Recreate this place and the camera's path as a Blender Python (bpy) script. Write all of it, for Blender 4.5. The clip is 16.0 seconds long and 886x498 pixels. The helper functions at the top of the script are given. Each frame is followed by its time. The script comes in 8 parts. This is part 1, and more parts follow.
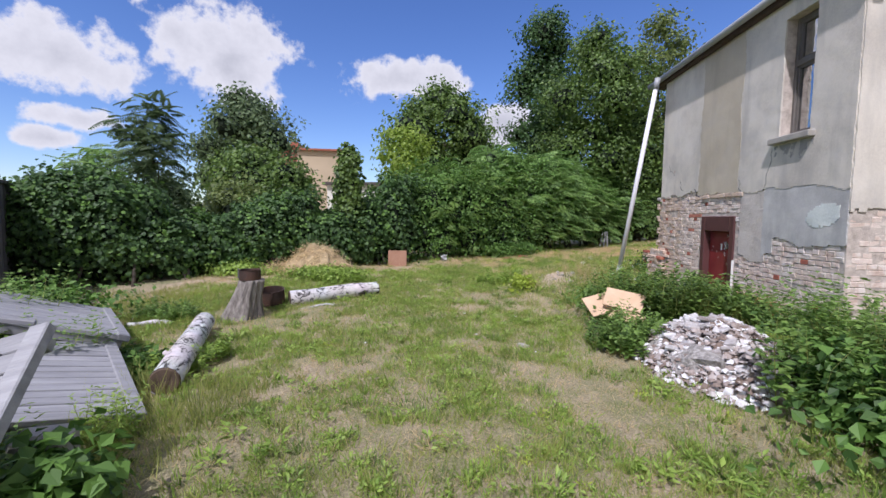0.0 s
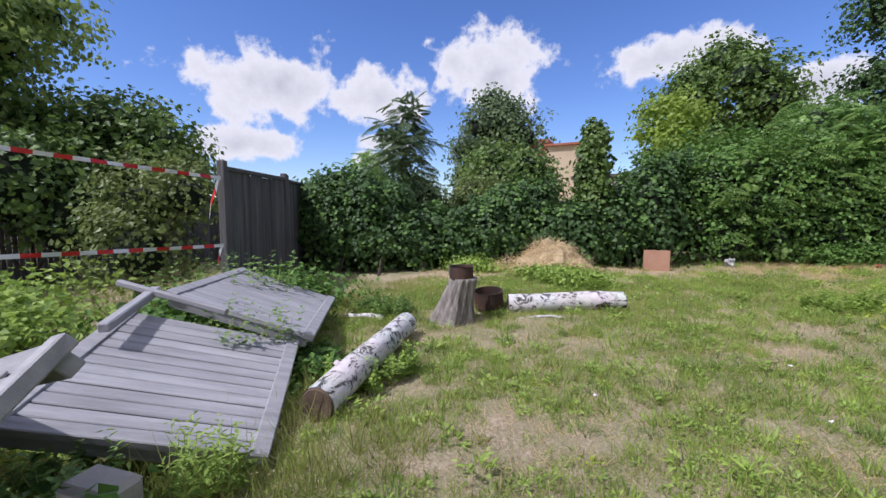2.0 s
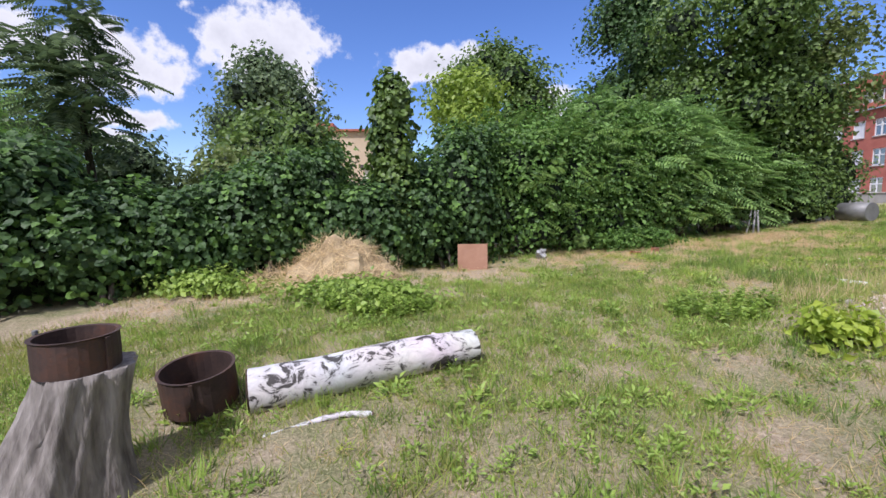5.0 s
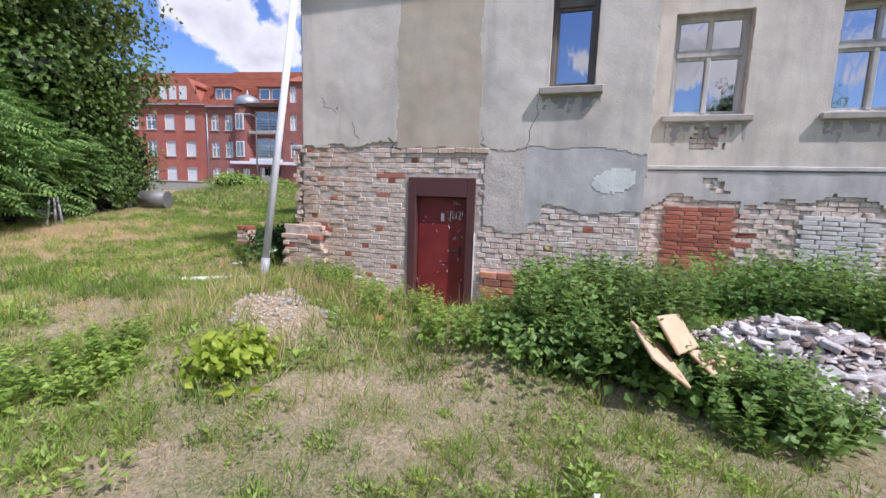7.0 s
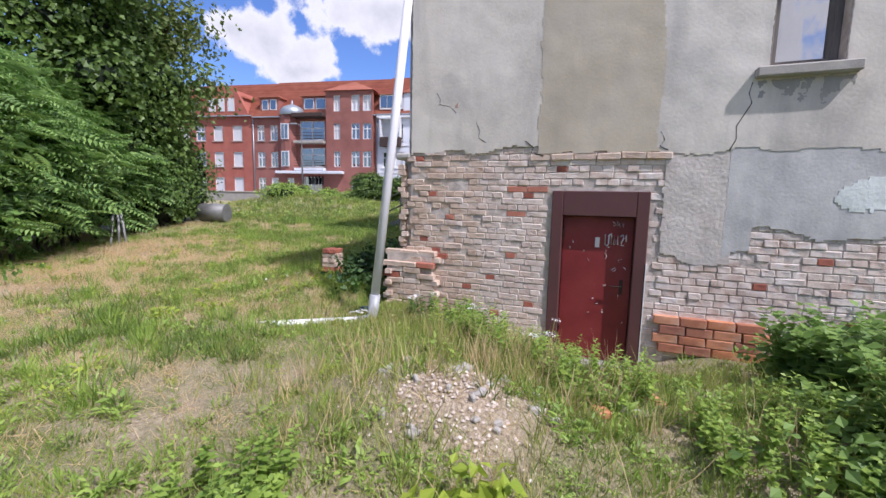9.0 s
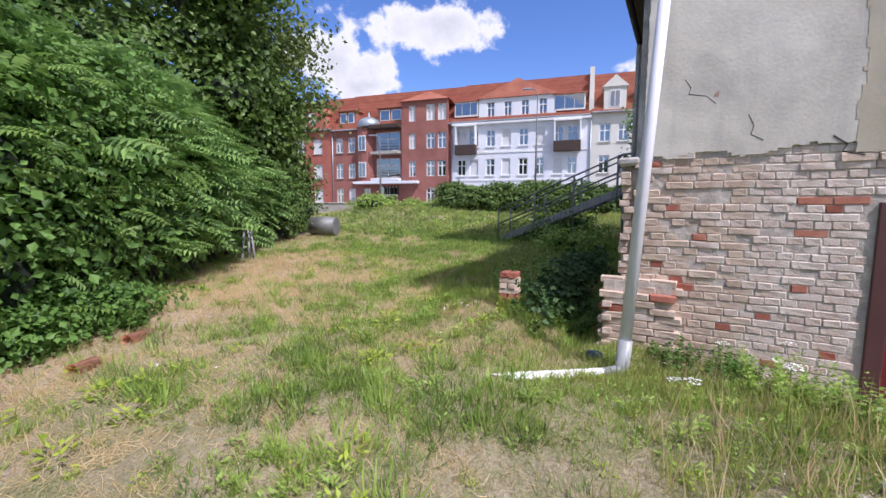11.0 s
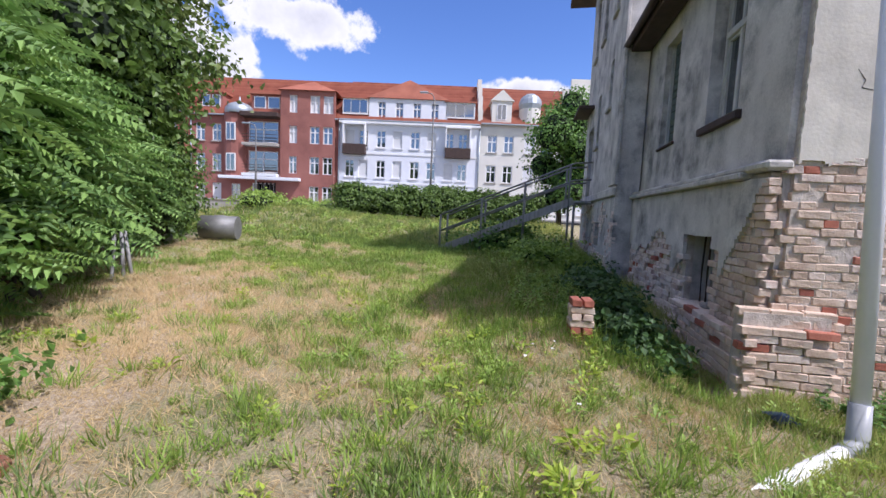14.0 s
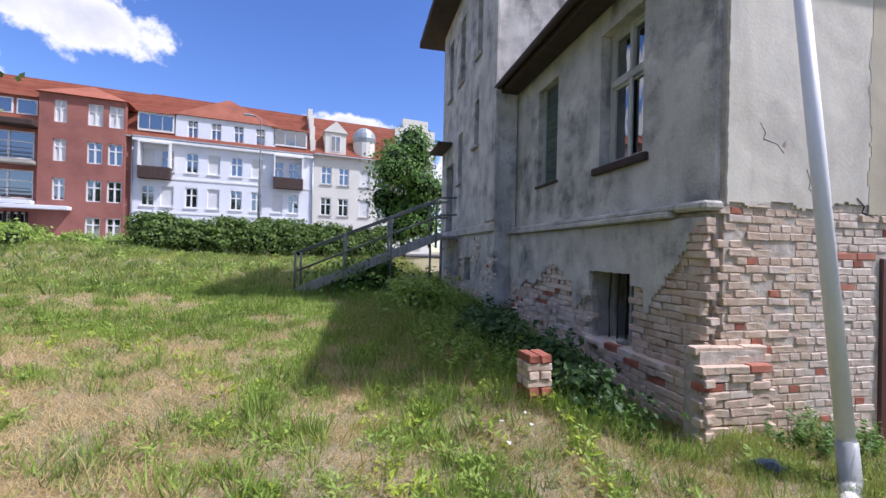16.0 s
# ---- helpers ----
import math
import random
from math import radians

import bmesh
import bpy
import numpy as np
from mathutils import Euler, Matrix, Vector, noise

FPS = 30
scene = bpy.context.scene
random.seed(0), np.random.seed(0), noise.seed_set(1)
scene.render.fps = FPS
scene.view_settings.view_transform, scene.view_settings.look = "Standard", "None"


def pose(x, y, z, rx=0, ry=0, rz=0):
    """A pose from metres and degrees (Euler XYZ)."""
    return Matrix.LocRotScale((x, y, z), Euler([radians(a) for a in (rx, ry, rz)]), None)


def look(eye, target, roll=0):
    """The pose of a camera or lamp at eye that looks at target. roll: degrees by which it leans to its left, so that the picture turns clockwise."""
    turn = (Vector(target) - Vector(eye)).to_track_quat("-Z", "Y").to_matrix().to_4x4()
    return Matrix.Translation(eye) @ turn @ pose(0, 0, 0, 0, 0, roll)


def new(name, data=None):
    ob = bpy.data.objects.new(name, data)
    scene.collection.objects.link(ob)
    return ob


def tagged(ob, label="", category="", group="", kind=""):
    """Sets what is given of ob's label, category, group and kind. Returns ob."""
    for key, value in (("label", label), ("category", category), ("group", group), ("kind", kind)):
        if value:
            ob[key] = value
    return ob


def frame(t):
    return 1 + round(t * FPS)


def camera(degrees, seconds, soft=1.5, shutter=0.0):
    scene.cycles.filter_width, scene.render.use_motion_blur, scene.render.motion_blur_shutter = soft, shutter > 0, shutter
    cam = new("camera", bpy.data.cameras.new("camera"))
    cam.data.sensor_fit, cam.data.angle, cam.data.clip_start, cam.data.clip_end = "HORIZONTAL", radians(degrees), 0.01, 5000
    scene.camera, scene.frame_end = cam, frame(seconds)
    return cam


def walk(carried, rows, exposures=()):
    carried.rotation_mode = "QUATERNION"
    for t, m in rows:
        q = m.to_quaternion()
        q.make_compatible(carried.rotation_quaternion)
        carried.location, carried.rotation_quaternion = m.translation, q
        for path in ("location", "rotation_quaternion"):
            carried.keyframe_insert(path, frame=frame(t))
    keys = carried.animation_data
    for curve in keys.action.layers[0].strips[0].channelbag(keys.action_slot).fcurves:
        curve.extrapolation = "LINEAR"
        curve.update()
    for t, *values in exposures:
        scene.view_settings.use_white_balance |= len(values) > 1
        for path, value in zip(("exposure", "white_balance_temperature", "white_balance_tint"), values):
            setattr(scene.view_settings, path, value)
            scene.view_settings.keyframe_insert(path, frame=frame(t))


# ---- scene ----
cam = camera(94.2, 16.0)
PATH = [
    (0, (1.662, -5.155, 1.62), (1.54, -3.165, 1.47), 0.6),
    (0.2, (1.642, -4.98, 1.576), (1.312, -3.015, 1.399), 0.7),
    (0.5, (1.608, -4.748, 1.51), (0.995, -2.853, 1.324), 0.4),
    (1, (1.572, -4.331, 1.507), (0.643, -2.568, 1.345), 0.2),
    (1.5, (1.531, -3.8, 1.469), (0.413, -2.149, 1.311), -0.1),
    (2, (1.335, -3.308, 1.437), (0.125, -1.723, 1.276), -0.3),
    (2.5, (1.181, -2.802, 1.428), (-0.058, -1.243, 1.25), -0.5),
    (3, (0.947, -2.312, 1.397), (-0.287, -0.749, 1.216), -0.7),
    (3.2, (0.826, -2.116, 1.391), (-0.397, -0.544, 1.205), -0.6),
    (5.3, (0.059, 0.116, 1.314), (0.09, 2.103, 1.086), -0.6),
    (5.5, (0.049, 0.331, 1.319), (0.329, 2.294, 1.055), -0.4),
    (5.7, (0.017, 0.52, 1.331), (0.549, 2.426, 1.04), -0.2),
    (6, (0.103, 0.775, 1.363), (1.06, 2.506, 1.067), 0.3),
    (6.2, (0.235, 0.875, 1.392), (1.471, 2.417, 1.086), 0.9),
    (6.5, (0.45, 1.077, 1.408), (2.045, 2.249, 1.121), 1.6),
    (6.7, (0.511, 1.185, 1.423), (2.274, 2.093, 1.165), 1.5),
    (7, (0.559, 1.337, 1.457), (2.453, 1.923, 1.195), 1.8),
    (7.5, (0.718, 1.667, 1.499), (2.67, 2.031, 1.258), 1.2),
    (8, (0.952, 2.169, 1.555), (2.888, 2.611, 1.323), 1.4),
    (8.5, (1.152, 2.682, 1.566), (3.051, 3.261, 1.326), 1.3),
    (8.8, (1.303, 2.952, 1.583), (3.169, 3.627, 1.331), 1.5),
    (9, (1.408, 3.145, 1.575), (3.255, 3.876, 1.337), 1.2),
    (9.5, (1.497, 3.702, 1.594), (3.281, 4.575, 1.361), 1.0),
    (10, (1.499, 4.215, 1.625), (3.22, 5.21, 1.404), 0.7),
    (10.2, (1.534, 4.417, 1.644), (3.228, 5.457, 1.423), 0.2),
    (12.3, (1.522, 6.537, 1.662), (3.362, 7.303, 1.489), 0.8),
    (12.5, (1.585, 6.688, 1.649), (3.44, 7.416, 1.477), 1.0),
    (13, (1.82, 7.117, 1.622), (3.71, 7.748, 1.45), 1.7),
    (13.5, (2.03, 7.556, 1.602), (3.953, 8.078, 1.427), 2.2),
    (14, (2.344, 7.915, 1.593), (4.296, 8.314, 1.422), 2.6),
    (14.5, (2.742, 8.282, 1.571), (4.718, 8.547, 1.408), 2.6),
    (15, (3.073, 8.631, 1.613), (5.065, 8.732, 1.466), 2.1),
    (15.5, (3.349, 8.844, 1.625), (5.344, 8.756, 1.519), 1.5),
    (16, (3.362, 8.962, 1.666), (5.32, 8.552, 1.681), 1.4),
]
walk(cam, [(t, look(eye, target, roll)) for t, eye, target, roll in PATH], [(0.0, 0.44, 5950, 20), (3.2, 0.58, 5950, 20), (6.0, 0.66, 5950, 21), (10.0, 0.72, 5950, 21), (13.0, 0.78, 5950, 21), (16.0, 0.82, 5900, 20)])

# ---- light ----
SUN = Vector((-1.35, -3.3, 4.9)).normalized()
sun_data = bpy.data.lights.new("sun", "SUN")
sun_data.energy, sun_data.angle, sun_data.color = 3.0, radians(1.2), (1.0, 0.96, 0.91)
sun = new("sun", sun_data)
sun.matrix_world = look((0, 0, 30), Vector((0, 0, 30)) - SUN)
world = bpy.data.worlds.new("sky")
scene.world = world
world.use_nodes = True
# clouds: direction, half width, half height
CLOUDS = [(-0.691, 0.669, 0.272, 0.150, 0.085), (-0.478, 0.821, 0.312, 0.165, 0.115), (-0.149, 0.941, 0.304, 0.19, 0.062), (0.079, 0.972, 0.221, 0.080, 0.070),
          (-0.685, 0.708, 0.170, 0.084, 0.030), (-0.722, 0.680, 0.130, 0.060, 0.027),
          (-0.828, 0.491, 0.271, 0.240, 0.105), (-0.882, 0.444, 0.155, 0.157, 0.049), (0.685, 0.661, 0.306, 0.150, 0.074), (0.632, 0.703, 0.326, 0.080, 0.045),
          (0.725, 0.637, 0.261, 0.107, 0.041), (0.777, 0.498, 0.384, 0.200, 0.068), (0.743, 0.614, 0.267, 0.085, 0.030),
          (0.958, 0.035, 0.284, 0.115, 0.032), (-0.96, -0.20, 0.30, 0.22, 0.08), (-0.80, -0.40, 0.55, 0.25, 0.10)]


def build_sky(tree):
    n, l = tree.nodes, tree.links
    n.clear()
    out, bg = n.new("ShaderNodeOutputWorld"), n.new("ShaderNodeBackground")
    sky = n.new("ShaderNodeTexSky")
    sky.sky_type, sky.sun_disc = "NISHITA", False
    sky.sun_elevation, sky.sun_rotation = math.asin(SUN.z), math.atan2(SUN.x, SUN.y)
    sky.air_density, sky.dust_density, sky.ozone_density = 1.0, 0.3, 3.0
    deep = n.new("ShaderNodeHueSaturation")
    deep.inputs["Hue"].default_value, deep.inputs["Saturation"].default_value, deep.inputs["Value"].default_value = 0.512, 1.18, 0.72
    l.new(sky.outputs[0], deep.inputs["Color"])
    co = n.new("ShaderNodeTexCoord")
    nz = n.new("ShaderNodeTexNoise")
    nz.inputs["Scale"].default_value, nz.inputs["Detail"].default_value, nz.inputs["Roughness"].default_value = 13.0, 9.0, 0.60
    l.new(co.outputs["Generated"], nz.inputs["Vector"])
    last = None
    for x, y, z, w, h in CLOUDS:
        d = Vector((x, y, z)).normalized()
        sub, mul, ln = n.new("ShaderNodeVectorMath"), n.new("ShaderNodeVectorMath"), n.new("ShaderNodeVectorMath")
        sub.operation, mul.operation, ln.operation = "SUBTRACT", "MULTIPLY", "LENGTH"
        sub.inputs[1].default_value = d
        mul.inputs[1].default_value = (1 / w, 1 / w, 1 / h)
        l.new(co.outputs["Generated"], sub.inputs[0])
        l.new(sub.outputs[0], mul.inputs[0])
        l.new(mul.outputs[0], ln.inputs[0])
        if last is None:
            last = ln.outputs["Value"]
        else:
            mn = n.new("ShaderNodeMath")
            mn.operation = "SMOOTH_MIN"
            mn.inputs[2].default_value = 0.15
            l.new(last, mn.inputs[0])
            l.new(ln.outputs["Value"], mn.inputs[1])
            last = mn.outputs[0]
    a = n.new("ShaderNodeMath")
    a.operation = "MULTIPLY_ADD"
    a.inputs[1].default_value, a.inputs[2].default_value = 2.0, -0.35
    l.new(nz.outputs["Fac"], a.inputs[0])
    b = n.new("ShaderNodeMath")
    b.operation = "SUBTRACT"
    l.new(a.outputs[0], b.inputs[0])
    l.new(last, b.inputs[1])
    # an unseen broken cloud layer overhead and to the south, added to brighten the shade
    wide = n.new("ShaderNodeTexNoise")
    wide.inputs["Scale"].default_value, wide.inputs["Detail"].default_value, wide.inputs["Roughness"].default_value = 3.0, 7.0, 0.55
    l.new(co.outputs["Generated"], wide.inputs["Vector"])
    sep = n.new("ShaderNodeSeparateXYZ")
    l.new(co.outputs["Generated"], sep.inputs[0])
    high, south, place_, lift = n.new("ShaderNodeMapRange"), n.new("ShaderNodeMapRange"), n.new("ShaderNodeMath"), n.new("ShaderNodeMath")
    high.inputs["From Min"].default_value, high.inputs["From Max"].default_value = 0.50, 0.66
    south.inputs["From Min"].default_value, south.inputs["From Max"].default_value = 0.05, -0.25
    l.new(sep.outputs["Z"], high.inputs["Value"])
    l.new(sep.outputs["Y"], south.inputs["Value"])
    place_.operation = "MAXIMUM"
    l.new(high.outputs[0], place_.inputs[0])
    l.new(south.outputs[0], place_.inputs[1])
    lift.operation = "MULTIPLY_ADD"
    lift.inputs[1].default_value, lift.inputs[2].default_value = 4.0, -1.85
    l.new(wide.outputs["Fac"], lift.inputs[0])
    near_ = n.new("ShaderNodeMath")
    near_.operation = "MULTIPLY_ADD"
    near_.inputs[1].default_value, near_.inputs[2].default_value = 3.0, -3.0
    l.new(place_.outputs[0], near_.inputs[0])
    lay_ = n.new("ShaderNodeMath")
    lay_.operation = "ADD"
    l.new(lift.outputs[0], lay_.inputs[0])
    l.new(near_.outputs[0], lay_.inputs[1])
    top_ = n.new("ShaderNodeMath")
    top_.operation = "MAXIMUM"
    l.new(b.outputs[0], top_.inputs[0])
    l.new(lay_.outputs[0], top_.inputs[1])
    b = top_
    ramp = n.new("ShaderNodeMapRange")
    ramp.interpolation_type = "SMOOTHSTEP"
    ramp.inputs["From Min"].default_value, ramp.inputs["From Max"].default_value = -0.20, 0.10
    l.new(b.outputs[0], ramp.inputs["Value"])
    tone = n.new("ShaderNodeMapRange")
    tone.inputs["From Min"].default_value, tone.inputs["From Max"].default_value = 0.0, 1.1
    tone.inputs["To Min"].default_value, tone.inputs["To Max"].default_value = 1.0, 0.0
    l.new(b.outputs[0], tone.inputs["Value"])
    grey = n.new("ShaderNodeMix")
    grey.data_type = "RGBA"
    grey.inputs["A"].default_value, grey.inputs["B"].default_value = (2.3, 2.35, 2.5, 1), (4.0, 4.0, 4.0, 1)
    l.new(tone.outputs[0], grey.inputs["Factor"])
    mix = n.new("ShaderNodeMix")
    mix.data_type = "RGBA"
    l.new(ramp.outputs[0], mix.inputs["Factor"])
    l.new(deep.outputs["Color"], mix.inputs["A"])
    l.new(grey.outputs["Result"], mix.inputs["B"])
    l.new(mix.outputs["Result"], bg.inputs["Color"])
    bg.inputs["Strength"].default_value = 0.15
    l.new(bg.outputs[0], out.inputs["Surface"])


build_sky(world.node_tree)

# ---- materials ----
MATS = {}


def mat(name, colors, scale=4.0, rough=0.85, bump=0.3, fine=40.0, metal=0.0, island=0.0, per_object=0.0, stretch=(1, 1, 1), streak=None, stains=None):
    """A weathered surface: a ramp of colours over coarse and fine noise, with relief."""
    if name in MATS:
        return MATS[name]
    m = bpy.data.materials.new(name)
    m.use_nodes = True
    n, l = m.node_tree.nodes, m.node_tree.links
    p = n["Principled BSDF"]
    co = n.new("ShaderNodeTexCoord")
    mp = n.new("ShaderNodeMapping")
    mp.inputs["Scale"].default_value = stretch
    l.new(co.outputs["Object"], mp.inputs["Vector"])
    a, b = n.new("ShaderNodeTexNoise"), n.new("ShaderNodeTexNoise")
    a.inputs["Scale"].default_value, a.inputs["Detail"].default_value = scale, 6
    b.inputs["Scale"].default_value, b.inputs["Detail"].default_value = fine, 4
    l.new(mp.outputs[0], a.inputs["Vector"])
    l.new(mp.outputs[0], b.inputs["Vector"])
    add = n.new("ShaderNodeMath")
    add.operation = "MULTIPLY_ADD"
    add.inputs[1].default_value = 0.35
    l.new(b.outputs["Fac"], add.inputs[0])
    last = a.outputs["Fac"]
    if island or per_object:
        src = n.new("ShaderNodeNewGeometry").outputs["Random Per Island"] if island else n.new("ShaderNodeObjectInfo").outputs["Random"]
        k = n.new("ShaderNodeMath")
        k.operation = "MULTIPLY_ADD"
        k.inputs[1].default_value = island or per_object
        l.new(src, k.inputs[0])
        l.new(last, k.inputs[2])
        off = n.new("ShaderNodeMath")
        off.operation = "SUBTRACT"
        off.inputs[1].default_value = (island or per_object) / 2
        l.new(k.outputs[0], off.inputs[0])
        last = off.outputs[0]
    l.new(last, add.inputs[2])
    ramp = n.new("ShaderNodeValToRGB")
    e = ramp.color_ramp.elements
    while len(e) < len(colors):
        e.new(0.5)
    for i, c in enumerate(colors):
        e[i].position = 0.36 + 0.64 * i / max(1, len(colors) - 1)
        e[i].color = (*c, 1)
    l.new(add.outputs[0], ramp.inputs["Fac"])
    col = ramp.outputs["Color"]
    if stains:
        c, amount, sc = stains
        s = n.new("ShaderNodeTexNoise")
        s.inputs["Scale"].default_value, s.inputs["Detail"].default_value, s.inputs["Roughness"].default_value = sc, 8, 0.65
        l.new(co.outputs["Object"], s.inputs["Vector"])
        r = n.new("ShaderNodeMapRange")
        r.inputs["From Min"].default_value, r.inputs["From Max"].default_value = 0.5, 0.68
        r.inputs["To Max"].default_value = amount
        l.new(s.outputs["Fac"], r.inputs["Value"])
        mx = n.new("ShaderNodeMix")
        mx.data_type = "RGBA"
        mx.inputs["B"].default_value = (*c, 1)
        l.new(r.outputs[0], mx.inputs["Factor"])
        l.new(col, mx.inputs["A"])
        col = mx.outputs["Result"]
    if streak:
        c, amount, sc = streak
        sp = n.new("ShaderNodeMapping")
        sp.inputs["Scale"].default_value = (1, 1, 0.16)
        l.new(co.outputs["Object"], sp.inputs["Vector"])
        s = n.new("ShaderNodeTexNoise")
        s.inputs["Scale"].default_value, s.inputs["Detail"].default_value, s.inputs["Roughness"].default_value = sc, 6, 0.6
        l.new(sp.outputs[0], s.inputs["Vector"])
        r = n.new("ShaderNodeMapRange")
        r.inputs["From Min"].default_value, r.inputs["From Max"].default_value = 0.48, 0.70
        r.inputs["To Max"].default_value = amount
        l.new(s.outputs["Fac"], r.inputs["Value"])
        mx = n.new("ShaderNodeMix")
        mx.data_type = "RGBA"
        mx.inputs["B"].default_value = (*c, 1)
        l.new(r.outputs[0], mx.inputs["Factor"])
        l.new(col, mx.inputs["A"])
        col = mx.outputs["Result"]
    l.new(col, p.inputs["Base Color"])
    p.inputs["Roughness"].default_value, p.inputs["Metallic"].default_value = rough, metal
    if bump:
        bn = n.new("ShaderNodeBump")
        bn.inputs["Strength"].default_value, bn.inputs["Distance"].default_value = bump, 0.02
        l.new(add.outputs[0], bn.inputs["Height"])
        l.new(bn.outputs[0], p.inputs["Normal"])
    MATS[name] = m
    return m


def leaf_mat(name, dark, light, gloss=0.45, through_light=0.35):
    m = bpy.data.materials.new(name)
    m.use_nodes = True
    n, l = m.node_tree.nodes, m.node_tree.links
    p, out = n["Principled BSDF"], n["Material Output"]
    geo, co, nz = n.new("ShaderNodeNewGeometry"), n.new("ShaderNodeTexCoord"), n.new("ShaderNodeTexNoise")
    nz.inputs["Scale"].default_value = 1.1
    l.new(co.outputs["Object"], nz.inputs["Vector"])
    s = n.new("ShaderNodeMath")
    s.operation = "MULTIPLY_ADD"
    s.inputs[1].default_value = 0.6
    l.new(geo.outputs["Random Per Island"], s.inputs[0])
    l.new(nz.outputs["Fac"], s.inputs[2])
    ramp = n.new("ShaderNodeValToRGB")
    ramp.color_ramp.elements[0].position, ramp.color_ramp.elements[1].position = 0.35, 1.0
    ramp.color_ramp.elements[0].color, ramp.color_ramp.elements[1].color = (*dark, 1), (*light, 1)
    l.new(s.outputs[0], ramp.inputs["Fac"])
    l.new(ramp.outputs["Color"], p.inputs["Base Color"])
    p.inputs["Roughness"].default_value = gloss
    tr, mx = n.new("ShaderNodeBsdfTranslucent"), n.new("ShaderNodeMixShader")
    l.new(ramp.outputs["Color"], tr.inputs["Color"])
    mx.inputs["Fac"].default_value = through_light
    l.new(p.outputs[0], mx.inputs[1])
    l.new(tr.outputs[0], mx.inputs[2])
    l.new(mx.outputs[0], out.inputs["Surface"])
    return m


def glass_mat(name, base=(0.02, 0.025, 0.03), ior=2.2):
    m = bpy.data.materials.new(name)
    m.use_nodes = True
    p = m.node_tree.nodes["Principled BSDF"]
    p.inputs["Base Color"].default_value = (*base, 1)
    p.inputs["Roughness"].default_value, p.inputs["IOR"].default_value = 0.03, ior
    n, l = m.node_tree.nodes, m.node_tree.links
    nz, bn = n.new("ShaderNodeTexNoise"), n.new("ShaderNodeBump")
    nz.inputs["Scale"].default_value = 1.6
    bn.inputs["Strength"].default_value, bn.inputs["Distance"].default_value = 0.06, 0.05
    l.new(nz.outputs["Fac"], bn.inputs["Height"])
    l.new(bn.outputs[0], p.inputs["Normal"])
    return m


M_PLASTER = mat("plaster_beige", [(0.50, 0.455, 0.39), (0.68, 0.63, 0.545), (0.76, 0.715, 0.63)], 1.3, 0.95, 0.28, 38, stains=((0.44, 0.42, 0.385), 0.6, 0.9), streak=((0.40, 0.38, 0.35), 0.6, 3.0))
M_PATCH = mat("plaster_tan", [(0.46, 0.40, 0.30), (0.60, 0.53, 0.41)], 1.5, 0.95, 0.22, 40, stains=((0.52, 0.48, 0.41), 0.6, 1.2), streak=((0.40, 0.35, 0.28), 0.5, 3.0))
M_CEMENT = mat("cement_render", [(0.36, 0.355, 0.34), (0.50, 0.49, 0.47), (0.64, 0.63, 0.60)], 2.2, 0.95, 0.30, 40, stains=((0.68, 0.67, 0.63), 0.7, 1.6), streak=((0.34, 0.335, 0.33), 0.5, 4.0))
M_NORTH = mat("plaster_sooty", [(0.26, 0.25, 0.235), (0.54, 0.51, 0.47), (0.82, 0.78, 0.72)], 2.4, 0.97, 0.7, 40, stains=((0.13, 0.125, 0.12), 0.9, 1.5), streak=((0.66, 0.625, 0.575), 0.8, 3.2))
M_BRICK = mat("old_brick", [(0.47, 0.33, 0.27), (0.64, 0.51, 0.43), (0.74, 0.64, 0.56), (0.63, 0.45, 0.36)], 9.0, 0.95, 0.6, 70, per_object=0.22, stains=((0.72, 0.65, 0.58), 0.6, 6.0))
M_BRICK_ALL = mat("old_brick_far", [(0.47, 0.33, 0.27), (0.64, 0.51, 0.43), (0.74, 0.64, 0.56), (0.63, 0.45, 0.36)], 9.0, 0.95, 0.6, 70, island=0.22, stains=((0.75, 0.71, 0.66), 0.8, 4.5))
M_RED = mat("red_brick", [(0.28, 0.09, 0.06), (0.42, 0.14, 0.09), (0.50, 0.22, 0.15)], 6.0, 0.9, 0.4, 70, per_object=0.5)
M_TILE = mat("clay_block", [(0.34, 0.14, 0.09), (0.52, 0.20, 0.09), (0.60, 0.30, 0.18)], 7.0, 0.85, 0.4, 60, per_object=0.7, stains=((0.50, 0.40, 0.33), 0.5, 6.0))
M_WHITEBRICK = mat("limewashed_brick", [(0.42, 0.41, 0.39), (0.62, 0.61, 0.58), (0.70, 0.69, 0.67)], 5.0, 0.9, 0.4, 60, island=0.4)
M_TANBRICK = mat("tan_brick", [(0.41, 0.29, 0.22), (0.57, 0.43, 0.33), (0.67, 0.53, 0.42), (0.56, 0.36, 0.27)], 9.0, 0.95, 0.6, 70, per_object=0.30, stains=((0.58, 0.54, 0.50), 0.75, 5.0))
M_MORTAR = mat("lime_mortar", [(0.32, 0.27, 0.23), (0.54, 0.47, 0.41), (0.70, 0.63, 0.56)], 9.0, 1.0, 0.7, 60)
M_OXBLOOD = mat("oxblood_paint", [(0.15, 0.018, 0.020), (0.22, 0.028, 0.030), (0.28, 0.05, 0.05)], 2.2, 0.42, 0.12, 70)
M_FRAME = mat("brown_painted_frame", [(0.085, 0.036, 0.034), (0.13, 0.052, 0.050)], 3.0, 0.5, 0.15, 60)
M_CHALK = mat("white_paint_marks", [(0.7, 0.7, 0.68), (0.82, 0.82, 0.8)], 8.0, 0.8, 0.1, 50)
M_STONE = mat("sill_stone", [(0.30, 0.28, 0.25), (0.48, 0.45, 0.40)], 6.0, 0.9, 0.4, 60)
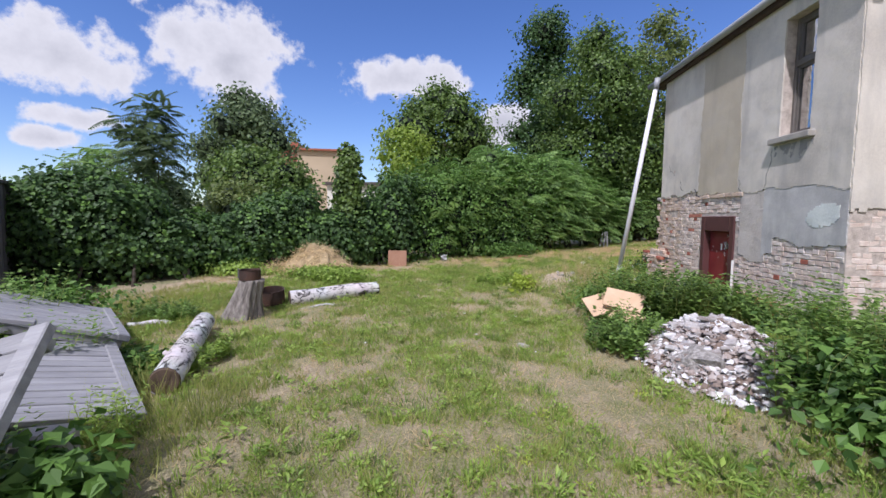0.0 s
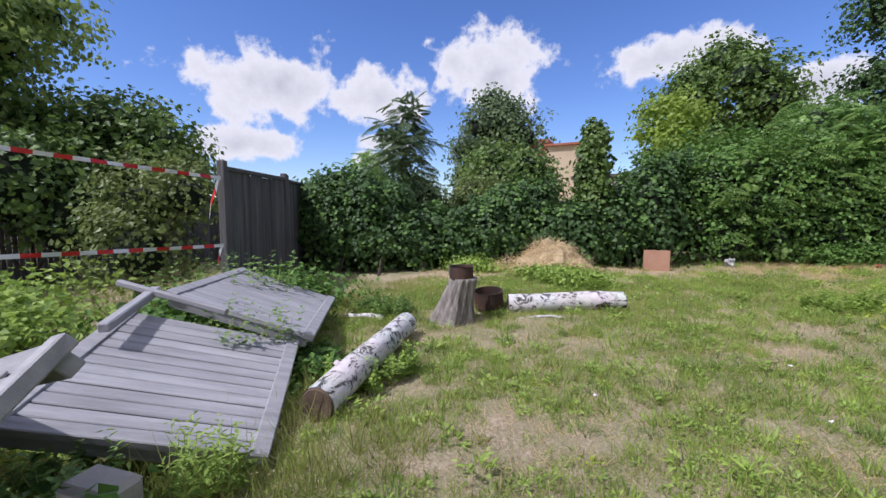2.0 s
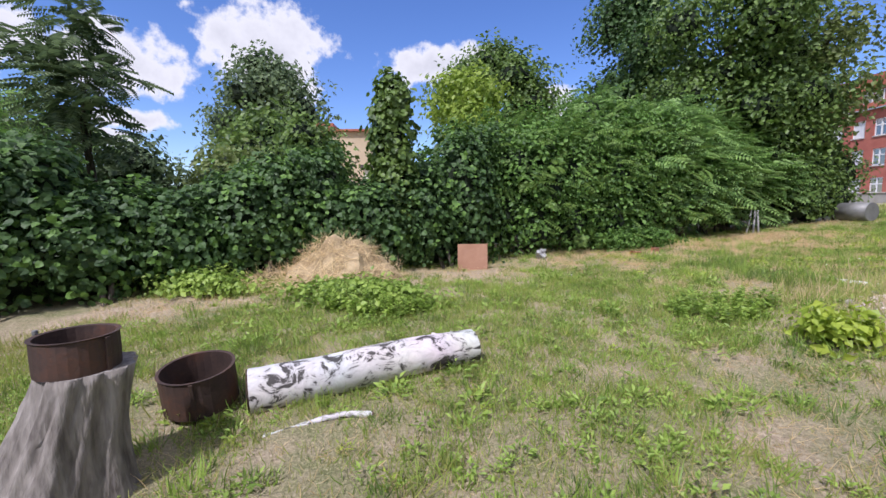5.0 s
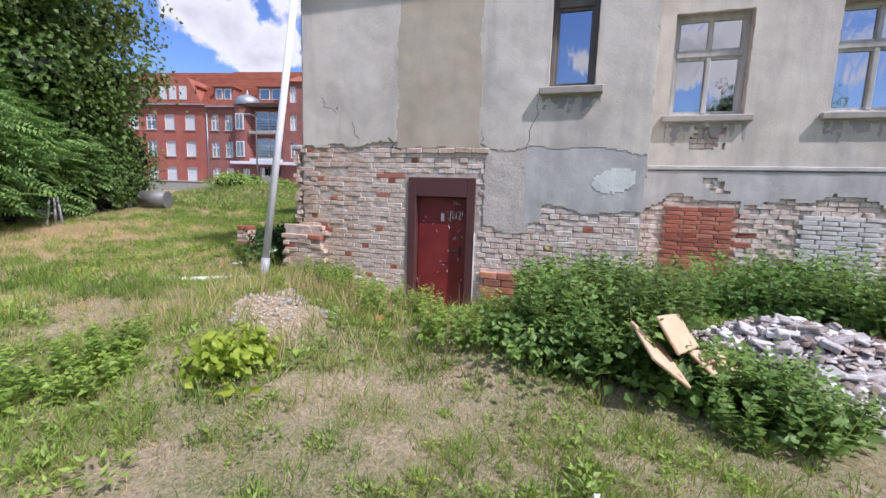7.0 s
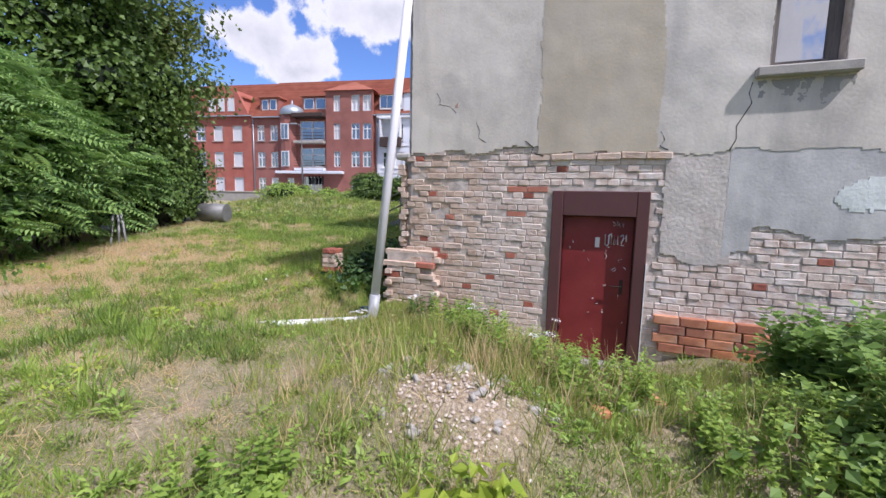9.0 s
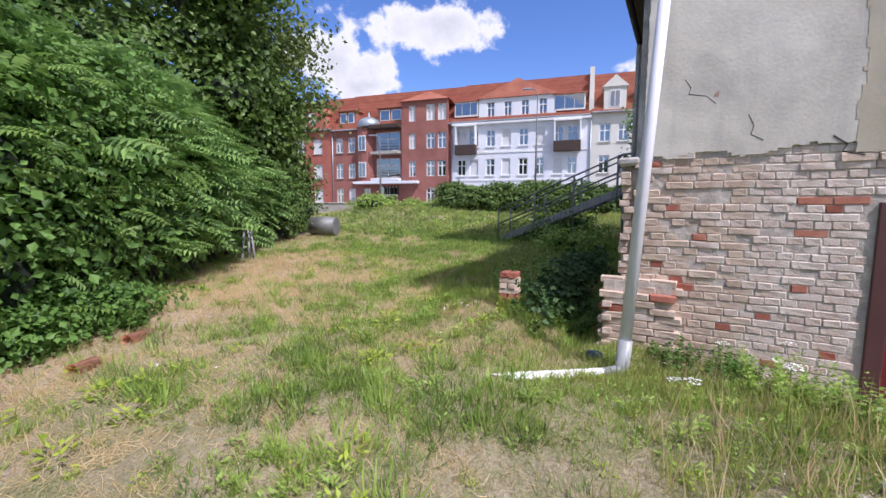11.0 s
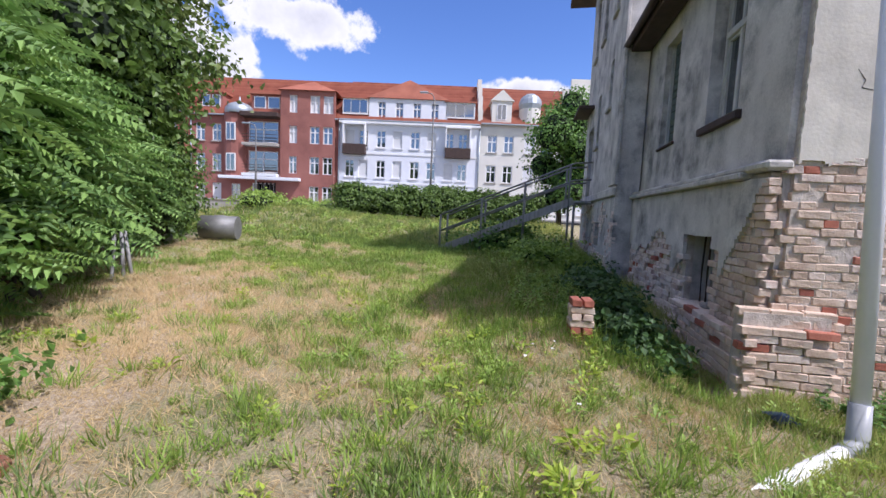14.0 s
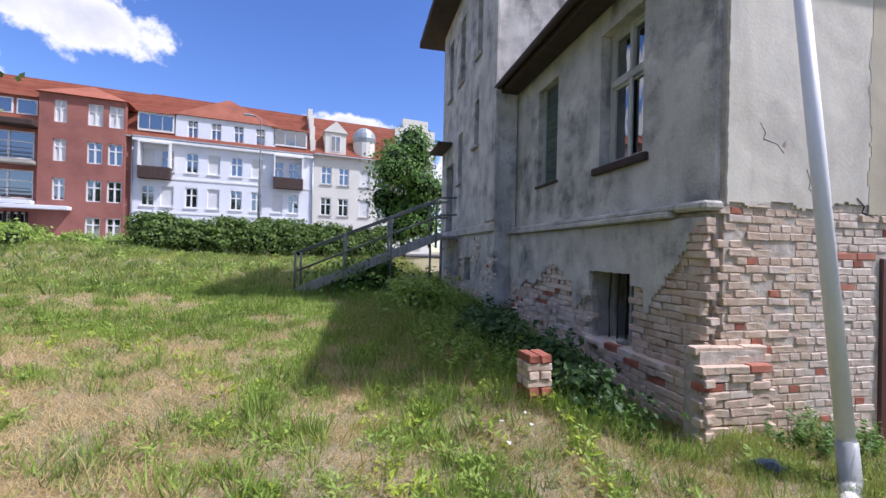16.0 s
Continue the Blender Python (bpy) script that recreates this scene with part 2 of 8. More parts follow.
M_WINFRAME = mat("flaking_white_frame", [(0.30, 0.29, 0.26), (0.52, 0.51, 0.48), (0.62, 0.61, 0.58)], 7.0, 0.7, 0.3, 60, stretch=(1, 1, 0.3))
M_DARKFRAME = mat("dark_window_frame", [(0.10, 0.09, 0.08), (0.20, 0.18, 0.16)], 6.0, 0.7, 0.3, 60, stretch=(1, 1, 0.3))
M_GLASS = glass_mat("old_window_glass", ior=3.2)
M_PANE = glass_mat("sky_reflecting_glass", ior=5.5)
# Near-black colour puts the shade of unlit rooms into panels behind the openings.
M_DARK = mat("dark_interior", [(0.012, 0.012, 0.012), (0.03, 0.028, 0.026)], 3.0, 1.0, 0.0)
M_EAVE = mat("tarred_eave_board", [(0.035, 0.02, 0.016), (0.08, 0.05, 0.04)], 5.0, 0.8, 0.3, 50)
M_ROOFDARK = mat("roof_felt", [(0.06, 0.05, 0.05), (0.11, 0.09, 0.08)], 3.0, 0.9, 0.3, 50)
M_PIPE = mat("white_plastic_pipe", [(0.76, 0.75, 0.80), (0.86, 0.85, 0.88)], 3.0, 0.45, 0.06, 50)
M_GREYPIPE = mat("grey_plastic_elbow", [(0.32, 0.33, 0.34), (0.42, 0.43, 0.44)], 4.0, 0.4, 0.05, 50)
M_GREYWOOD = mat("weathered_grey_wood", [(0.19, 0.185, 0.18), (0.32, 0.315, 0.31), (0.44, 0.435, 0.43)], 2.5, 0.85, 0.35, 30, island=0.25, per_object=0.0, stretch=(6, 6, 0.6))
M_FENCEWOOD = mat("dark_fence_wood", [(0.055, 0.052, 0.052), (0.11, 0.105, 0.105), (0.17, 0.165, 0.165)], 2.5, 0.85, 0.4, 30, per_object=0.4, stretch=(8, 8, 0.5))
M_STUMP = mat("stump_bark", [(0.05, 0.04, 0.035), (0.20, 0.18, 0.16), (0.38, 0.35, 0.32)], 9.0, 0.95, 1.0, 30, stretch=(2, 2, 0.35))
M_TRUNK = mat("tree_bark", [(0.05, 0.04, 0.03), (0.12, 0.10, 0.08)], 6.0, 0.95, 1.0, 30, stretch=(2, 2, 0.4))
M_RUST = mat("rusty_steel", [(0.030, 0.020, 0.018), (0.065, 0.040, 0.032), (0.13, 0.055, 0.030)], 5.0, 0.75, 0.4, 50, metal=0.2)
M_HAY = mat("dry_hay", [(0.26, 0.19, 0.10), (0.44, 0.34, 0.20), (0.55, 0.45, 0.29)], 6.0, 0.95, 0.6, 50, island=0.5)
M_CARD = mat("rusty_panel", [(0.28, 0.14, 0.085), (0.40, 0.23, 0.15)], 3.0, 0.8, 0.1, 40)
M_ROOFRED = mat("red_roof_tiles", [(0.24, 0.075, 0.045), (0.34, 0.11, 0.065), (0.40, 0.15, 0.09)], 1.0, 0.8, 0.3, 12, island=0.3)
M_FACRED = mat("facade_red_brick", [(0.30, 0.085, 0.06), (0.38, 0.12, 0.085), (0.44, 0.16, 0.11)], 0.8, 0.9, 0.1, 9)
M_FACDARK = mat("facade_dark_brick", [(0.22, 0.085, 0.07), (0.30, 0.12, 0.095), (0.36, 0.15, 0.12)], 0.8, 0.9, 0.1, 9)
M_FACWHITE = mat("facade_white_render", [(0.66, 0.68, 0.73), (0.76, 0.78, 0.82)], 0.5, 0.9, 0.05, 9)
M_FACCREAM = mat("facade_cream_render", [(0.60, 0.58, 0.52), (0.72, 0.70, 0.64)], 0.5, 0.9, 0.05, 9)
M_WHITE = mat("white_window_frame", [(0.68, 0.68, 0.68), (0.8, 0.8, 0.8)], 2.0, 0.6, 0.0)
M_BLIND = mat("pale_blind", [(0.55, 0.56, 0.57), (0.70, 0.70, 0.70)], 1.0, 0.8, 0.0)
M_ZINC = mat("zinc_sheet", [(0.30, 0.34, 0.37), (0.42, 0.46, 0.49)], 2.0, 0.45, 0.1, 20, metal=0.6)
M_GALV = mat("galvanised_steel", [(0.16, 0.16, 0.16), (0.30, 0.30, 0.29)], 4.0, 0.6, 0.15, 40, metal=0.5)
M_CONCRETE = mat("concrete", [(0.28, 0.27, 0.25), (0.42, 0.40, 0.37)], 2.0, 0.95, 0.4, 40)
M_ASPHALT = mat("asphalt", [(0.04, 0.04, 0.042), (0.065, 0.065, 0.065)], 2.0, 0.9, 0.2, 60)
L_IVY = leaf_mat("ivy_leaf", (0.026, 0.062, 0.018), (0.082, 0.165, 0.042), 0.58, 0.30)
L_VINE = leaf_mat("vine_leaf", (0.032, 0.080, 0.019), (0.160, 0.304, 0.056), 0.58, 0.35)
L_NETTLE = leaf_mat("nettle_leaf", (0.060, 0.130, 0.030), (0.250, 0.390, 0.090), 0.55, 0.4)
L_SUMAC = leaf_mat("sumac_leaf", (0.080, 0.170, 0.050), (0.340, 0.520, 0.160), 0.5, 0.35)
L_YELLOW = leaf_mat("lime_green_leaf", (0.230, 0.340, 0.030), (0.480, 0.580, 0.080), 0.5, 0.45)
L_TREE = leaf_mat("tree_leaf", (0.034, 0.075, 0.019), (0.170, 0.270, 0.055), 0.5, 0.35)
L_OLIVE = leaf_mat("olive_leaf", (0.072, 0.104, 0.029), (0.224, 0.288, 0.080), 0.5, 0.4)
L_FAR = leaf_mat("far_leaf", (0.056, 0.099, 0.048), (0.168, 0.240, 0.104), 0.6, 0.35)
L_WEED = leaf_mat("weed_leaf", (0.130, 0.230, 0.035), (0.370, 0.510, 0.100), 0.5, 0.4)
L_LIME = leaf_mat("lime_tree_leaf", (0.130, 0.230, 0.028), (0.340, 0.450, 0.070), 0.5, 0.45)
# Lighter tree leaf: the sunlight on one crown is put into its colour.
L_TREE_SUNLIT = leaf_mat("sunlit_tree_leaf", (0.090, 0.160, 0.030), (0.340, 0.440, 0.110), 0.5, 0.4)
L_GRASS = leaf_mat("grass_blade", (0.185, 0.230, 0.055), (0.450, 0.475, 0.140), 0.55, 0.4)
L_STRAW = leaf_mat("straw_blade", (0.48, 0.35, 0.17), (0.76, 0.60, 0.35), 0.7, 0.3)


def soil_mat():
    """Dry lawn: pale earth and straw with green patches."""
    m = bpy.data.materials.new("dry_lawn")
    m.use_nodes = True
    n, l = m.node_tree.nodes, m.node_tree.links
    p = n["Principled BSDF"]
    co = n.new("ShaderNodeTexCoord")

    def noise_at(scale, detail=6, rough=0.6):
        t = n.new("ShaderNodeTexNoise")
        t.inputs["Scale"].default_value, t.inputs["Detail"].default_value, t.inputs["Roughness"].default_value = scale, detail, rough
        l.new(co.outputs["Object"], t.inputs["Vector"])
        return t.outputs["Fac"]

    def ramp(fac, stops):
        r = n.new("ShaderNodeValToRGB")
        while len(r.color_ramp.elements) < len(stops):
            r.color_ramp.elements.new(0.5)
        for e, (pos, c) in zip(r.color_ramp.elements, stops):
            e.position, e.color = pos, (*c, 1)
        l.new(fac, r.inputs["Fac"])
        return r.outputs["Color"]

    # The dark stops paint the shade between grass blades into the ground colour.
    earth = ramp(noise_at(38, 10, 0.8), [(0.33, (0.12, 0.085, 0.055)), (0.46, (0.36, 0.28, 0.19)), (0.62, (0.62, 0.51, 0.37))])
    green = ramp(noise_at(55, 10, 0.8), [(0.34, (0.05, 0.06, 0.02)), (0.50, (0.21, 0.215, 0.09)), (0.66, (0.52, 0.46, 0.28))])
    fac = n.new("ShaderNodeMapRange")
    fac.inputs["From Min"].default_value, fac.inputs["From Max"].default_value = 0.36, 0.60
    l.new(noise_at(1.6, 8, 0.75), fac.inputs["Value"])
    worn = None
    for cx, cy, rx, ry, turn in ((5.3, 11.45, 2.2, 0.75, 32), (8.3, 13.2, 2.6, 0.85, 30), (-4.3, 4.2, 1.6, 0.5, 42), (-0.9, 6.7, 2.2, 0.45, 40), (2.2, 10.0, 2.4, 0.5, 38), (3.8, 4.0, 0.6, 0.6, 0), (-2.9, 5.0, 1.0, 0.6, 30)):
        mp = n.new("ShaderNodeMapping")
        mp.vector_type = "TEXTURE"
        mp.inputs["Location"].default_value, mp.inputs["Rotation"].default_value, mp.inputs["Scale"].default_value = (cx, cy, 0), (0, 0, radians(turn)), (rx, ry, 30)
        ln = n.new("ShaderNodeVectorMath")
        ln.operation = "LENGTH"
        l.new(co.outputs["Object"], mp.inputs["Vector"])
        l.new(mp.outputs[0], ln.inputs[0])
        if worn is None:
            worn = ln.outputs["Value"]
        else:
            mn = n.new("ShaderNodeMath")
            mn.operation = "MINIMUM"
            l.new(worn, mn.inputs[0])
            l.new(ln.outputs["Value"], mn.inputs[1])
            worn = mn.outputs[0]
    jag = n.new("ShaderNodeMath")
    jag.operation = "MULTIPLY_ADD"
    jag.inputs[1].default_value = 1.6
    l.new(noise_at(2.5, 7, 0.7), jag.inputs[0])
    l.new(worn, jag.inputs[2])
    cut = n.new("ShaderNodeMapRange")
    cut.inputs["From Min"].default_value, cut.inputs["From Max"].default_value = 1.45, 1.95
    l.new(jag.outputs[0], cut.inputs["Value"])
    both = n.new("ShaderNodeMath")
    both.operation = "MULTIPLY"
    l.new(fac.outputs[0], both.inputs[0])
    l.new(cut.outputs[0], both.inputs[1])
    mx = n.new("ShaderNodeMix")
    mx.data_type = "RGBA"
    l.new(both.outputs[0], mx.inputs["Factor"])
    l.new(earth, mx.inputs["A"])
    l.new(green, mx.inputs["B"])
    l.new(mx.outputs["Result"], p.inputs["Base Color"])
    p.inputs["Roughness"].default_value = 1.0
    bn = n.new("ShaderNodeBump")
    bn.inputs["Strength"].default_value, bn.inputs["Distance"].default_value = 0.9, 0.03
    l.new(noise_at(45, 6, 0.7), bn.inputs["Height"])
    l.new(bn.outputs[0], p.inputs["Normal"])
    return m


M_SOIL = soil_mat()

# ---- building helpers ----
RNG = np.random.default_rng(7)


def part(name, bm, material, parent=None, label=""):
    """Links a bmesh as one mesh object under a thing or a part."""
    me = bpy.data.meshes.new(name)
    bm.to_mesh(me)
    bm.free()
    for m in material if isinstance(material, (list, tuple)) else [material]:
        me.materials.append(m)
    ob = new(name, me)
    if parent is not None:
        ob.parent = parent
    if label:
        ob["label"] = label
    return ob


def thing(name, m, label, category, group="", kind=""):
    ob = new(name)
    ob.matrix_world = m
    return tagged(ob, label, category, group, kind)


def setting(ob, label, category):
    return tagged(ob, label, category, "", "structure")


def box(bm, x0, x1, y0, y1, z0, z1, bevel=0.0, m=None):
    """Adds a box to bm, with rounded edges if asked."""
    r = bmesh.ops.create_cube(bm, size=1.0, matrix=Matrix.Translation(((x0 + x1) / 2, (y0 + y1) / 2, (z0 + z1) / 2)) @ Matrix.Diagonal((abs(x1 - x0), abs(y1 - y0), abs(z1 - z0), 1)))
    vs = r["verts"]
    if bevel:
        es = list({e for v in vs for e in v.link_edges})
        b = bmesh.ops.bevel(bm, geom=es, offset=bevel, segments=1, affect="EDGES")
        vs = b["verts"]
    if m is not None:
        bmesh.ops.transform(bm, matrix=m, verts=list({v for v in vs}))
    return vs


def boxes(*rows, bevel=0.0):
    bm = bmesh.new()
    for r in rows:
        box(bm, *r, bevel=bevel)
    return bm


def tube(points, radii, sides=10, caps=True):
    """A bmesh tube along points."""
    bm = bmesh.new()
    pts = [Vector(p) for p in points]
    if not isinstance(radii, (list, tuple)):
        radii = [radii] * len(pts)
    rings = []
    for i, p in enumerate(pts):
        d = (pts[min(i + 1, len(pts) - 1)] - pts[max(i - 1, 0)]).normalized()
        q = d.to_track_quat("Z", "Y")
        rings.append([bm.verts.new(p + q @ Vector((math.cos(a) * radii[i], math.sin(a) * radii[i], 0))) for a in [2 * math.pi * k / sides for k in range(sides)]])
    for a, b in zip(rings, rings[1:]):
        for k in range(sides):
            f = bm.faces.new((a[k], a[(k + 1) % sides], b[(k + 1) % sides], b[k]))
            f.smooth = True
    if caps:
        bm.faces.new(rings[0][::-1])
        bm.faces.new(rings[-1])
    return bm


def mesh_np(name, verts, faces, material, parent=None, slots=None, smooth=False):
    """A mesh object from arrays of vertices and faces of one size."""
    me = bpy.data.meshes.new(name)
    verts, faces = np.asarray(verts, np.float32), np.asarray(faces, np.int32)
    k = faces.shape[1]
    me.vertices.add(len(verts))
    me.vertices.foreach_set("co", verts.ravel())
    me.loops.add(faces.size)
    me.loops.foreach_set("vertex_index", faces.ravel())
    me.polygons.add(len(faces))
    me.polygons.foreach_set("loop_start", np.arange(0, faces.size, k, dtype=np.int32))
    me.polygons.foreach_set("loop_total", np.full(len(faces), k, np.int32))
    for m in material if isinstance(material, (list, tuple)) else [material]:
        me.materials.append(m)
    if slots is not None:
        me.polygons.foreach_set("material_index", np.asarray(slots, np.int32))
    me.update(calc_edges=True)
    me.validate()
    if slots is not None:
        me.shade_flat()
    ob = new(name, me)
    if parent is not None:
        ob.parent = parent
    return ob


def unit(v):
    return v / np.maximum(np.linalg.norm(v, axis=1, keepdims=True), 1e-6)


LEAF_V = np.array([(0, 0, 0), (-0.40, 0.42, 0.10), (0, 1, -0.06), (0.40, 0.42, 0.10)])
LEAF_F = np.array([(0, 3, 2), (0, 2, 1)])
LOBED_V = np.array([(0, 0, 0), (-0.5, 0.18, 0.05), (-0.42, 0.62, 0.10), (0, 1, -0.08), (0.42, 0.62, 0.10), (0.5, 0.18, 0.05), (0, 0.4, 0.0)])
LOBED_F = np.array([(6, 0, 5), (6, 5, 4), (6, 4, 3), (6, 3, 2), (6, 2, 1), (6, 1, 0)])
BLADE_V = np.array([(-0.5, 0, 0), (0.5, 0, 0), (-0.35, 0.55, 0.06), (0.35, 0.55, 0.06), (0, 1, 0.28)])
BLADE_F = np.array([(0, 1, 3), (0, 3, 2), (2, 3, 4)])


def frond(pairs=9, wide=0.30):
    """A feather-shaped leaf, one long."""
    v, f = [], []
    for i in range(pairs):
        y = 0.12 + 0.86 * i / pairs
        ln = wide * (1.05 - 0.55 * abs(i / pairs - 0.35) - 0.35 * (i / pairs) ** 2)
        for s in (-1, 1):
            b = len(v)
            v += [(0, y, -0.22 * y * y), (s * ln * 0.5, y + 0.00, 0.03 - 0.22 * y * y), (s * ln, y + 0.07, -0.05 - 0.22 * y * y), (s * ln * 0.45, y + 0.085, 0.02 - 0.22 * y * y)]
            f += [(b, b + 1, b + 2), (b, b + 2, b + 3)]
    return np.array(v, float), np.array(f)


FROND_V, FROND_F = frond()


def scatter(tv, tf, pos, nrm, tip, size, width=None):
    """Copies of a template (x across, y to the tip, z its face) at many places, as arrays."""
    nrm = unit(nrm)
    tip = unit(tip - (tip * nrm).sum(1, keepdims=True) * nrm)
    side = np.cross(tip, nrm)
    size = np.asarray(size).reshape(-1, 1, 1)
    w = size if width is None else np.asarray(width).reshape(-1, 1, 1)
    v = pos[:, None, :] + tv[None, :, 0:1] * side[:, None, :] * w + tv[None, :, 1:2] * tip[:, None, :] * size + tv[None, :, 2:3] * nrm[:, None, :] * size
    f = tf[None] + (np.arange(len(pos)) * len(tv))[:, None, None]
    return v.reshape(-1, 3), f.reshape(-1, 3)


def join(pieces):
    vs, fs, n = [], [], 0
    for v, f in pieces:
        vs.append(v)
        fs.append(f + n)
        n += len(v)
    return np.concatenate(vs), np.concatenate(fs)


def blob_points(blobs, count, rng, shell=(0.72, 1.08), rough=0.22, low=-0.6):
    """Places and outward directions on lumpy ellipsoids (x, y, z, rx, ry, rz)."""
    b = np.array(blobs, float)
    area = (b[:, 3] * b[:, 4] + b[:, 3] * b[:, 5] + b[:, 4] * b[:, 5])
    pick = rng.choice(len(b), count, p=area / area.sum())
    d = unit(rng.normal(size=(count, 3)))
    d[:, 2] = np.where(d[:, 2] < low, -d[:, 2], d[:, 2])
    ph = rng.uniform(0, 6, (len(b), 3))[pick]
    lump = 1 + rough * np.sin(5.1 * d[:, 0] + ph[:, 0]) * np.sin(4.3 * d[:, 1] + ph[:, 1]) + rough * 0.8 * np.sin(9.7 * d[:, 2] + 7 * d[:, 0] + ph[:, 2])
    r = lump * rng.uniform(*shell, count)
    c, rad = b[pick, :3], b[pick, 3:]
    return c + d * rad * r[:, None], unit(d / rad)


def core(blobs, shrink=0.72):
    """Low near-black inner masses, shade put into colour, that keep light from shining through a thick shrub."""
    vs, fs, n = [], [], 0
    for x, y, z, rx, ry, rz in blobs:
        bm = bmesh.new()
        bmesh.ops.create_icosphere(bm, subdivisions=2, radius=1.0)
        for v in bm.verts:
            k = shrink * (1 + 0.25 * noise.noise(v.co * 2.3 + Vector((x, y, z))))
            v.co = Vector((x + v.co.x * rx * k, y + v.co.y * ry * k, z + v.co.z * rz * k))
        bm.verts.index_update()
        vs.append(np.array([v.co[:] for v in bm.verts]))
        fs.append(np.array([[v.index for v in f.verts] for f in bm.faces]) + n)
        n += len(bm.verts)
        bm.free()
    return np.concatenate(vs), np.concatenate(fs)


# Near-black green: the shade deep inside foliage is painted as a colour.
M_CORE = mat("inner_foliage_shade", [(0.006, 0.012, 0.005), (0.014, 0.026, 0.010)], 8.0, 1.0, 1.0, 40)


def foliage(name, blobs, count, size, material, parent, rng, shape="leaf", inner=0.72, droop=0.5, shell=(0.72, 1.08), rough=0.22, low=-0.6):
    pos, out = blob_points(blobs, count, rng, shell, rough, low)
    nrm = out + rng.normal(size=out.shape) * (0.36 if shape == "lobed" else 0.55) + np.array([0, 0, 0.25])
    tip = rng.normal(size=out.shape) + out * 0.4 + np.array([0, 0, -droop])
    tv, tf = {"leaf": (LEAF_V, LEAF_F), "lobed": (LOBED_V, LOBED_F), "frond": (FROND_V, FROND_F)}[shape]
    if shape == "frond":
        tip = out + rng.normal(size=out.shape) * 0.35 + np.array([0, 0, 0.15])
        nrm = np.array([0, 0, 1.0]) + rng.normal(size=out.shape) * 0.3 + out * 0.2
    v, f = scatter(tv, tf, pos, nrm, tip, rng.uniform(0.65, 1.25, count) * size)
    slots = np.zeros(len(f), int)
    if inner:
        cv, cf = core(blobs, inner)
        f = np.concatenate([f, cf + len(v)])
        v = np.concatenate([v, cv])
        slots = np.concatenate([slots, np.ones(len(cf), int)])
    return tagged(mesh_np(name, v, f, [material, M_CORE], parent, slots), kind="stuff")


# ---- ground ----
def sm(x, a, b):
    t = np.clip((x - a) / (b - a), 0, 1)
    return t * t * (3 - 2 * t)


def bump_at(x, y, cx, cy, rx, ry, h):
    return h * np.exp(-(((x - cx) / rx) ** 2 + ((y - cy) / ry) ** 2))


def height(x, y):
    """The lie of the land."""
    x, y = np.asarray(x, float), np.asarray(y, float)
    h = -0.10 + 0.20 * sm(y, -1.0, 6.0) + 0.14 * sm(-y, 2.0, 6.0) + 0.06 * sm(x, 0, 5)
    h = h + 1.05 * np.clip((x - 6.5) / 24, 0, 1) + 0.10 * sm(y, 9, 16)
    h = h + bump_at(x, y, 3.75, 4.0, 0.75, 0.8, 0.30) + bump_at(x, y, 4.9, 4.5, 0.9, 0.5, 0.16)
    h = h + bump_at(x, y, 4.4, 1.6, 0.9, 0.9, 0.30) + bump_at(x, y, 4.9, -0.5, 0.9, 1.2, 0.35) + bump_at(x, y, 6.9, 7.5, 0.9, 0.7, 0.16)
    h = h - bump_at(x, y, 6.2, 3.2, 0.7, 0.8, 0.48) - 0.10 * sm(x, 5.2, 6.4) * sm(-x, -7.6, -6.6) * sm(y, -1, 2) * sm(-y, -6, -4.5)
    h = h - bump_at(x, y, 7.4, 6.2, 1.6, 0.35, 0.22)
    h = h + bump_at(x, y, -2.1, 0.35, 0.8, 0.8, 0.08)
    h = h + bump_at(x, y, 12.3, 16.4, 2.0, 1.5, 0.14)
    h = h + bump_at(x, y, -2.4, 5.6, 1.0, 0.8, 0.18) + bump_at(x, y, 22, 21, 4, 4, 0.65)
    h = h + 0.035 * np.sin(1.3 * x + 0.7 * y) * np.sin(0.9 * y - 0.4 * x) + 0.015 * np.sin(4.1 * x) * np.sin(3.7 * y + 1)
    return h


def hz(x, y):
    return float(height(x, y))


gx = np.concatenate([[-900, -300, -120, -60, -35, -22, -15], np.arange(-11, 16.01, 0.2), np.arange(17, 36, 1.0), [40, 46, 55, 75, 120, 300, 900]])
gy = np.concatenate([[-900, -300, -120, -60, -35, -22, -14], np.arange(-9, 18.01, 0.2), np.arange(19, 36, 1.0), [40, 50, 75, 120, 300, 900]])
GX, GY = np.meshgrid(gx, gy)
GZ = height(GX, GY) + np.where((np.abs(GX - 2) < 14) & (np.abs(GY - 4) < 14), RNG.normal(0, 0.008, GX.shape), 0)
nx, ny = len(gx), len(gy)
ii = (np.arange(ny - 1)[:, None] * nx + np.arange(nx - 1)[None]).ravel()
ground = mesh_np("ground", np.stack([GX, GY, GZ], -1).reshape(-1, 3), np.stack([ii, ii + 1, ii + nx + 1, ii + nx], 1), M_SOIL)
for poly in ground.data.polygons:
    poly.use_smooth = True
setting(ground, "dry lawn of pale earth with patches of green grass", "ground")


# ---- the villa ----
WX = 6.53      # brick face of the west wall
NY = 5.72      # plastered face of the north wall
PY = 5.84      # brick plinth of the north wall
villa = setting(new("villa"), "weathered two-storey plastered villa with a crumbling brick plinth", "house")


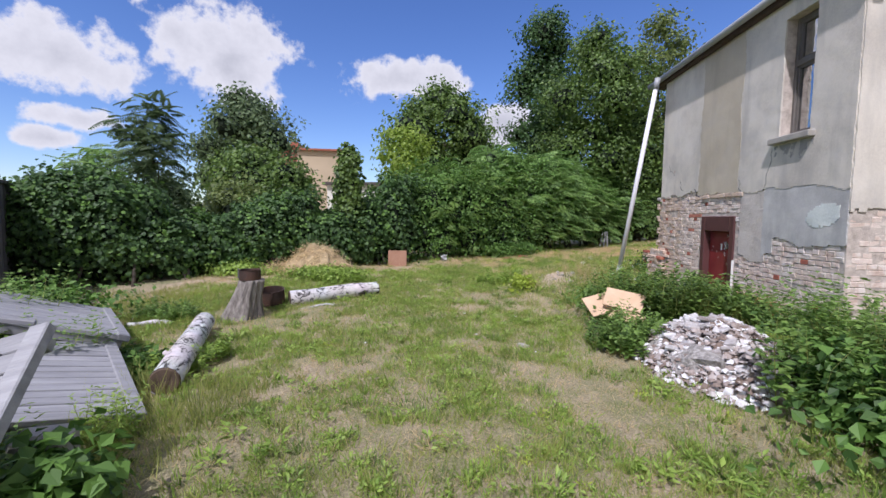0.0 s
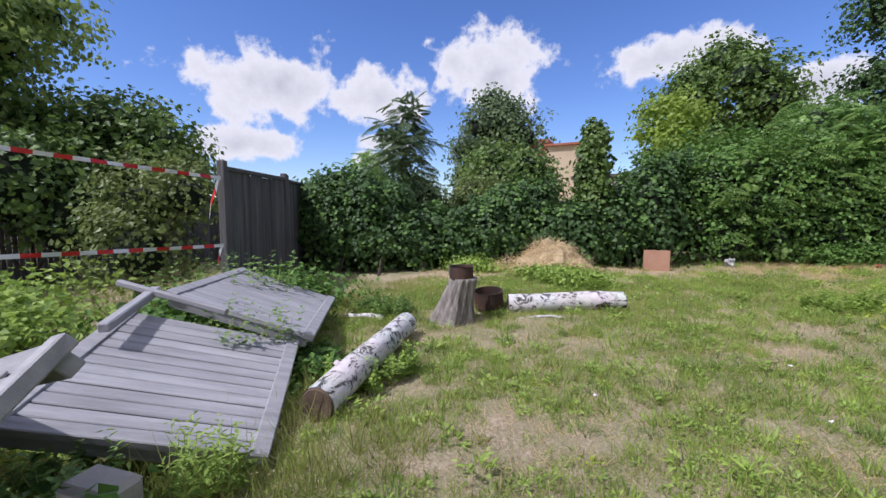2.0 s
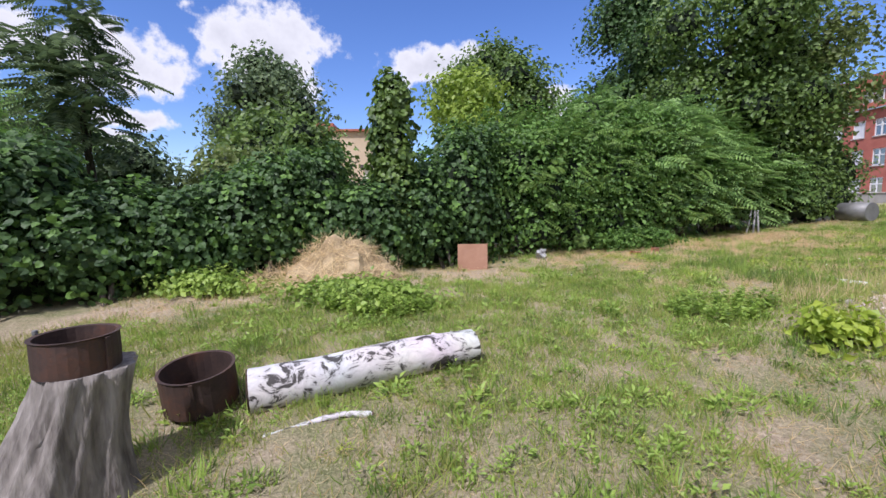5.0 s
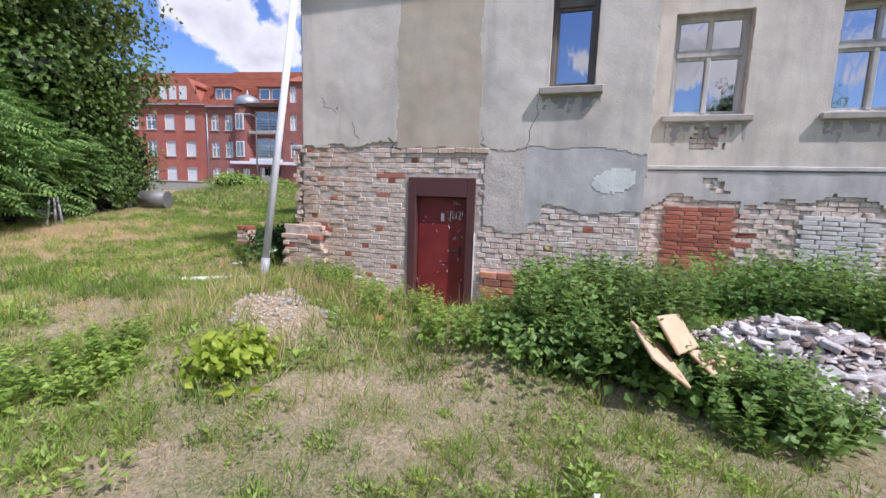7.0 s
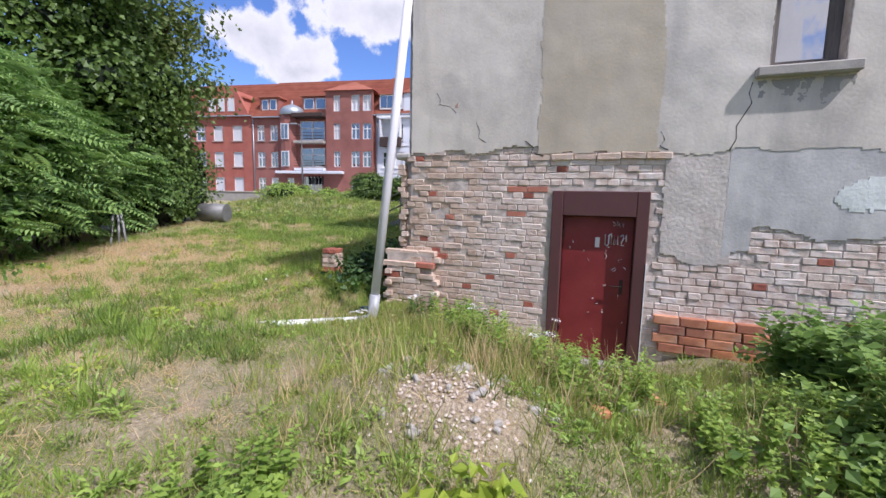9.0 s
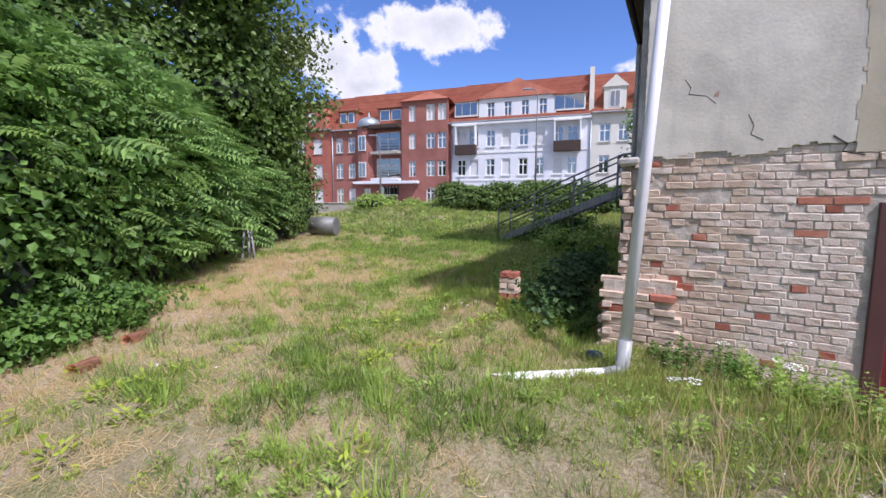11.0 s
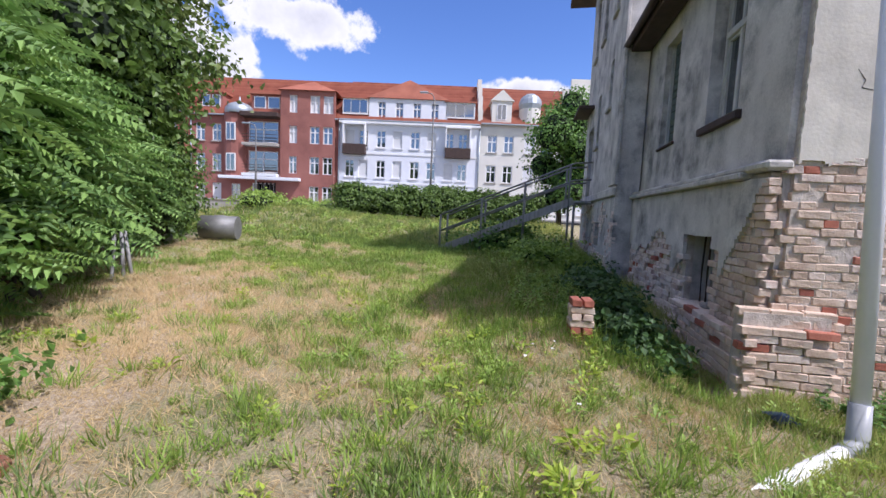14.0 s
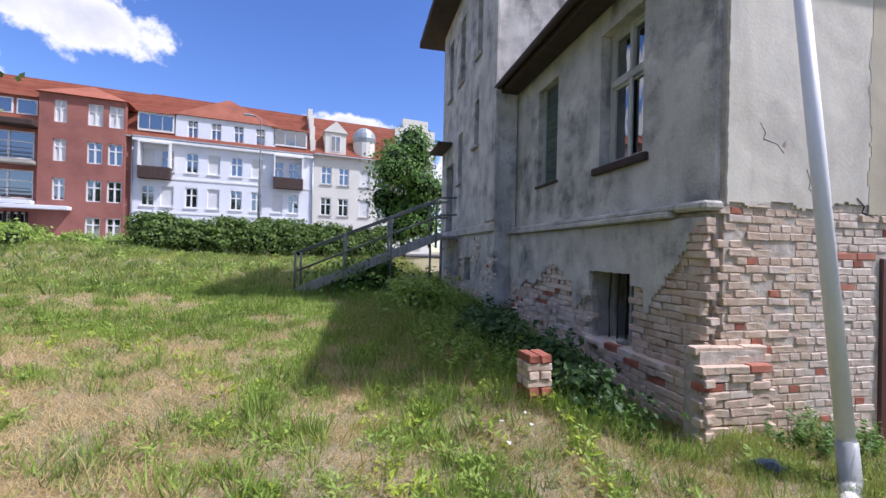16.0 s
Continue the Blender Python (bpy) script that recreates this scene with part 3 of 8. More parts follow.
def wall_with_holes(u0, u1, z0, z1, holes, place, depth):
    """A solid wall in the (u, z) plane with rectangular openings; place(u, d, z) puts a point into the world, d from 0 to depth."""
    us = sorted({u0, u1, *[h[0] for h in holes], *[h[1] for h in holes]})
    zs = sorted({z0, z1, *[h[2] for h in holes], *[h[3] for h in holes]})
    bm = bmesh.new()

    def solid(i, j):
        if not (0 <= i < len(us) - 1 and 0 <= j < len(zs) - 1):
            return False
        u, z = (us[i] + us[i + 1]) / 2, (zs[j] + zs[j + 1]) / 2
        return not any(h[0] < u < h[1] and h[2] < z < h[3] for h in holes)

    def quad(*c):
        bm.faces.new([bm.verts.new(place(*p)) for p in c])

    for i in range(len(us) - 1):
        for j in range(len(zs) - 1):
            if not solid(i, j):
                continue
            a, b, c, d = us[i], us[i + 1], zs[j], zs[j + 1]
            quad((a, 0, c), (b, 0, c), (b, 0, d), (a, 0, d))
            quad((a, depth, c), (a, depth, d), (b, depth, d), (b, depth, c))
            if not solid(i - 1, j):
                quad((a, 0, c), (a, 0, d), (a, depth, d), (a, depth, c))
            if not solid(i + 1, j):
                quad((b, 0, c), (b, depth, c), (b, depth, d), (b, 0, d))
            if not solid(i, j - 1):
                quad((a, 0, c), (a, depth, c), (b, depth, c), (b, 0, c))
            if not solid(i, j + 1):
                quad((a, 0, d), (b, 0, d), (b, depth, d), (a, depth, d))
    bmesh.ops.remove_doubles(bm, verts=bm.verts, dist=0.0005)
    bmesh.ops.recalc_face_normals(bm, faces=bm.faces)
    return bm


def sheet(u0, u1, z0, z1, cell, keep, place, thick, wob=0.012, rough=0.004):
    """A skin of plaster with a broken outline: cells where keep(u, z) is true."""
    nu, nz = int((u1 - u0) / cell), int((z1 - z0) / cell)
    on = [[keep(u0 + (i + 0.5) * cell, z0 + (j + 0.5) * cell) for j in range(nz)] for i in range(nu)]
    vs, fs, idx = [], [], {}

    def vert(i, j, back):
        key = (i, j, back)
        if key not in idx:
            q = Vector((i * 0.71, j * 0.71, 3.3))
            u = u0 + i * cell + wob * noise.noise(q)
            z = z0 + j * cell + wob * noise.noise(q + Vector((9, 4, 1)))
            d = (thick if back == 1 else 0) + (0 if back == 1 else rough * noise.noise(Vector((u * 5, z * 5, 1))))
            idx[key] = len(vs)
            vs.append(place(u, d, z))
        return idx[key]

    def at(i, j):
        return 0 <= i < nu and 0 <= j < nz and on[i][j]

    for i in range(nu):
        for j in range(nz):
            if not on[i][j]:
                continue
            fs.append((vert(i, j, 0), vert(i + 1, j, 0), vert(i + 1, j + 1, 0), vert(i, j + 1, 0)))
            for di, dj, p, q in ((-1, 0, (i, j), (i, j + 1)), (1, 0, (i + 1, j + 1), (i + 1, j)), (0, -1, (i + 1, j), (i, j)), (0, 1, (i, j + 1), (i + 1, j + 1))):
                if not at(i + di, j + dj):
                    fs.append((vert(*p, 2), vert(*q, 2), vert(*q, 1), vert(*p, 1)))
    return np.array(vs), np.array(fs)


def west(u, d, z):
    return (WX + d, u, z)


def north(u, d, z):
    return (u, NY - d, z)


def plinth(u, d, z):
    return (u, PY - d, z)


def rear(u, d, z):
    return (8.10 + d, u, z)


DOOR = (2.71, 3.77, -0.42, 1.71)
WIN_W = (1.17, 1.76, 2.93, 4.72)
WIN_R1 = (-1.05, -0.02, 2.80, 4.35)
WIN_R2 = (-3.15, -2.10, 2.80, 4.35)
WIN_N = (7.60, 8.48, 2.88, 4.70)
SHUT_N = (9.72, 10.46, 2.92, 4.68)
CELL_N = (7.58, 8.42, 0.58, 1.465)
CELL_N2 = (13.2, 13.8, 0.95, 1.55)
EAVE = 5.06

w = part("wall_west", wall_with_holes(0.46, 5.66, -0.6, EAVE, [DOOR, WIN_W], lambda u, d, z: west(u, d + 0.0115, z), 0.45), M_MORTAR, villa)
w = part("wall_wing_south", boxes((WX + 0.03, 8.5, 0.462, 0.84, -0.6, EAVE)), M_MORTAR, villa)
w = part("wall_rear", wall_with_holes(-9.0, 0.44, -0.6, EAVE + 0.0, [WIN_R1, WIN_R2], lambda u, d, z: rear(u, d + 0.03, z), 0.45), M_MORTAR, villa)
w = part("wall_north", wall_with_holes(WX + 0.06, 11.7, -0.6, EAVE, [WIN_N, SHUT_N, CELL_N], lambda u, d, z: north(u, d + 0.0, z), 0.45), M_NORTH, villa)
w = part("wall_south", boxes((8.6, 18.0, -9.0, -8.6, -0.6, EAVE)), M_PLASTER, villa)
part("floor_inside", boxes((7.0, 18.0, 0.9, 5.2, 2.0, 2.15), (8.6, 18.0, -8.6, 0.9, 2.0, 2.15)), M_DARK, villa)
part("partition", boxes((9.4, 9.6, -8.6, 5.2, -0.6, EAVE)), M_DARK, villa)
# hipped roof with a boxed eave and gutter
roof = bmesh.new()
pts = [(6.37, 0.0, 5.12), (6.37, 6.15, 5.12), (11.6, 6.15, 5.12), (11.6, 0.0, 5.12), (8.6, 2.2, 6.6), (8.6, 3.8, 6.6), (11.6, 3.8, 6.6), (11.6, 2.2, 6.6)]
vs = [roof.verts.new(p) for p in pts]
for f in ((0, 1, 5, 4), (1, 2, 6, 5), (4, 5, 6, 7), (0, 4, 7, 3), (3, 2, 1, 0), (3, 7, 6, 2)):
    roof.faces.new([vs[i] for i in f])
bmesh.ops.recalc_face_normals(roof, faces=roof.faces)
part("roof_wing", roof, M_ROOFDARK, villa)
part("roof_main", boxes((7.96, 18.4, -9.3, 0.05, 5.10, 5.35)), M_ROOFDARK, villa)
part("eave", boxes((6.40, 6.52, -0.02, 6.11, 4.98, 5.11), (6.40, 11.5, 5.74, 6.11, 4.982, 5.108), (7.98, 8.1, -9.2, -0.03, 4.98, 5.09), bevel=0.012), M_EAVE, villa, "tarred brown eave boards")
part("gutter", tube([(6.34, 0.0, 5.10), (6.34, 6.2, 5.08)], 0.065, 10), M_GREYPIPE, villa)
part("gutter", tube([(6.30, 6.2, 5.09), (11.5, 6.2, 5.10)], 0.06, 10), M_EAVE, villa)

# the taller street-side block
T0, T1, TY = 11.45, 17.0, 6.2
tall_holes = [(12.75, 13.15, 4.25, 5.35), (14.3, 14.75, 3.6, 5.0), (15.35, 16.25, 2.15, 4.35), (12.6, 13.0, 6.4, 8.2), (14.2, 14.7, 6.4, 8.2), (15.6, 16.1, 6.4, 8.2), CELL_N2]
part("wall_tall_north", wall_with_holes(T0, T1, -0.2, 8.9, tall_holes, lambda u, d, z: (u, TY - d, z), 0.45), M_NORTH, villa)
part("wall_tall_west", boxes((T0, T0 + 0.4, -6.0, TY - 0.45, 5.0, 8.9)), M_NORTH, villa)
part("wall_tall_east", boxes((T1 - 0.4, T1, -6.0, TY - 0.45, -0.2, 8.9)), M_NORTH, villa)
part("roof_tall", boxes((T0 - 0.35, T1 + 0.9, -6.4, TY + 0.75, 8.9, 9.12), bevel=0.03), M_EAVE, villa)
part("inside_dark", boxes((T0 + 0.5, T1 - 0.5, 4.9, 5.1, -0.2, 8.8)), M_DARK, villa)
for x0, x1, z0, z1 in tall_holes[:2] + tall_holes[3:6]:
    part("window_pane", boxes((x0, x1, TY - 0.26, TY - 0.25, z0, z1)), M_GLASS, villa)
    part("window_sill", boxes((x0 - 0.06, x1 + 0.06, TY - 0.2, TY + 0.07, z0 - 0.07, z0), bevel=0.01), M_STONE, villa)
    part("window_frame", boxes((x0, x0 + 0.05, TY - 0.25, TY - 0.2, z0, z1), (x1 - 0.05, x1, TY - 0.25, TY - 0.2, z0, z1), ((x0 + x1) / 2 - 0.025, (x0 + x1) / 2 + 0.025, TY - 0.25, TY - 0.2, z0, z1)), M_DARKFRAME, villa)
part("pilaster", boxes((T0 - 0.06, T0 + 0.65, TY - 0.02, TY + 0.05, 2.35, 8.9), bevel=0.01), M_NORTH, villa)
part("plinth_cap", boxes((T0 - 0.08, T1, TY + 0.001, TY + 0.06, 2.12, 2.30), bevel=0.02), M_NORTH, villa)
entry = part("entrance_door", boxes((15.4, 16.2, TY - 0.22, TY - 0.17, 2.16, 4.3), bevel=0.006), M_DARKFRAME, villa)
can = bmesh.new()
box(can, 15.5, 17.0, TY + 0.005, TY + 0.45, 4.9, 5.0, bevel=0.01, m=Matrix.Translation((0, 0, 0)))
part("canopy", can, M_EAVE, villa)


# ---- windows and doors of the villa ----
def to_face(face):
    """(across, out of the wall, up) to the world for a wall facing west or north."""
    return (lambda u, o, z: (WX - o, u, z)) if face == "w" else (lambda u, o, z: (8.10 - o, u, z)) if face == "r" else (lambda u, o, z: (u, NY + o, z))


def face_box(bm, face, u0, u1, o0, o1, z0, z1, bevel=0.0):
    put = to_face(face)
    a, b = put(u0, o0, z0), put(u1, o1, z1)
    box(bm, min(a[0], b[0]), max(a[0], b[0]), min(a[1], b[1]), max(a[1], b[1]), z0, z1, bevel)


def casement(name, face, hole, frame_mat, label, mullion=True, sill=0.10, sill_mat=None, transom=0.62, deep=0.20):
    """A casement window in its opening, with frame, bars, panes and a sill."""
    u0, u1, z0, z1 = hole
    th = tagged(new(name), label, "window", "", "structure")
    fr = bmesh.new()
    for r in ((u0, u0 + 0.06, -deep - 0.03, -deep + 0.05, z0, z1), (u1 - 0.06, u1, -deep - 0.03, -deep + 0.05, z0, z1),
              (u0 + 0.06, u1 - 0.06, -deep - 0.03, -deep + 0.05, z1 - 0.06, z1), (u0 + 0.06, u1 - 0.06, -deep - 0.03, -deep + 0.05, z0, z0 + 0.06)):
        face_box(fr, face, *r, bevel=0.008)
    frame_ob = part("window_frame", fr, frame_mat, th)
    zt = z0 + (z1 - z0) * transom
    tr = bmesh.new()
    face_box(tr, face, u0 + 0.06, u1 - 0.06, -deep - 0.02, -deep + 0.065, zt - 0.045, zt + 0.045, bevel=0.012)
    part("transom", tr, frame_mat, th)
    cols = [(u0 + 0.06, (u0 + u1) / 2), ((u0 + u1) / 2, u1 - 0.06)] if mullion else [(u0 + 0.06, u1 - 0.06)]
    if mullion:
        mu = bmesh.new()
        face_box(mu, face, (u0 + u1) / 2 - 0.035, (u0 + u1) / 2 + 0.035, -deep - 0.02, -deep + 0.06, z0 + 0.06, zt - 0.045, bevel=0.01)
        face_box(mu, face, (u0 + u1) / 2 - 0.03, (u0 + u1) / 2 + 0.03, -deep - 0.02, -deep + 0.055, zt + 0.045, z1 - 0.06, bevel=0.01)
        part("mullion", mu, frame_mat, th)
    for a, b in cols:
        for c, d in ((z0 + 0.06, zt - 0.045), (zt + 0.045, z1 - 0.06)):
            sa = bmesh.new()
            for r in ((a, a + 0.035, -deep - 0.015, -deep + 0.03, c, d), (b - 0.035, b, -deep - 0.015, -deep + 0.03, c, d),
                      (a + 0.035, b - 0.035, -deep - 0.015, -deep + 0.03, c, c + 0.035), (a + 0.035, b - 0.035, -deep - 0.015, -deep + 0.03, d - 0.035, d)):
                face_box(sa, face, *r)
            part("sash", sa, frame_mat, th)
            pa = bmesh.new()
            face_box(pa, face, a + 0.03, b - 0.03, -deep - 0.004, -deep + 0.002, c + 0.03, d - 0.03)
            part("pane", pa, M_GLASS if face == "n" else M_PANE, th)
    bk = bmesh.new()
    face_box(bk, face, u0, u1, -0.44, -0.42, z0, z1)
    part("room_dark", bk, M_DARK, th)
    if sill:
        si = bmesh.new()
        face_box(si, face, u0 - 0.11, u1 + 0.11, -deep + 0.05, sill, z0 - 0.10, z0 - 0.002, bevel=0.012)
        part("window_sill", si, sill_mat or M_STONE, th)
    return th


casement("window_1", "w", WIN_W, M_DARKFRAME, "narrow timber window with sky-reflecting panes in the plastered wall", mullion=False, sill=0.11)
casement("window_2", "r", WIN_R1, M_WINFRAME, "weathered four-pane timber window above a cracked stone sill", sill=0.11)
casement("window_3", "r", WIN_R2, M_WINFRAME, "weathered four-pane timber window above a stained stone sill", sill=0.11)
casement("window_4", "n", WIN_N, M_WINFRAME, "flaking white four-pane window in the sooty wall", sill=0.06, sill_mat=M_EAVE)
sh = tagged(new("window_5"), "window closed with faded green slatted boards", "window", "", "structure")
fr = bmesh.new()
for r in ((SHUT_N[0], SHUT_N[0] + 0.05, -0.17, -0.09, SHUT_N[2], SHUT_N[3]), (SHUT_N[1] - 0.05, SHUT_N[1], -0.17, -0.09, SHUT_N[2], SHUT_N[3])):
    face_box(fr, "n", *r)
part("window_frame", fr, M_WINFRAME, sh)
M_GREENBOARD = mat("faded_green_board", [(0.06, 0.085, 0.07), (0.11, 0.14, 0.115)], 4.0, 0.85, 0.2, 40, per_object=0.3)
k = 0
z = SHUT_N[2]
while z < SHUT_N[3] - 0.05:
    b = bmesh.new()
    face_box(b, "n", SHUT_N[0] + 0.05, SHUT_N[1] - 0.05, -0.16, -0.135, z + 0.004, min(z + 0.115, SHUT_N[3]), bevel=0.006)
    part("slat", b, M_GREENBOARD, sh)
    z += 0.12
si = bmesh.new()
face_box(si, "n", SHUT_N[0] - 0.06, SHUT_N[1] + 0.06, -0.12, 0.035, SHUT_N[2] - 0.045, SHUT_N[2] - 0.002, bevel=0.01)
part("window_sill", si, M_EAVE, sh)

# cellar window with bars
cw = tagged(new("window_6"), "barred cellar window in the brick plinth", "window", "", "structure")
for i in range(4):
    x = CELL_N[0] + 0.16 + i * 0.17
    part("iron_bar", tube([(x, NY - 0.06, CELL_N[2] + 0.02), (x + 0.01, NY - 0.055, (CELL_N[2] + CELL_N[3]) / 2), (x - 0.01, NY - 0.06, CELL_N[3])], 0.012, 8), M_RUST, cw)
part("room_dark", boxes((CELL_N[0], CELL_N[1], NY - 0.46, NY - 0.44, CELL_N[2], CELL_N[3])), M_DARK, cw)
cf = boxes((CELL_N[0] + 0.02, CELL_N[0] + 0.06, NY - 0.26, NY - 0.2, CELL_N[2], CELL_N[3]), (CELL_N[1] - 0.06, CELL_N[1] - 0.02, NY - 0.26, NY - 0.2, CELL_N[2], CELL_N[3]), (8.0, 8.05, NY - 0.26, NY - 0.2, CELL_N[2], CELL_N[3]))
part("window_frame", cf, M_WINFRAME, cw)
part("window_sill", boxes((CELL_N[0] - 0.05, CELL_N[1] + 0.05, NY - 0.2, PY + 0.10, CELL_N[2] - 0.06, CELL_N[2] + 0.004), bevel=0.012), M_BRICK, cw)
part("loose_stone", boxes((7.80, 7.95, NY - 0.04, NY + 0.06, CELL_N[2] + 0.005, CELL_N[2] + 0.07), bevel=0.02), M_STONE, cw)
part("room_dark", boxes((CELL_N2[0], CELL_N2[1], TY - 0.46, TY - 0.44, CELL_N2[2], CELL_N2[3])), M_DARK, cw)

# cellar door
door = tagged(new("door_1"), "oxblood steel cellar door with scratched white marks in a brown frame", "door", "", "structure")
u0, u1, z0, z1 = DOOR
fr = bmesh.new()
for r in ((u0, u0 + 0.13, -0.20, 0.02, z0 + 0.08, z1), (u1 - 0.13, u1, -0.20, 0.02, z0 + 0.08, z1), (u0 + 0.13, u1 - 0.13, -0.20, 0.018, z1 - 0.29, z1)):
    face_box(fr, "w", *r, bevel=0.008)
part("door_frame", fr, M_FRAME, door)
lf = bmesh.new()
face_box(lf, "w", u0 + 0.135, u1 - 0.135, -0.14, -0.10, z0 + 0.09, z1 - 0.295, bevel=0.006)
leaf = part("door_leaf", lf, M_OXBLOOD, door)
st = bmesh.new()
face_box(st, "w", u0 - 0.03, u1 + 0.03, -0.25, 0.10, z0 - 0.10, z0 + 0.085, bevel=0.015)
part("threshold", st, M_CONCRETE, door)
hd = tube([(WX + 0.10, u0 + 0.235, 0.60), (WX + 0.045, u0 + 0.235, 0.60), (WX + 0.04, u0 + 0.26, 0.602), (WX + 0.04, u0 + 0.36, 0.602)], 0.009, 8)
part("door_handle", hd, M_RUST, door)
hp_ = bmesh.new()
face_box(hp_, "w", u0 + 0.215, u0 + 0.255, -0.10, -0.093, 0.50, 0.68, bevel=0.003)
part("handle_plate", hp_, M_RUST, door)
for zz in (0.0, 1.15):
    part("hinge", tube([(WX + 0.088, u1 - 0.142, zz), (WX + 0.088, u1 - 0.142, zz + 0.13)], 0.013, 8), M_FRAME, door)
# scrawled strokes and chips of paint on the leaf
XL = WX + 0.0965


def stroke(points, r=0.0085):
    part("paint_stroke", tube([(XL, 2.71 + a, b) for a, b in points], r, 5), M_CHALK, door)


stroke([(0.36, 1.31), (0.33, 1.33), (0.345, 1.345), (0.37, 1.36)], 0.004)
stroke([(0.315, 1.365), (0.315, 1.31), (0.29, 1.345), (0.30, 1.32), (0.285, 1.305)], 0.004)
stroke([(0.265, 1.355), (0.25, 1.34), (0.265, 1.325), (0.25, 1.305)], 0.004)
stroke([(0.44, 1.21), (0.44, 1.09), (0.415, 1.07), (0.40, 1.10), (0.40, 1.20), (0.38, 1.22), (0.37, 1.19), (0.37, 1.09)])
stroke([(0.345, 1.09), (0.345, 1.20), (0.32, 1.10), (0.305, 1.20), (0.30, 1.09)])
stroke([(0.275, 1.19), (0.25, 1.21), (0.24, 1.17), (0.26, 1.12), (0.265, 1.085), (0.235, 1.09)])
stroke([(0.215, 1.21), (0.212, 1.13)])
stroke([(0.42, 1.02), (0.43, 0.98), (0.41, 0.95), (0.425, 0.92)], 0.005)
stroke([(0.31, 0.82), (0.35, 0.79), (0.33, 0.77), (0.30, 0.80)], 0.004)
rr = random.Random(5)
for i in range(16):
    a, b = rr.uniform(0.2, 0.85), rr.uniform(0.1, 1.15)
    stroke([(a, b), (a + rr.uniform(-0.03, 0.03), b + rr.uniform(-0.02, 0.03)), (a + rr.uniform(-0.03, 0.03), b + rr.uniform(0, 0.04))], 0.003)
ch = bmesh.new()
face_box(ch, "w", 2.71 + 0.50, 2.71 + 0.55, -0.0985, -0.096, 1.05, 1.17)
part("paint_patch", ch, M_CHALK, door)
fl = bmesh.new()
face_box(fl, "w", u0 - 0.012, u0 - 0.001, -0.02, 0.026, z0 + 0.15, 0.9)
part("mortar_edge", fl, M_CHALK, door)


# ---- plaster skins ----
def nz2(u, z, s, o=0.0):
    return noise.fractal(Vector((u * s, z * s, o)), 0.9, 2.1, 4)


def in_hole(u, z, h, grow=0.0):
    return h[0] - grow < u < h[1] + grow and h[2] - grow < z < h[3] + grow


def keep_main(u, z):
    if in_hole(u, z, WIN_W) or 2.72 + 0.05 * nz2(0, z, 1.5) < u < 3.93 + 0.07 * nz2(3, z, 1.2):
        return False
    return z > 2.16 + 0.10 * nz2(u, z, 1.7, 2) + (0.05 if u > 3.9 else -0.04)


def keep_tan(u, z):
    return 2.69 + 0.05 * nz2(0, z, 1.5) <= u <= 3.96 + 0.07 * nz2(3, z, 1.2) and z > 2.15 + 0.02 * nz2(u, z, 4)


def keep_cement(u, z):
    low = 1.30 + 0.10 * nz2(u, z, 1.6, 5) - (0.22 if 1.75 < u < 2.35 else 0)
    return 0.47 < u < 2.01 and z < 2.22 and z > low


def keep_side(u, z):
    return 1.93 < u < 2.60 - 0.05 * abs(nz2(1, z, 3)) and 0.98 + 0.12 * nz2(u, z, 2.2, 7) < z < 2.20


M_SMEAR = mat("smeared_render", [(0.46, 0.42, 0.37), (0.60, 0.55, 0.49), (0.70, 0.65, 0.59)], 3.0, 0.95, 0.8, 30, stains=((0.50, 0.42, 0.36), 0.5, 2.5))
for nm, fn, r, thick, m in (("plaster", keep_main, (0.46, 5.67, 1.95, 5.0), 0.025, M_PLASTER), ("plaster_patch", keep_tan, (2.6, 4.05, 2.1, 5.0), 0.028, M_PATCH),
                            ("cement_patch", keep_cement, (0.46, 2.02, 1.0, 2.24), 0.020, M_CEMENT), ("cement_patch", keep_side, (1.9, 2.68, 0.8, 2.22), 0.018, M_SMEAR)):
    v, f = sheet(r[0], r[1], r[2], r[3], 0.022, fn, lambda u, d, z, t=thick: (WX + 0.012 - t + d, u, z), thick)
    mesh_np(nm, v, f, m, villa)


def keep_rear(u, z):
    if in_hole(u, z, WIN_R1) or in_hole(u, z, WIN_R2):
        return False
    gap = in_hole(u, z, (-0.85, -0.35, 2.28, 2.62)) and nz2(u, z, 3, 4) > -0.1
    return z > 2.0 and not gap


def keep_rear_low(u, z):
    if in_hole(u, z, (-1.15, -0.10, -0.5, 1.52)) or in_hole(u, z, (-3.0, -1.9, -0.5, 1.35)):
        return False
    return z < 1.96 and z > 1.42 + 0.22 * nz2(u, z, 1.4, 21) + (0.0 if u > -1.2 else 0.1) and not (in_hole(u, z, (-1.0, -0.55, 1.62, 1.86)) and nz2(u, z, 3, 9) > -0.15)


for nm, fn, r, m in (("plaster", keep_rear, (-6.0, 0.45, 1.98, 5.0), M_PLASTER), ("plaster_low", keep_rear_low, (-6.0, 0.45, 1.1, 1.98), M_CEMENT)):
    v, f = sheet(r[0], r[1], r[2], r[3], 0.05, fn, lambda u, d, z: (8.10 - 0.02 + d, u, z), 0.04)
    mesh_np(nm, v, f, m, villa)
v, f = sheet(WX + 0.0, 8.09, 1.35, 5.04, 0.05, lambda u, z: z > 1.75 + 0.2 * nz2(u, z, 1.4, 51), lambda u, d, z: (u, 0.44 + d, z), 0.02)
mesh_np("plaster", v, f, M_PLASTER, villa)
part("plinth_band", boxes((8.062, 8.085, -6.0, 0.43, 1.965, 2.03), bevel=0.01), M_CEMENT, villa)
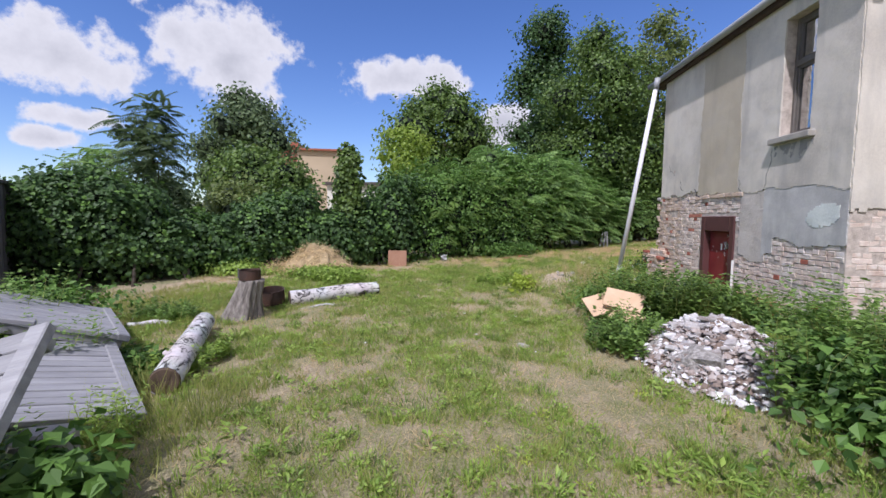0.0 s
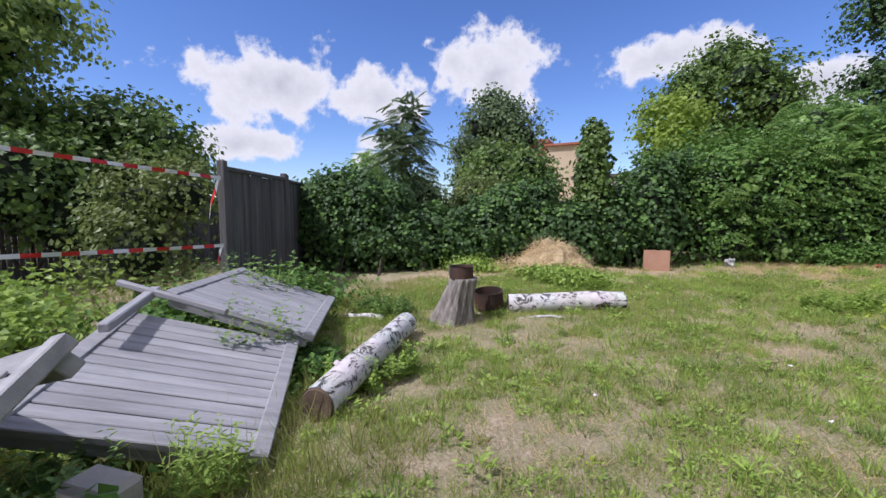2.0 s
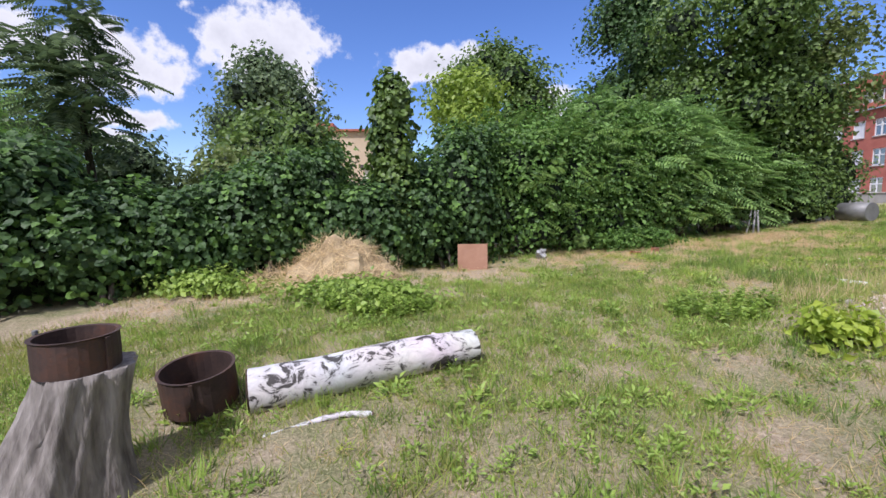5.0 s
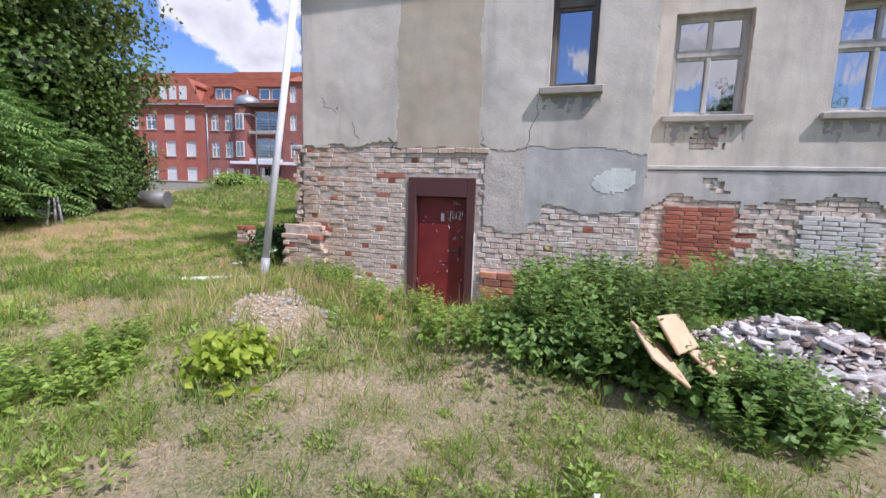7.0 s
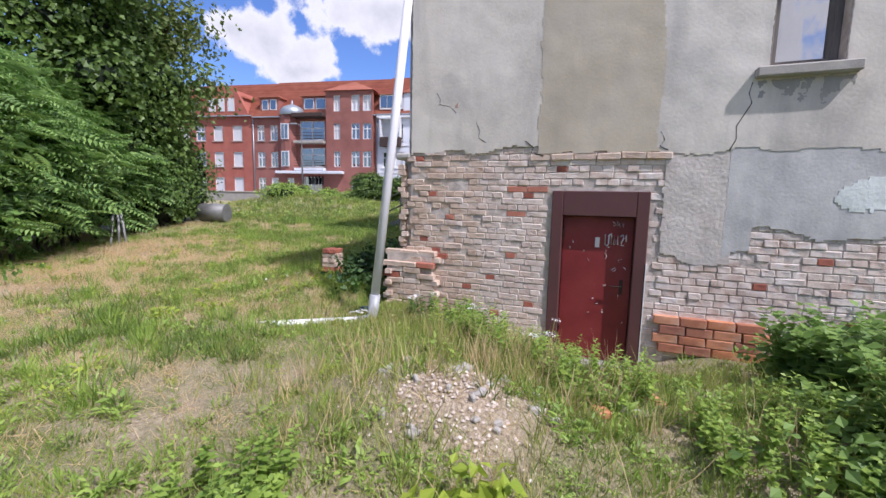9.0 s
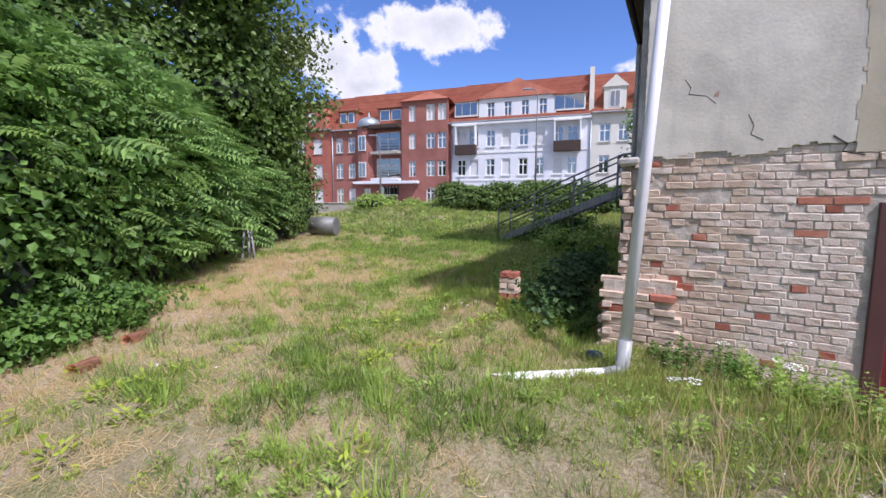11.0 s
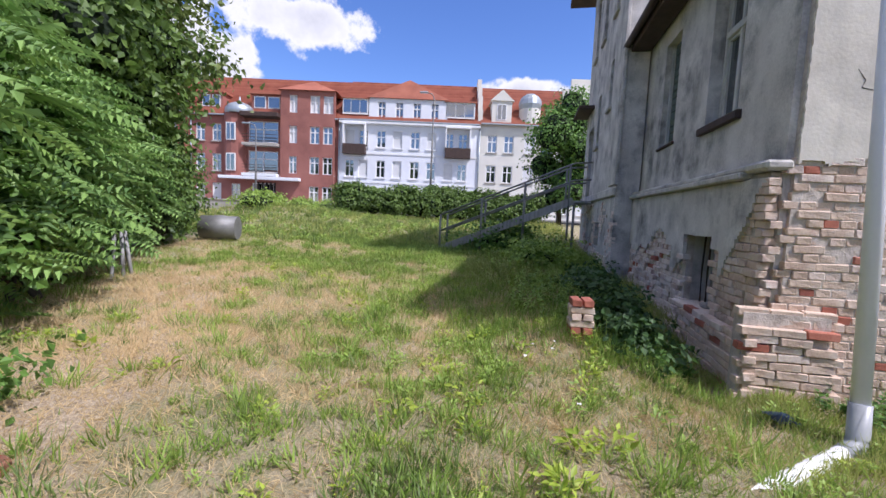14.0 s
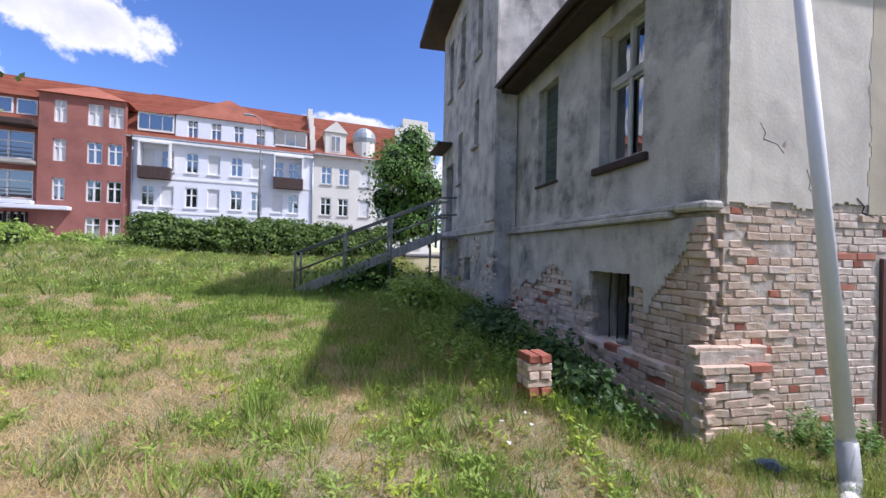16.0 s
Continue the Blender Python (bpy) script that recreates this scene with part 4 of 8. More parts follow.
part("bricked_opening", boxes((8.105, 8.128, -1.12, -0.12, -0.4, 1.42)), M_MORTAR, villa)


def keep_plinth(u, z):
    if in_hole(u, z, CELL_N):
        return False
    low = 1.08 + 0.34 * nz2(u, z, 1.1, 31)
    if u < 7.35:
        low = 1.05 + (7.35 - u) * 1.25 + 0.10 * nz2(u, z, 2.2, 3)
    if 8.9 < u < 9.9:
        low = 1.42 + 0.34 * nz2(u, z, 1.5, 8)
    return z < 2.06 and z > low


v, f = sheet(6.5, 11.5, 0.7, 2.1, 0.045, keep_plinth, lambda u, d, z: (u, PY + 0.02 - d, z), 0.05)
mesh_np("plinth_render", v, f, M_NORTH, villa)
part("plinth_core", boxes((WX + 0.09, CELL_N[0], NY + 0.002, PY - 0.035, -0.5, 2.1), (CELL_N[1], 11.44, NY + 0.002, PY - 0.035, -0.5, 2.1), (CELL_N[0], CELL_N[1], NY + 0.002, PY - 0.035, -0.5, CELL_N[2] - 0.06), (CELL_N[0], CELL_N[1], NY + 0.002, PY - 0.035, CELL_N[3], 2.1)), M_MORTAR, villa)
lg = bmesh.new()
box(lg, 6.95, 11.45, NY + 0.003, PY + 0.09, 2.06, 2.13, bevel=0.015)
box(lg, 6.90, 11.45, NY + 0.003, PY + 0.04, 2.132, 2.20, bevel=0.02)
part("plinth_ledge", lg, M_NORTH, villa)
part("ledge_stub", boxes((6.515, 6.90, NY - 0.05, PY + 0.06, 2.11, 2.20), bevel=0.025), M_NORTH, villa)

# grime washed down beneath the sills
M_GRIME = mat("washed_grime", [(0.30, 0.285, 0.265), (0.42, 0.40, 0.37)], 6.0, 1.0, 0.1, 50)


def grime(face_x, u0, u1, top, drop, seed):
    def keep(u, z):
        fade = (top - z) / drop
        return nz2(u * 3.0, z * 0.7, 2.2, seed) + 0.35 * nz2(u, z, 14, seed) > -0.35 + 1.0 * fade

    v_, f_ = sheet(u0, u1, top - drop, top, 0.014, keep, lambda u, d, z: (face_x + d, u, z), 0.0025)
    if len(f_):
        tagged(mesh_np("grime_stain", v_, f_, M_GRIME, villa), kind="stuff")


grime(WX - 0.0160, 1.08, 1.86, 2.82, 0.26, 3)
grime(8.076, -1.10, 0.02, 2.69, 0.34, 5)
grime(8.076, -3.20, -2.05, 2.69, 0.36, 8)

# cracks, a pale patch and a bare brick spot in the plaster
# Cracks are thin tubes whose dark colour paints the shade inside a crack.
M_CRACK = mat("crack_shade", [(0.05, 0.045, 0.04), (0.09, 0.08, 0.07)], 8.0, 1.0, 0.0)


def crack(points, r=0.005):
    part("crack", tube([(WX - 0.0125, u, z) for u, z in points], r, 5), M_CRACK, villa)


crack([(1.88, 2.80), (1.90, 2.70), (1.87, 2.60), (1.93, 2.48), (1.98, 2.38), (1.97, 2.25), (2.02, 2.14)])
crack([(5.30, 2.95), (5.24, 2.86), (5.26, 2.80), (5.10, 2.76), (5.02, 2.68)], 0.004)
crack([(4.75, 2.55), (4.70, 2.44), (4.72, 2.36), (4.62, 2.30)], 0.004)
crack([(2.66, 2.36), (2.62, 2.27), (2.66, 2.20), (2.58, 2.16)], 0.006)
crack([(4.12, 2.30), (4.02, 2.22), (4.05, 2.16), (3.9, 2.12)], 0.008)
v, f = sheet(0.55, 1.15, 1.45, 2.0, 0.03, lambda u, z: 0.35 * nz2(u, z, 4, 41) + 1.0 - 16 * (u - 0.83 + 0.5 * (z - 1.7)) ** 2 - 34 * (z - 1.72) ** 2 > 0.0, lambda u, d, z: (WX - 0.0125 + d, u, z), 0.006)
mesh_np("pale_patch", v, f, mat("pale_limewash", [(0.60, 0.64, 0.60), (0.82, 0.86, 0.81)], 5.0, 0.95, 0.3, 40), villa)
v, f = sheet(4.98, 5.18, 2.70, 2.84, 0.02, lambda u, z: nz2(u, z, 6, 43) + 0.6 - 90 * (u - 5.08) ** 2 - 160 * (z - 2.77) ** 2 > 0.2, lambda u, d, z: (WX - 0.0145 + d, u, z), 0.003)
mesh_np("bare_brick", v, f, mat("bare_brick_spot", [(0.34, 0.20, 0.15), (0.46, 0.32, 0.26)], 8.0, 0.95, 0.5, 60), villa)

# ---- logs, stump, iron ----
def birch_mat():
    m = bpy.data.materials.new("birch_bark")
    m.use_nodes = True
    n, l = m.node_tree.nodes, m.node_tree.links
    p = n["Principled BSDF"]
    co, mp = n.new("ShaderNodeTexCoord"), n.new("ShaderNodeMapping")
    mp.inputs["Scale"].default_value = (1, 1, 0.7)
    a, b = n.new("ShaderNodeTexNoise"), n.new("ShaderNodeTexNoise")
    a.inputs["Scale"].default_value, a.inputs["Detail"].default_value, a.inputs["Roughness"].default_value = 9.0, 8, 0.70
    a.inputs["Distortion"].default_value = 1.2
    b.inputs["Scale"].default_value, b.inputs["Detail"].default_value = 2.2, 4
    l.new(co.outputs["Object"], mp.inputs[0])
    l.new(mp.outputs[0], a.inputs["Vector"])
    l.new(co.outputs["Object"], b.inputs["Vector"])
    r = n.new("ShaderNodeValToRGB")
    r.color_ramp.elements[0].position, r.color_ramp.elements[1].position = 0.425, 0.47
    r.color_ramp.elements[0].color, r.color_ramp.elements[1].color = (0.06, 0.055, 0.052, 1), (0.58, 0.57, 0.57, 1)
    x = r.color_ramp.elements.new(0.62)
    x.color = (0.76, 0.75, 0.75, 1)
    l.new(a.outputs["Fac"], r.inputs["Fac"])
    mx = n.new("ShaderNodeMix")
    mx.data_type, mx.blend_type = "RGBA", "MULTIPLY"
    mx.inputs["Factor"].default_value = 0.35
    l.new(r.outputs["Color"], mx.inputs["A"])
    l.new(b.outputs["Color"], mx.inputs["B"])
    l.new(mx.outputs["Result"], p.inputs["Base Color"])
    p.inputs["Roughness"].default_value = 0.75
    bn = n.new("ShaderNodeBump")
    bn.inputs["Strength"].default_value, bn.inputs["Distance"].default_value = 0.5, 0.015
    l.new(a.outputs["Fac"], bn.inputs["Height"])
    l.new(bn.outputs[0], p.inputs["Normal"])
    return m


M_BIRCH = birch_mat()
M_CUT = mat("cut_wood", [(0.06, 0.04, 0.03), (0.16, 0.11, 0.075)], 8.0, 0.9, 0.5, 50)


def birch_log(a, b, r0, r1, label, knots=3, seed=1):
    """A birch log lying from a to b, a little bent, with knots and cut ends."""
    a, b = Vector(a), Vector(b)
    root = thing("birch_log", look(a, b), label, "log")
    ln = (b - a).length
    rnd = random.Random(seed)
    bm = bmesh.new()
    rings, sides, steps = [], 20, 22
    for i in range(steps + 1):
        s = i / steps
        cx, cy = 0.03 * math.sin(3 * s + seed), 0.02 * math.sin(5 * s)
        ring = []
        for k in range(sides):
            t = 2 * math.pi * k / sides
            r = (r0 + (r1 - r0) * s) * (1 + 0.06 * noise.noise(Vector((math.cos(t), math.sin(t), s * 5 + seed))))
            ring.append(bm.verts.new((cx + r * math.cos(t), cy + r * math.sin(t), -s * ln)))
        rings.append(ring)
    for p, q in zip(rings, rings[1:]):
        for k in range(sides):
            bm.faces.new((p[k], p[(k + 1) % sides], q[(k + 1) % sides], q[k])).smooth = True
    bmesh.ops.recalc_face_normals(bm, faces=bm.faces)
    part("bark", bm, M_BIRCH, root)
    for ring_z, r, nm in ((0.002, r0 * 0.97, "cut_end"), (-ln - 0.002, r1 * 0.97, "cut_end")):
        e = bmesh.new()
        bmesh.ops.create_cone(e, cap_ends=True, segments=20, radius1=r, radius2=r * 0.9, depth=0.02, matrix=Matrix.Translation((0.03 * math.sin((3 if ring_z < 0 else 0) + seed), 0.02 * math.sin(5 if ring_z < 0 else 0), ring_z)))
        part(nm, e, M_CUT, root, "weathered brown cut face")
    for i in range(knots):
        s, t = rnd.uniform(0.15, 0.85), rnd.uniform(0.3, 2.6)
        kx = tube([(0.7 * r0 * math.cos(t), 0.7 * r0 * math.sin(t), -s * ln), (1.12 * r0 * math.cos(t), 1.12 * r0 * math.sin(t), -s * ln + 0.02)], [0.035, 0.022], 8)
        part("branch_stub", kx, M_BIRCH, root)
    return root


birch_log((-1.20, -1.56, 0.055), (-2.06, 0.42, 0.135), 0.14, 0.13, "white birch log with black scars lying in the grass", seed=1)
birch_log((-0.20, 3.10, hz(-0.2, 3.1) + 0.13), (-1.62, 2.20, hz(-1.6, 2.2) + 0.13), 0.135, 0.155, "thick white birch log with dark bark scars lying on dry grass", seed=4)

stump = thing("tree_stump", pose(-2.02, 1.35, hz(-2.0, 1.35) - 0.03), "grey leaning tree stump with furrowed bark", "stump")
bm = bmesh.new()
rings = []
for i in range(15):
    s = i / 14
    ring = []
    for k in range(90):
        t = 2 * math.pi * k / 90
        r = (0.185 + 0.15 * (1 - s) ** 2.0) * (1 + 0.10 * math.sin(5 * t + 1.2 * s) * (1 - 0.5 * s) + 0.05 * noise.noise(Vector((4 * math.cos(t), 4 * math.sin(t), s * 1.5))) + 0.045 * math.sin(13 * t + 3 * s) - 0.13 * abs(noise.noise(Vector((9 * math.cos(t), 9 * math.sin(t), s * 1.6 + 4)))) - 0.05 * abs(noise.noise(Vector((22 * math.cos(t), 22 * math.sin(t), s * 5)))) + 0.05)
        ring.append(bm.verts.new((r * math.cos(t) - 0.05 + 0.16 * s, r * math.sin(t) - 0.03 + 0.10 * s, 0.66 * s)))
    rings.append(ring)
for p, q in zip(rings, rings[1:]):
    for k in range(90):
        bm.faces.new((p[k], p[(k + 1) % 90], q[(k + 1) % 90], q[k])).smooth = True
bm.faces.new(rings[-1])
part("trunk", bm, M_STUMP, stump)


def iron_bowl(m, r, h, label, sides=28, name="fire_bowl"):
    """An open rusty steel ring with a floor and a rolled rim."""
    root = thing(name, m, label, "fire bowl")
    bm = bmesh.new()
    prof = [(0.0, 0.02), (r * 0.98, 0.02), (r * 0.98, 0.0), (r, 0.0), (r * 1.01, h * 0.5), (r, h), (r + 0.008, h + 0.008), (r - 0.012, h + 0.006), (r - 0.014, 0.035), (0.0, 0.035)]
    rings = [[bm.verts.new((a * math.cos(2 * math.pi * k / sides), a * math.sin(2 * math.pi * k / sides), b)) for k in range(sides)] if a else [bm.verts.new((0, 0, b))] for a, b in prof]
    for p, q in zip(rings, rings[1:]):
        for k in range(sides):
            f = [p[k % len(p)], p[(k + 1) % len(p)] if len(p) > 1 else None, q[(k + 1) % len(q)] if len(q) > 1 else None, q[k % len(q)]]
            bm.faces.new([x for x in dict.fromkeys(f) if x is not None])
    part("bowl", bm, M_RUST, root)
    sm_ = boxes((r - 0.002, r + 0.012, -0.012, 0.012, 0.0, h), bevel=0.003)
    part("seam", sm_, M_RUST, root)
    return root


bowl = iron_bowl(pose(-1.93, 1.39, hz(-2.0, 1.35) + 0.63), 0.165, 0.16, "rusty steel pan standing on the tree stump")
part("handle", boxes((-0.185, -0.165, -0.05, -0.03, 0.02, 0.19), bevel=0.004), M_GALV, bowl)
iron_bowl(pose(-1.95, 2.17, hz(-1.95, 2.17) + 0.055, 3, 7, -60), 0.225, 0.25, "rusty steel fire ring tilted against a birch log")
birch_log((-0.75, 2.15, hz(-0.75, 2.15) + 0.012), (-1.35, 1.92, hz(-1.35, 1.92) + 0.012), 0.022, 0.016, "thin peeled stick lying beside a birch log", knots=0, seed=7)
birch_log((-2.85, 0.75, hz(-2.85, 0.75) + 0.02), (-3.4, 0.62, hz(-3.4, 0.62) + 0.04), 0.04, 0.035, "short pale branch in the grass by the fallen panels", knots=1, seed=8)


# ---- timber fence and fallen panels ----
def fence_run(a, b, top_a, top_b, label, posts=True):
    a, b = Vector(a), Vector(b)
    ln = (b - a).length
    root = thing("board_fence", pose(a.x, a.y, 0, 0, 0, math.degrees(math.atan2(b.y - a.y, b.x - a.x))), label, "fence")
    u, i = 0.07, 0
    while u < ln - 0.05:
        wd = random.uniform(0.095, 0.115)
        zt = top_a + (top_b - top_a) * u / ln - 0.10 + random.uniform(-0.01, 0.01)
        p = a + (b - a) * u / ln
        part("board", boxes((u, u + wd - 0.004, -0.012 + random.uniform(-0.004, 0.004), 0.012, hz(p.x, p.y) - 0.02, zt), bevel=0.004), M_FENCEWOOD, root)
        u += wd
        i += 1
    rail = bmesh.new()
    box(rail, 0, ln, -0.05, 0.05, -0.035, 0.035, bevel=0.008, m=Matrix.Translation((0, 0, top_a - 0.06)) @ Matrix.Rotation(-math.atan2(top_b - top_a, ln), 4, "Y"))
    part("cap_rail", rail, M_FENCEWOOD, root)
    if posts:
        for s, zt in ((0.0, top_a + 0.06), (1.0, top_b + 0.06)):
            p = a + (b - a) * s
            part("post", boxes((s * ln - 0.06, s * ln + 0.06, -0.06, 0.06, hz(p.x, p.y) - 0.1, zt), bevel=0.012), M_FENCEWOOD, root)
    return root


fence_run((-5.38, -0.21), (-7.0, 1.85), 2.26, 2.32, "tall grey-stained vertical board fence with square posts")
fence_run((-7.1, 1.95), (-9.2, 4.3), 2.30, 2.34, "tall grey-stained board fence half buried in vines")
fence_run((-12.2, -9.0), (-13.2, -2.2), 2.0, 2.05, "dark old board fence overhung by shrubs")
fence_run((-13.25, -2.1), (-12.4, 4.0), 2.05, 2.1, "dark old board fence behind the shrubs")


def board_panel(p, q, s, count, label, thick=0.045, rib=0.0):
    """A fallen fence panel: corner p, far end q along the boards, s across them; boards side by side between two end planks."""
    p, q, s = Vector(p), Vector(q), Vector(s)
    x, y = (q - p), (s - p)
    y = y - x * (y.dot(x) / x.length_squared)
    lx, ly = x.length, y.length
    x, y = x.normalized(), y.normalized()
    zv = x.cross(y)
    if zv.z < 0:
        p = p + y * ly
        y = -y
        zv = x.cross(y)
    m = Matrix((x, y, zv)).transposed().to_4x4()
    m.translation = p
    root = thing("fence_panel", m, label, "fence panel", "fallen fence panels")
    w_ = ly / count
    for i in range(count):
        b = boxes((0.10, lx - 0.10, i * w_ + 0.005, (i + 1) * w_ - 0.005, -thick + random.uniform(-0.003, 0.003), random.uniform(-0.003, 0.004)), bevel=0.006)
        part("board", b, M_PANELWOOD, root)
        if rib and i % 2:
            part("rib", boxes((0.2, lx - 0.35, i * w_ - 0.012, i * w_ + 0.012, 0.001, 0.018), bevel=0.005), M_PANELWOOD, root)
    for a in (0.0, lx - 0.11):
        part("end_plank", boxes((a, a + 0.11, -0.01, ly + 0.01, -thick - 0.01, 0.014), bevel=0.008), M_PANELWOOD, root)
    for a in (0.02, ly - 0.10):
        part("batten", boxes((0.05, lx - 0.05, a, a + 0.08, -thick - 0.09, -thick - 0.004), bevel=0.006), M_PANELWOOD, root)
    return root


M_PANELWOOD = mat("silvered_panel_wood", [(0.20, 0.20, 0.21), (0.30, 0.30, 0.315), (0.40, 0.40, 0.415)], 2.2, 0.7, 0.35, 26, per_object=0.25, stretch=(0.7, 6, 6))
board_panel((-2.02, -1.13, 0.27), (-2.87, -2.23, 0.66), (-0.914, -2.064, 0.003), 13, "silver-grey grooved board panel lying on rubble")
board_panel((-1.97, -1.00, 0.30), (-2.85, -1.92, 0.78), (-3.55, 0.42, 0.26), 14, "silver-grey grooved board panel lying propped in the weeds")
board_panel((-0.74, -2.96, 0.99), (-2.8, -3.38, 0.40), (-0.42, -3.95, 0.16), 9, "silver-grey ribbed board panel propped up at a slant", rib=1.0)
for a, b, r, lb in (((-2.30, -2.50, 0.66), (-2.98, -1.95, 0.78), 0.04, "grey beam lying along the fallen panels"), ((-2.35, -1.62, 0.60), (-3.1, -2.2, 0.87), 0.03, "splintered grey lath on the fallen panels")):
    d = Vector(b) - Vector(a)
    bm_ = boxes((0, d.length, -r, r, -r * 0.9, r * 0.9), bevel=0.01)
    ob = part("timber_beam", bm_, M_PANELWOOD)
    ob.matrix_world = Matrix.Translation(a) @ d.to_track_quat("X", "Z").to_matrix().to_4x4()
    tagged(ob, lb, "beam")
for x, y, sx, sy, zz, rot in ((-0.95, -2.85, 0.30, 0.2, 0.30, 20), (-2.9, -0.6, 0.3, 0.2, 0.36, 40), (-2.4, -3.6, 0.3, 0.25, 0.28, 0)):
    g = hz(x, y)
    ob = part("rubble_block", boxes((-sx / 2, sx / 2, -sy / 2, sy / 2, -0.05, zz - g - 0.02), bevel=0.03), M_CONCRETE)
    ob.matrix_world = pose(x, y, g, 0, 0, rot)
    tagged(ob, "rough concrete block under the fallen panels", "block", "rubble blocks")


# barrier tape
def tape(points, name_label, width=0.05, parent=None):
    root = tagged(new("barrier_tape"), name_label, "tape")
    pts = [Vector(p) for p in points]
    for s in range(len(pts) - 1):
        a, b = pts[s], pts[s + 1]
        bm = bmesh.new()
        tw0, tw1 = 0.3 * math.sin(s * 0.9), 0.3 * math.sin((s + 1) * 0.9)
        side = (b - a).cross(Vector((0, 0, 1))).normalized()
        quad = []
        for o in (0.0004, -0.0004):
            quad.append([bm.verts.new(a + Vector((0, 0, width / 2)) * math.cos(tw0) + side * (math.sin(tw0) * width / 2 + o)), bm.verts.new(b + Vector((0, 0, width / 2)) * math.cos(tw1) + side * (math.sin(tw1) * width / 2 + o)),
                         bm.verts.new(b - Vector((0, 0, width / 2)) * math.cos(tw1) - side * (math.sin(tw1) * width / 2 - o)), bm.verts.new(a - Vector((0, 0, width / 2)) * math.cos(tw0) - side * (math.sin(tw0) * width / 2 - o))])
        f, g = quad
        bm.faces.new(f)
        bm.faces.new(g[::-1])
        for k in range(4):
            bm.faces.new((f[k], g[k], g[(k + 1) % 4], f[(k + 1) % 4]))
        bmesh.ops.recalc_face_normals(bm, faces=bm.faces)
        part("red_stripe" if s % 2 else "white_stripe", bm, M_TAPERED if s % 2 else M_TAPEWHITE, root)


M_TAPERED = mat("red_tape", [(0.55, 0.02, 0.02), (0.66, 0.03, 0.03)], 3.0, 0.35, 0.05)
M_TAPEWHITE = mat("white_tape", [(0.72, 0.72, 0.72), (0.80, 0.80, 0.80)], 3.0, 0.35, 0.05)


def sag(a, b, n, drop):
    a, b = Vector(a), Vector(b)
    return [a + (b - a) * (i / n) - Vector((0, 0, drop * 4 * (i / n) * (1 - i / n))) for i in range(n + 1)]


tape(sag((-5.33, -0.26, 2.04), (-3.35, -7.6, 2.44), 44, 0.04), "red and white barrier tape strung from the fence post")
tape(sag((-5.33, -0.26, 0.99), (-3.35, -7.6, 1.27), 44, 0.04), "lower red and white barrier tape strung from the fence post")
tape([(-5.33, -0.28, 2.05), (-5.30, -0.36, 1.86), (-5.34, -0.42, 1.64), (-5.36, -0.44, 1.44)], "loose end of barrier tape fluttering at the post", 0.11)
tape([(-5.33, -0.28, 0.99), (-5.32, -0.34, 0.86), (-5.34, -0.36, 0.72)], "short loose end of barrier tape at the post", 0.08)

# ---- downpipe, brick pier, clay pots ----
dp = tagged(new("downpipe"), "loose white plastic downpipe leaning out from the eave", "downpipe")
part("pipe", tube([(5.53, 5.655, 0.20), (6.19, 5.432, 5.0)], 0.053, 16), M_PIPE, dp)
part("elbow", tube([(5.562, 5.643, 0.44), (5.528, 5.655, 0.20), (5.50, 5.70, 0.14), (5.42, 5.82, 0.12)], 0.064, 14), M_GREYPIPE, dp)
part("drain_pipe", tube([(5.44, 5.79, 0.13), (4.78, 6.60, 0.145), (4.46, 7.04, 0.13)], [0.056, 0.056, 0.05], 16), M_PIPE, dp)
part("socket", tube([(6.165, 5.44, 4.80), (6.20, 5.43, 5.06)], 0.066, 14), M_GREYPIPE, dp)
tarp = bmesh.new()
for i in range(8):
    for j in range(6):
        tarp.verts.new((i * 0.05, j * 0.06, 0.09 * math.exp(-((i - 3.5) ** 2 + (j - 2.5) ** 2) / 6) + 0.05 * noise.noise(Vector((i * 0.7, j * 0.7, 0))) + 0.05))
tarp.verts.ensure_lookup_table()
for i in range(7):
    for j in range(5):
        tarp.faces.new([tarp.verts[a] for a in (i * 6 + j, i * 6 + j + 1, (i + 1) * 6 + j + 1, (i + 1) * 6 + j)]).smooth = True
bmesh.ops.solidify(tarp, geom=tarp.faces[:], thickness=0.004)
ob = part("plastic_tarp", tarp, mat("blue_plastic", [(0.03, 0.06, 0.11), (0.06, 0.10, 0.16)], 5.0, 0.4, 0.2))
ob.matrix_world = pose(5.75, 5.85, hz(5.8, 5.9) + 0.0, 0, 0, 10) @ Matrix.Scale(0.55, 4)
tagged(ob, "crumpled blue plastic sheet by the house corner", "tarp")

# ---- shrubs and trees ----
def shrub(x, y, blobs, count, size, material, label, shape="leaf", stems=3, category="shrub", group="", inner=0.72, extra=None, loose=(0.72, 1.08)):
    """A shrub at (x, y); blobs are given relative to its foot."""
    g = hz(x, y)
    root = thing("shrub", pose(x, y, g), label, category, group)
    rng = np.random.default_rng(int(abs(x * 131 + y * 977)) + 3)
    foliage("foliage", blobs, count, size, material, root, rng, shape, inner, shell=loose, rough=0.22 if loose[0] > 0.6 else 0.4)
    if extra:
        foliage("outer_growth", blobs, extra[0], extra[1], extra[2], root, rng, extra[3], 0, shell=(0.95, 1.15))
    rnd = random.Random(int(x * 10))
    for i in range(stems):
        b = blobs[i % len(blobs)]
        part("stem", tube([(rnd.uniform(-0.2, 0.2), rnd.uniform(-0.2, 0.2), -0.1), (b[0] * 0.5, b[1] * 0.5, b[2] * 0.6), (b[0], b[1], b[2])], [0.04, 0.03, 0.015], 7), M_TRUNK, root)
    return root


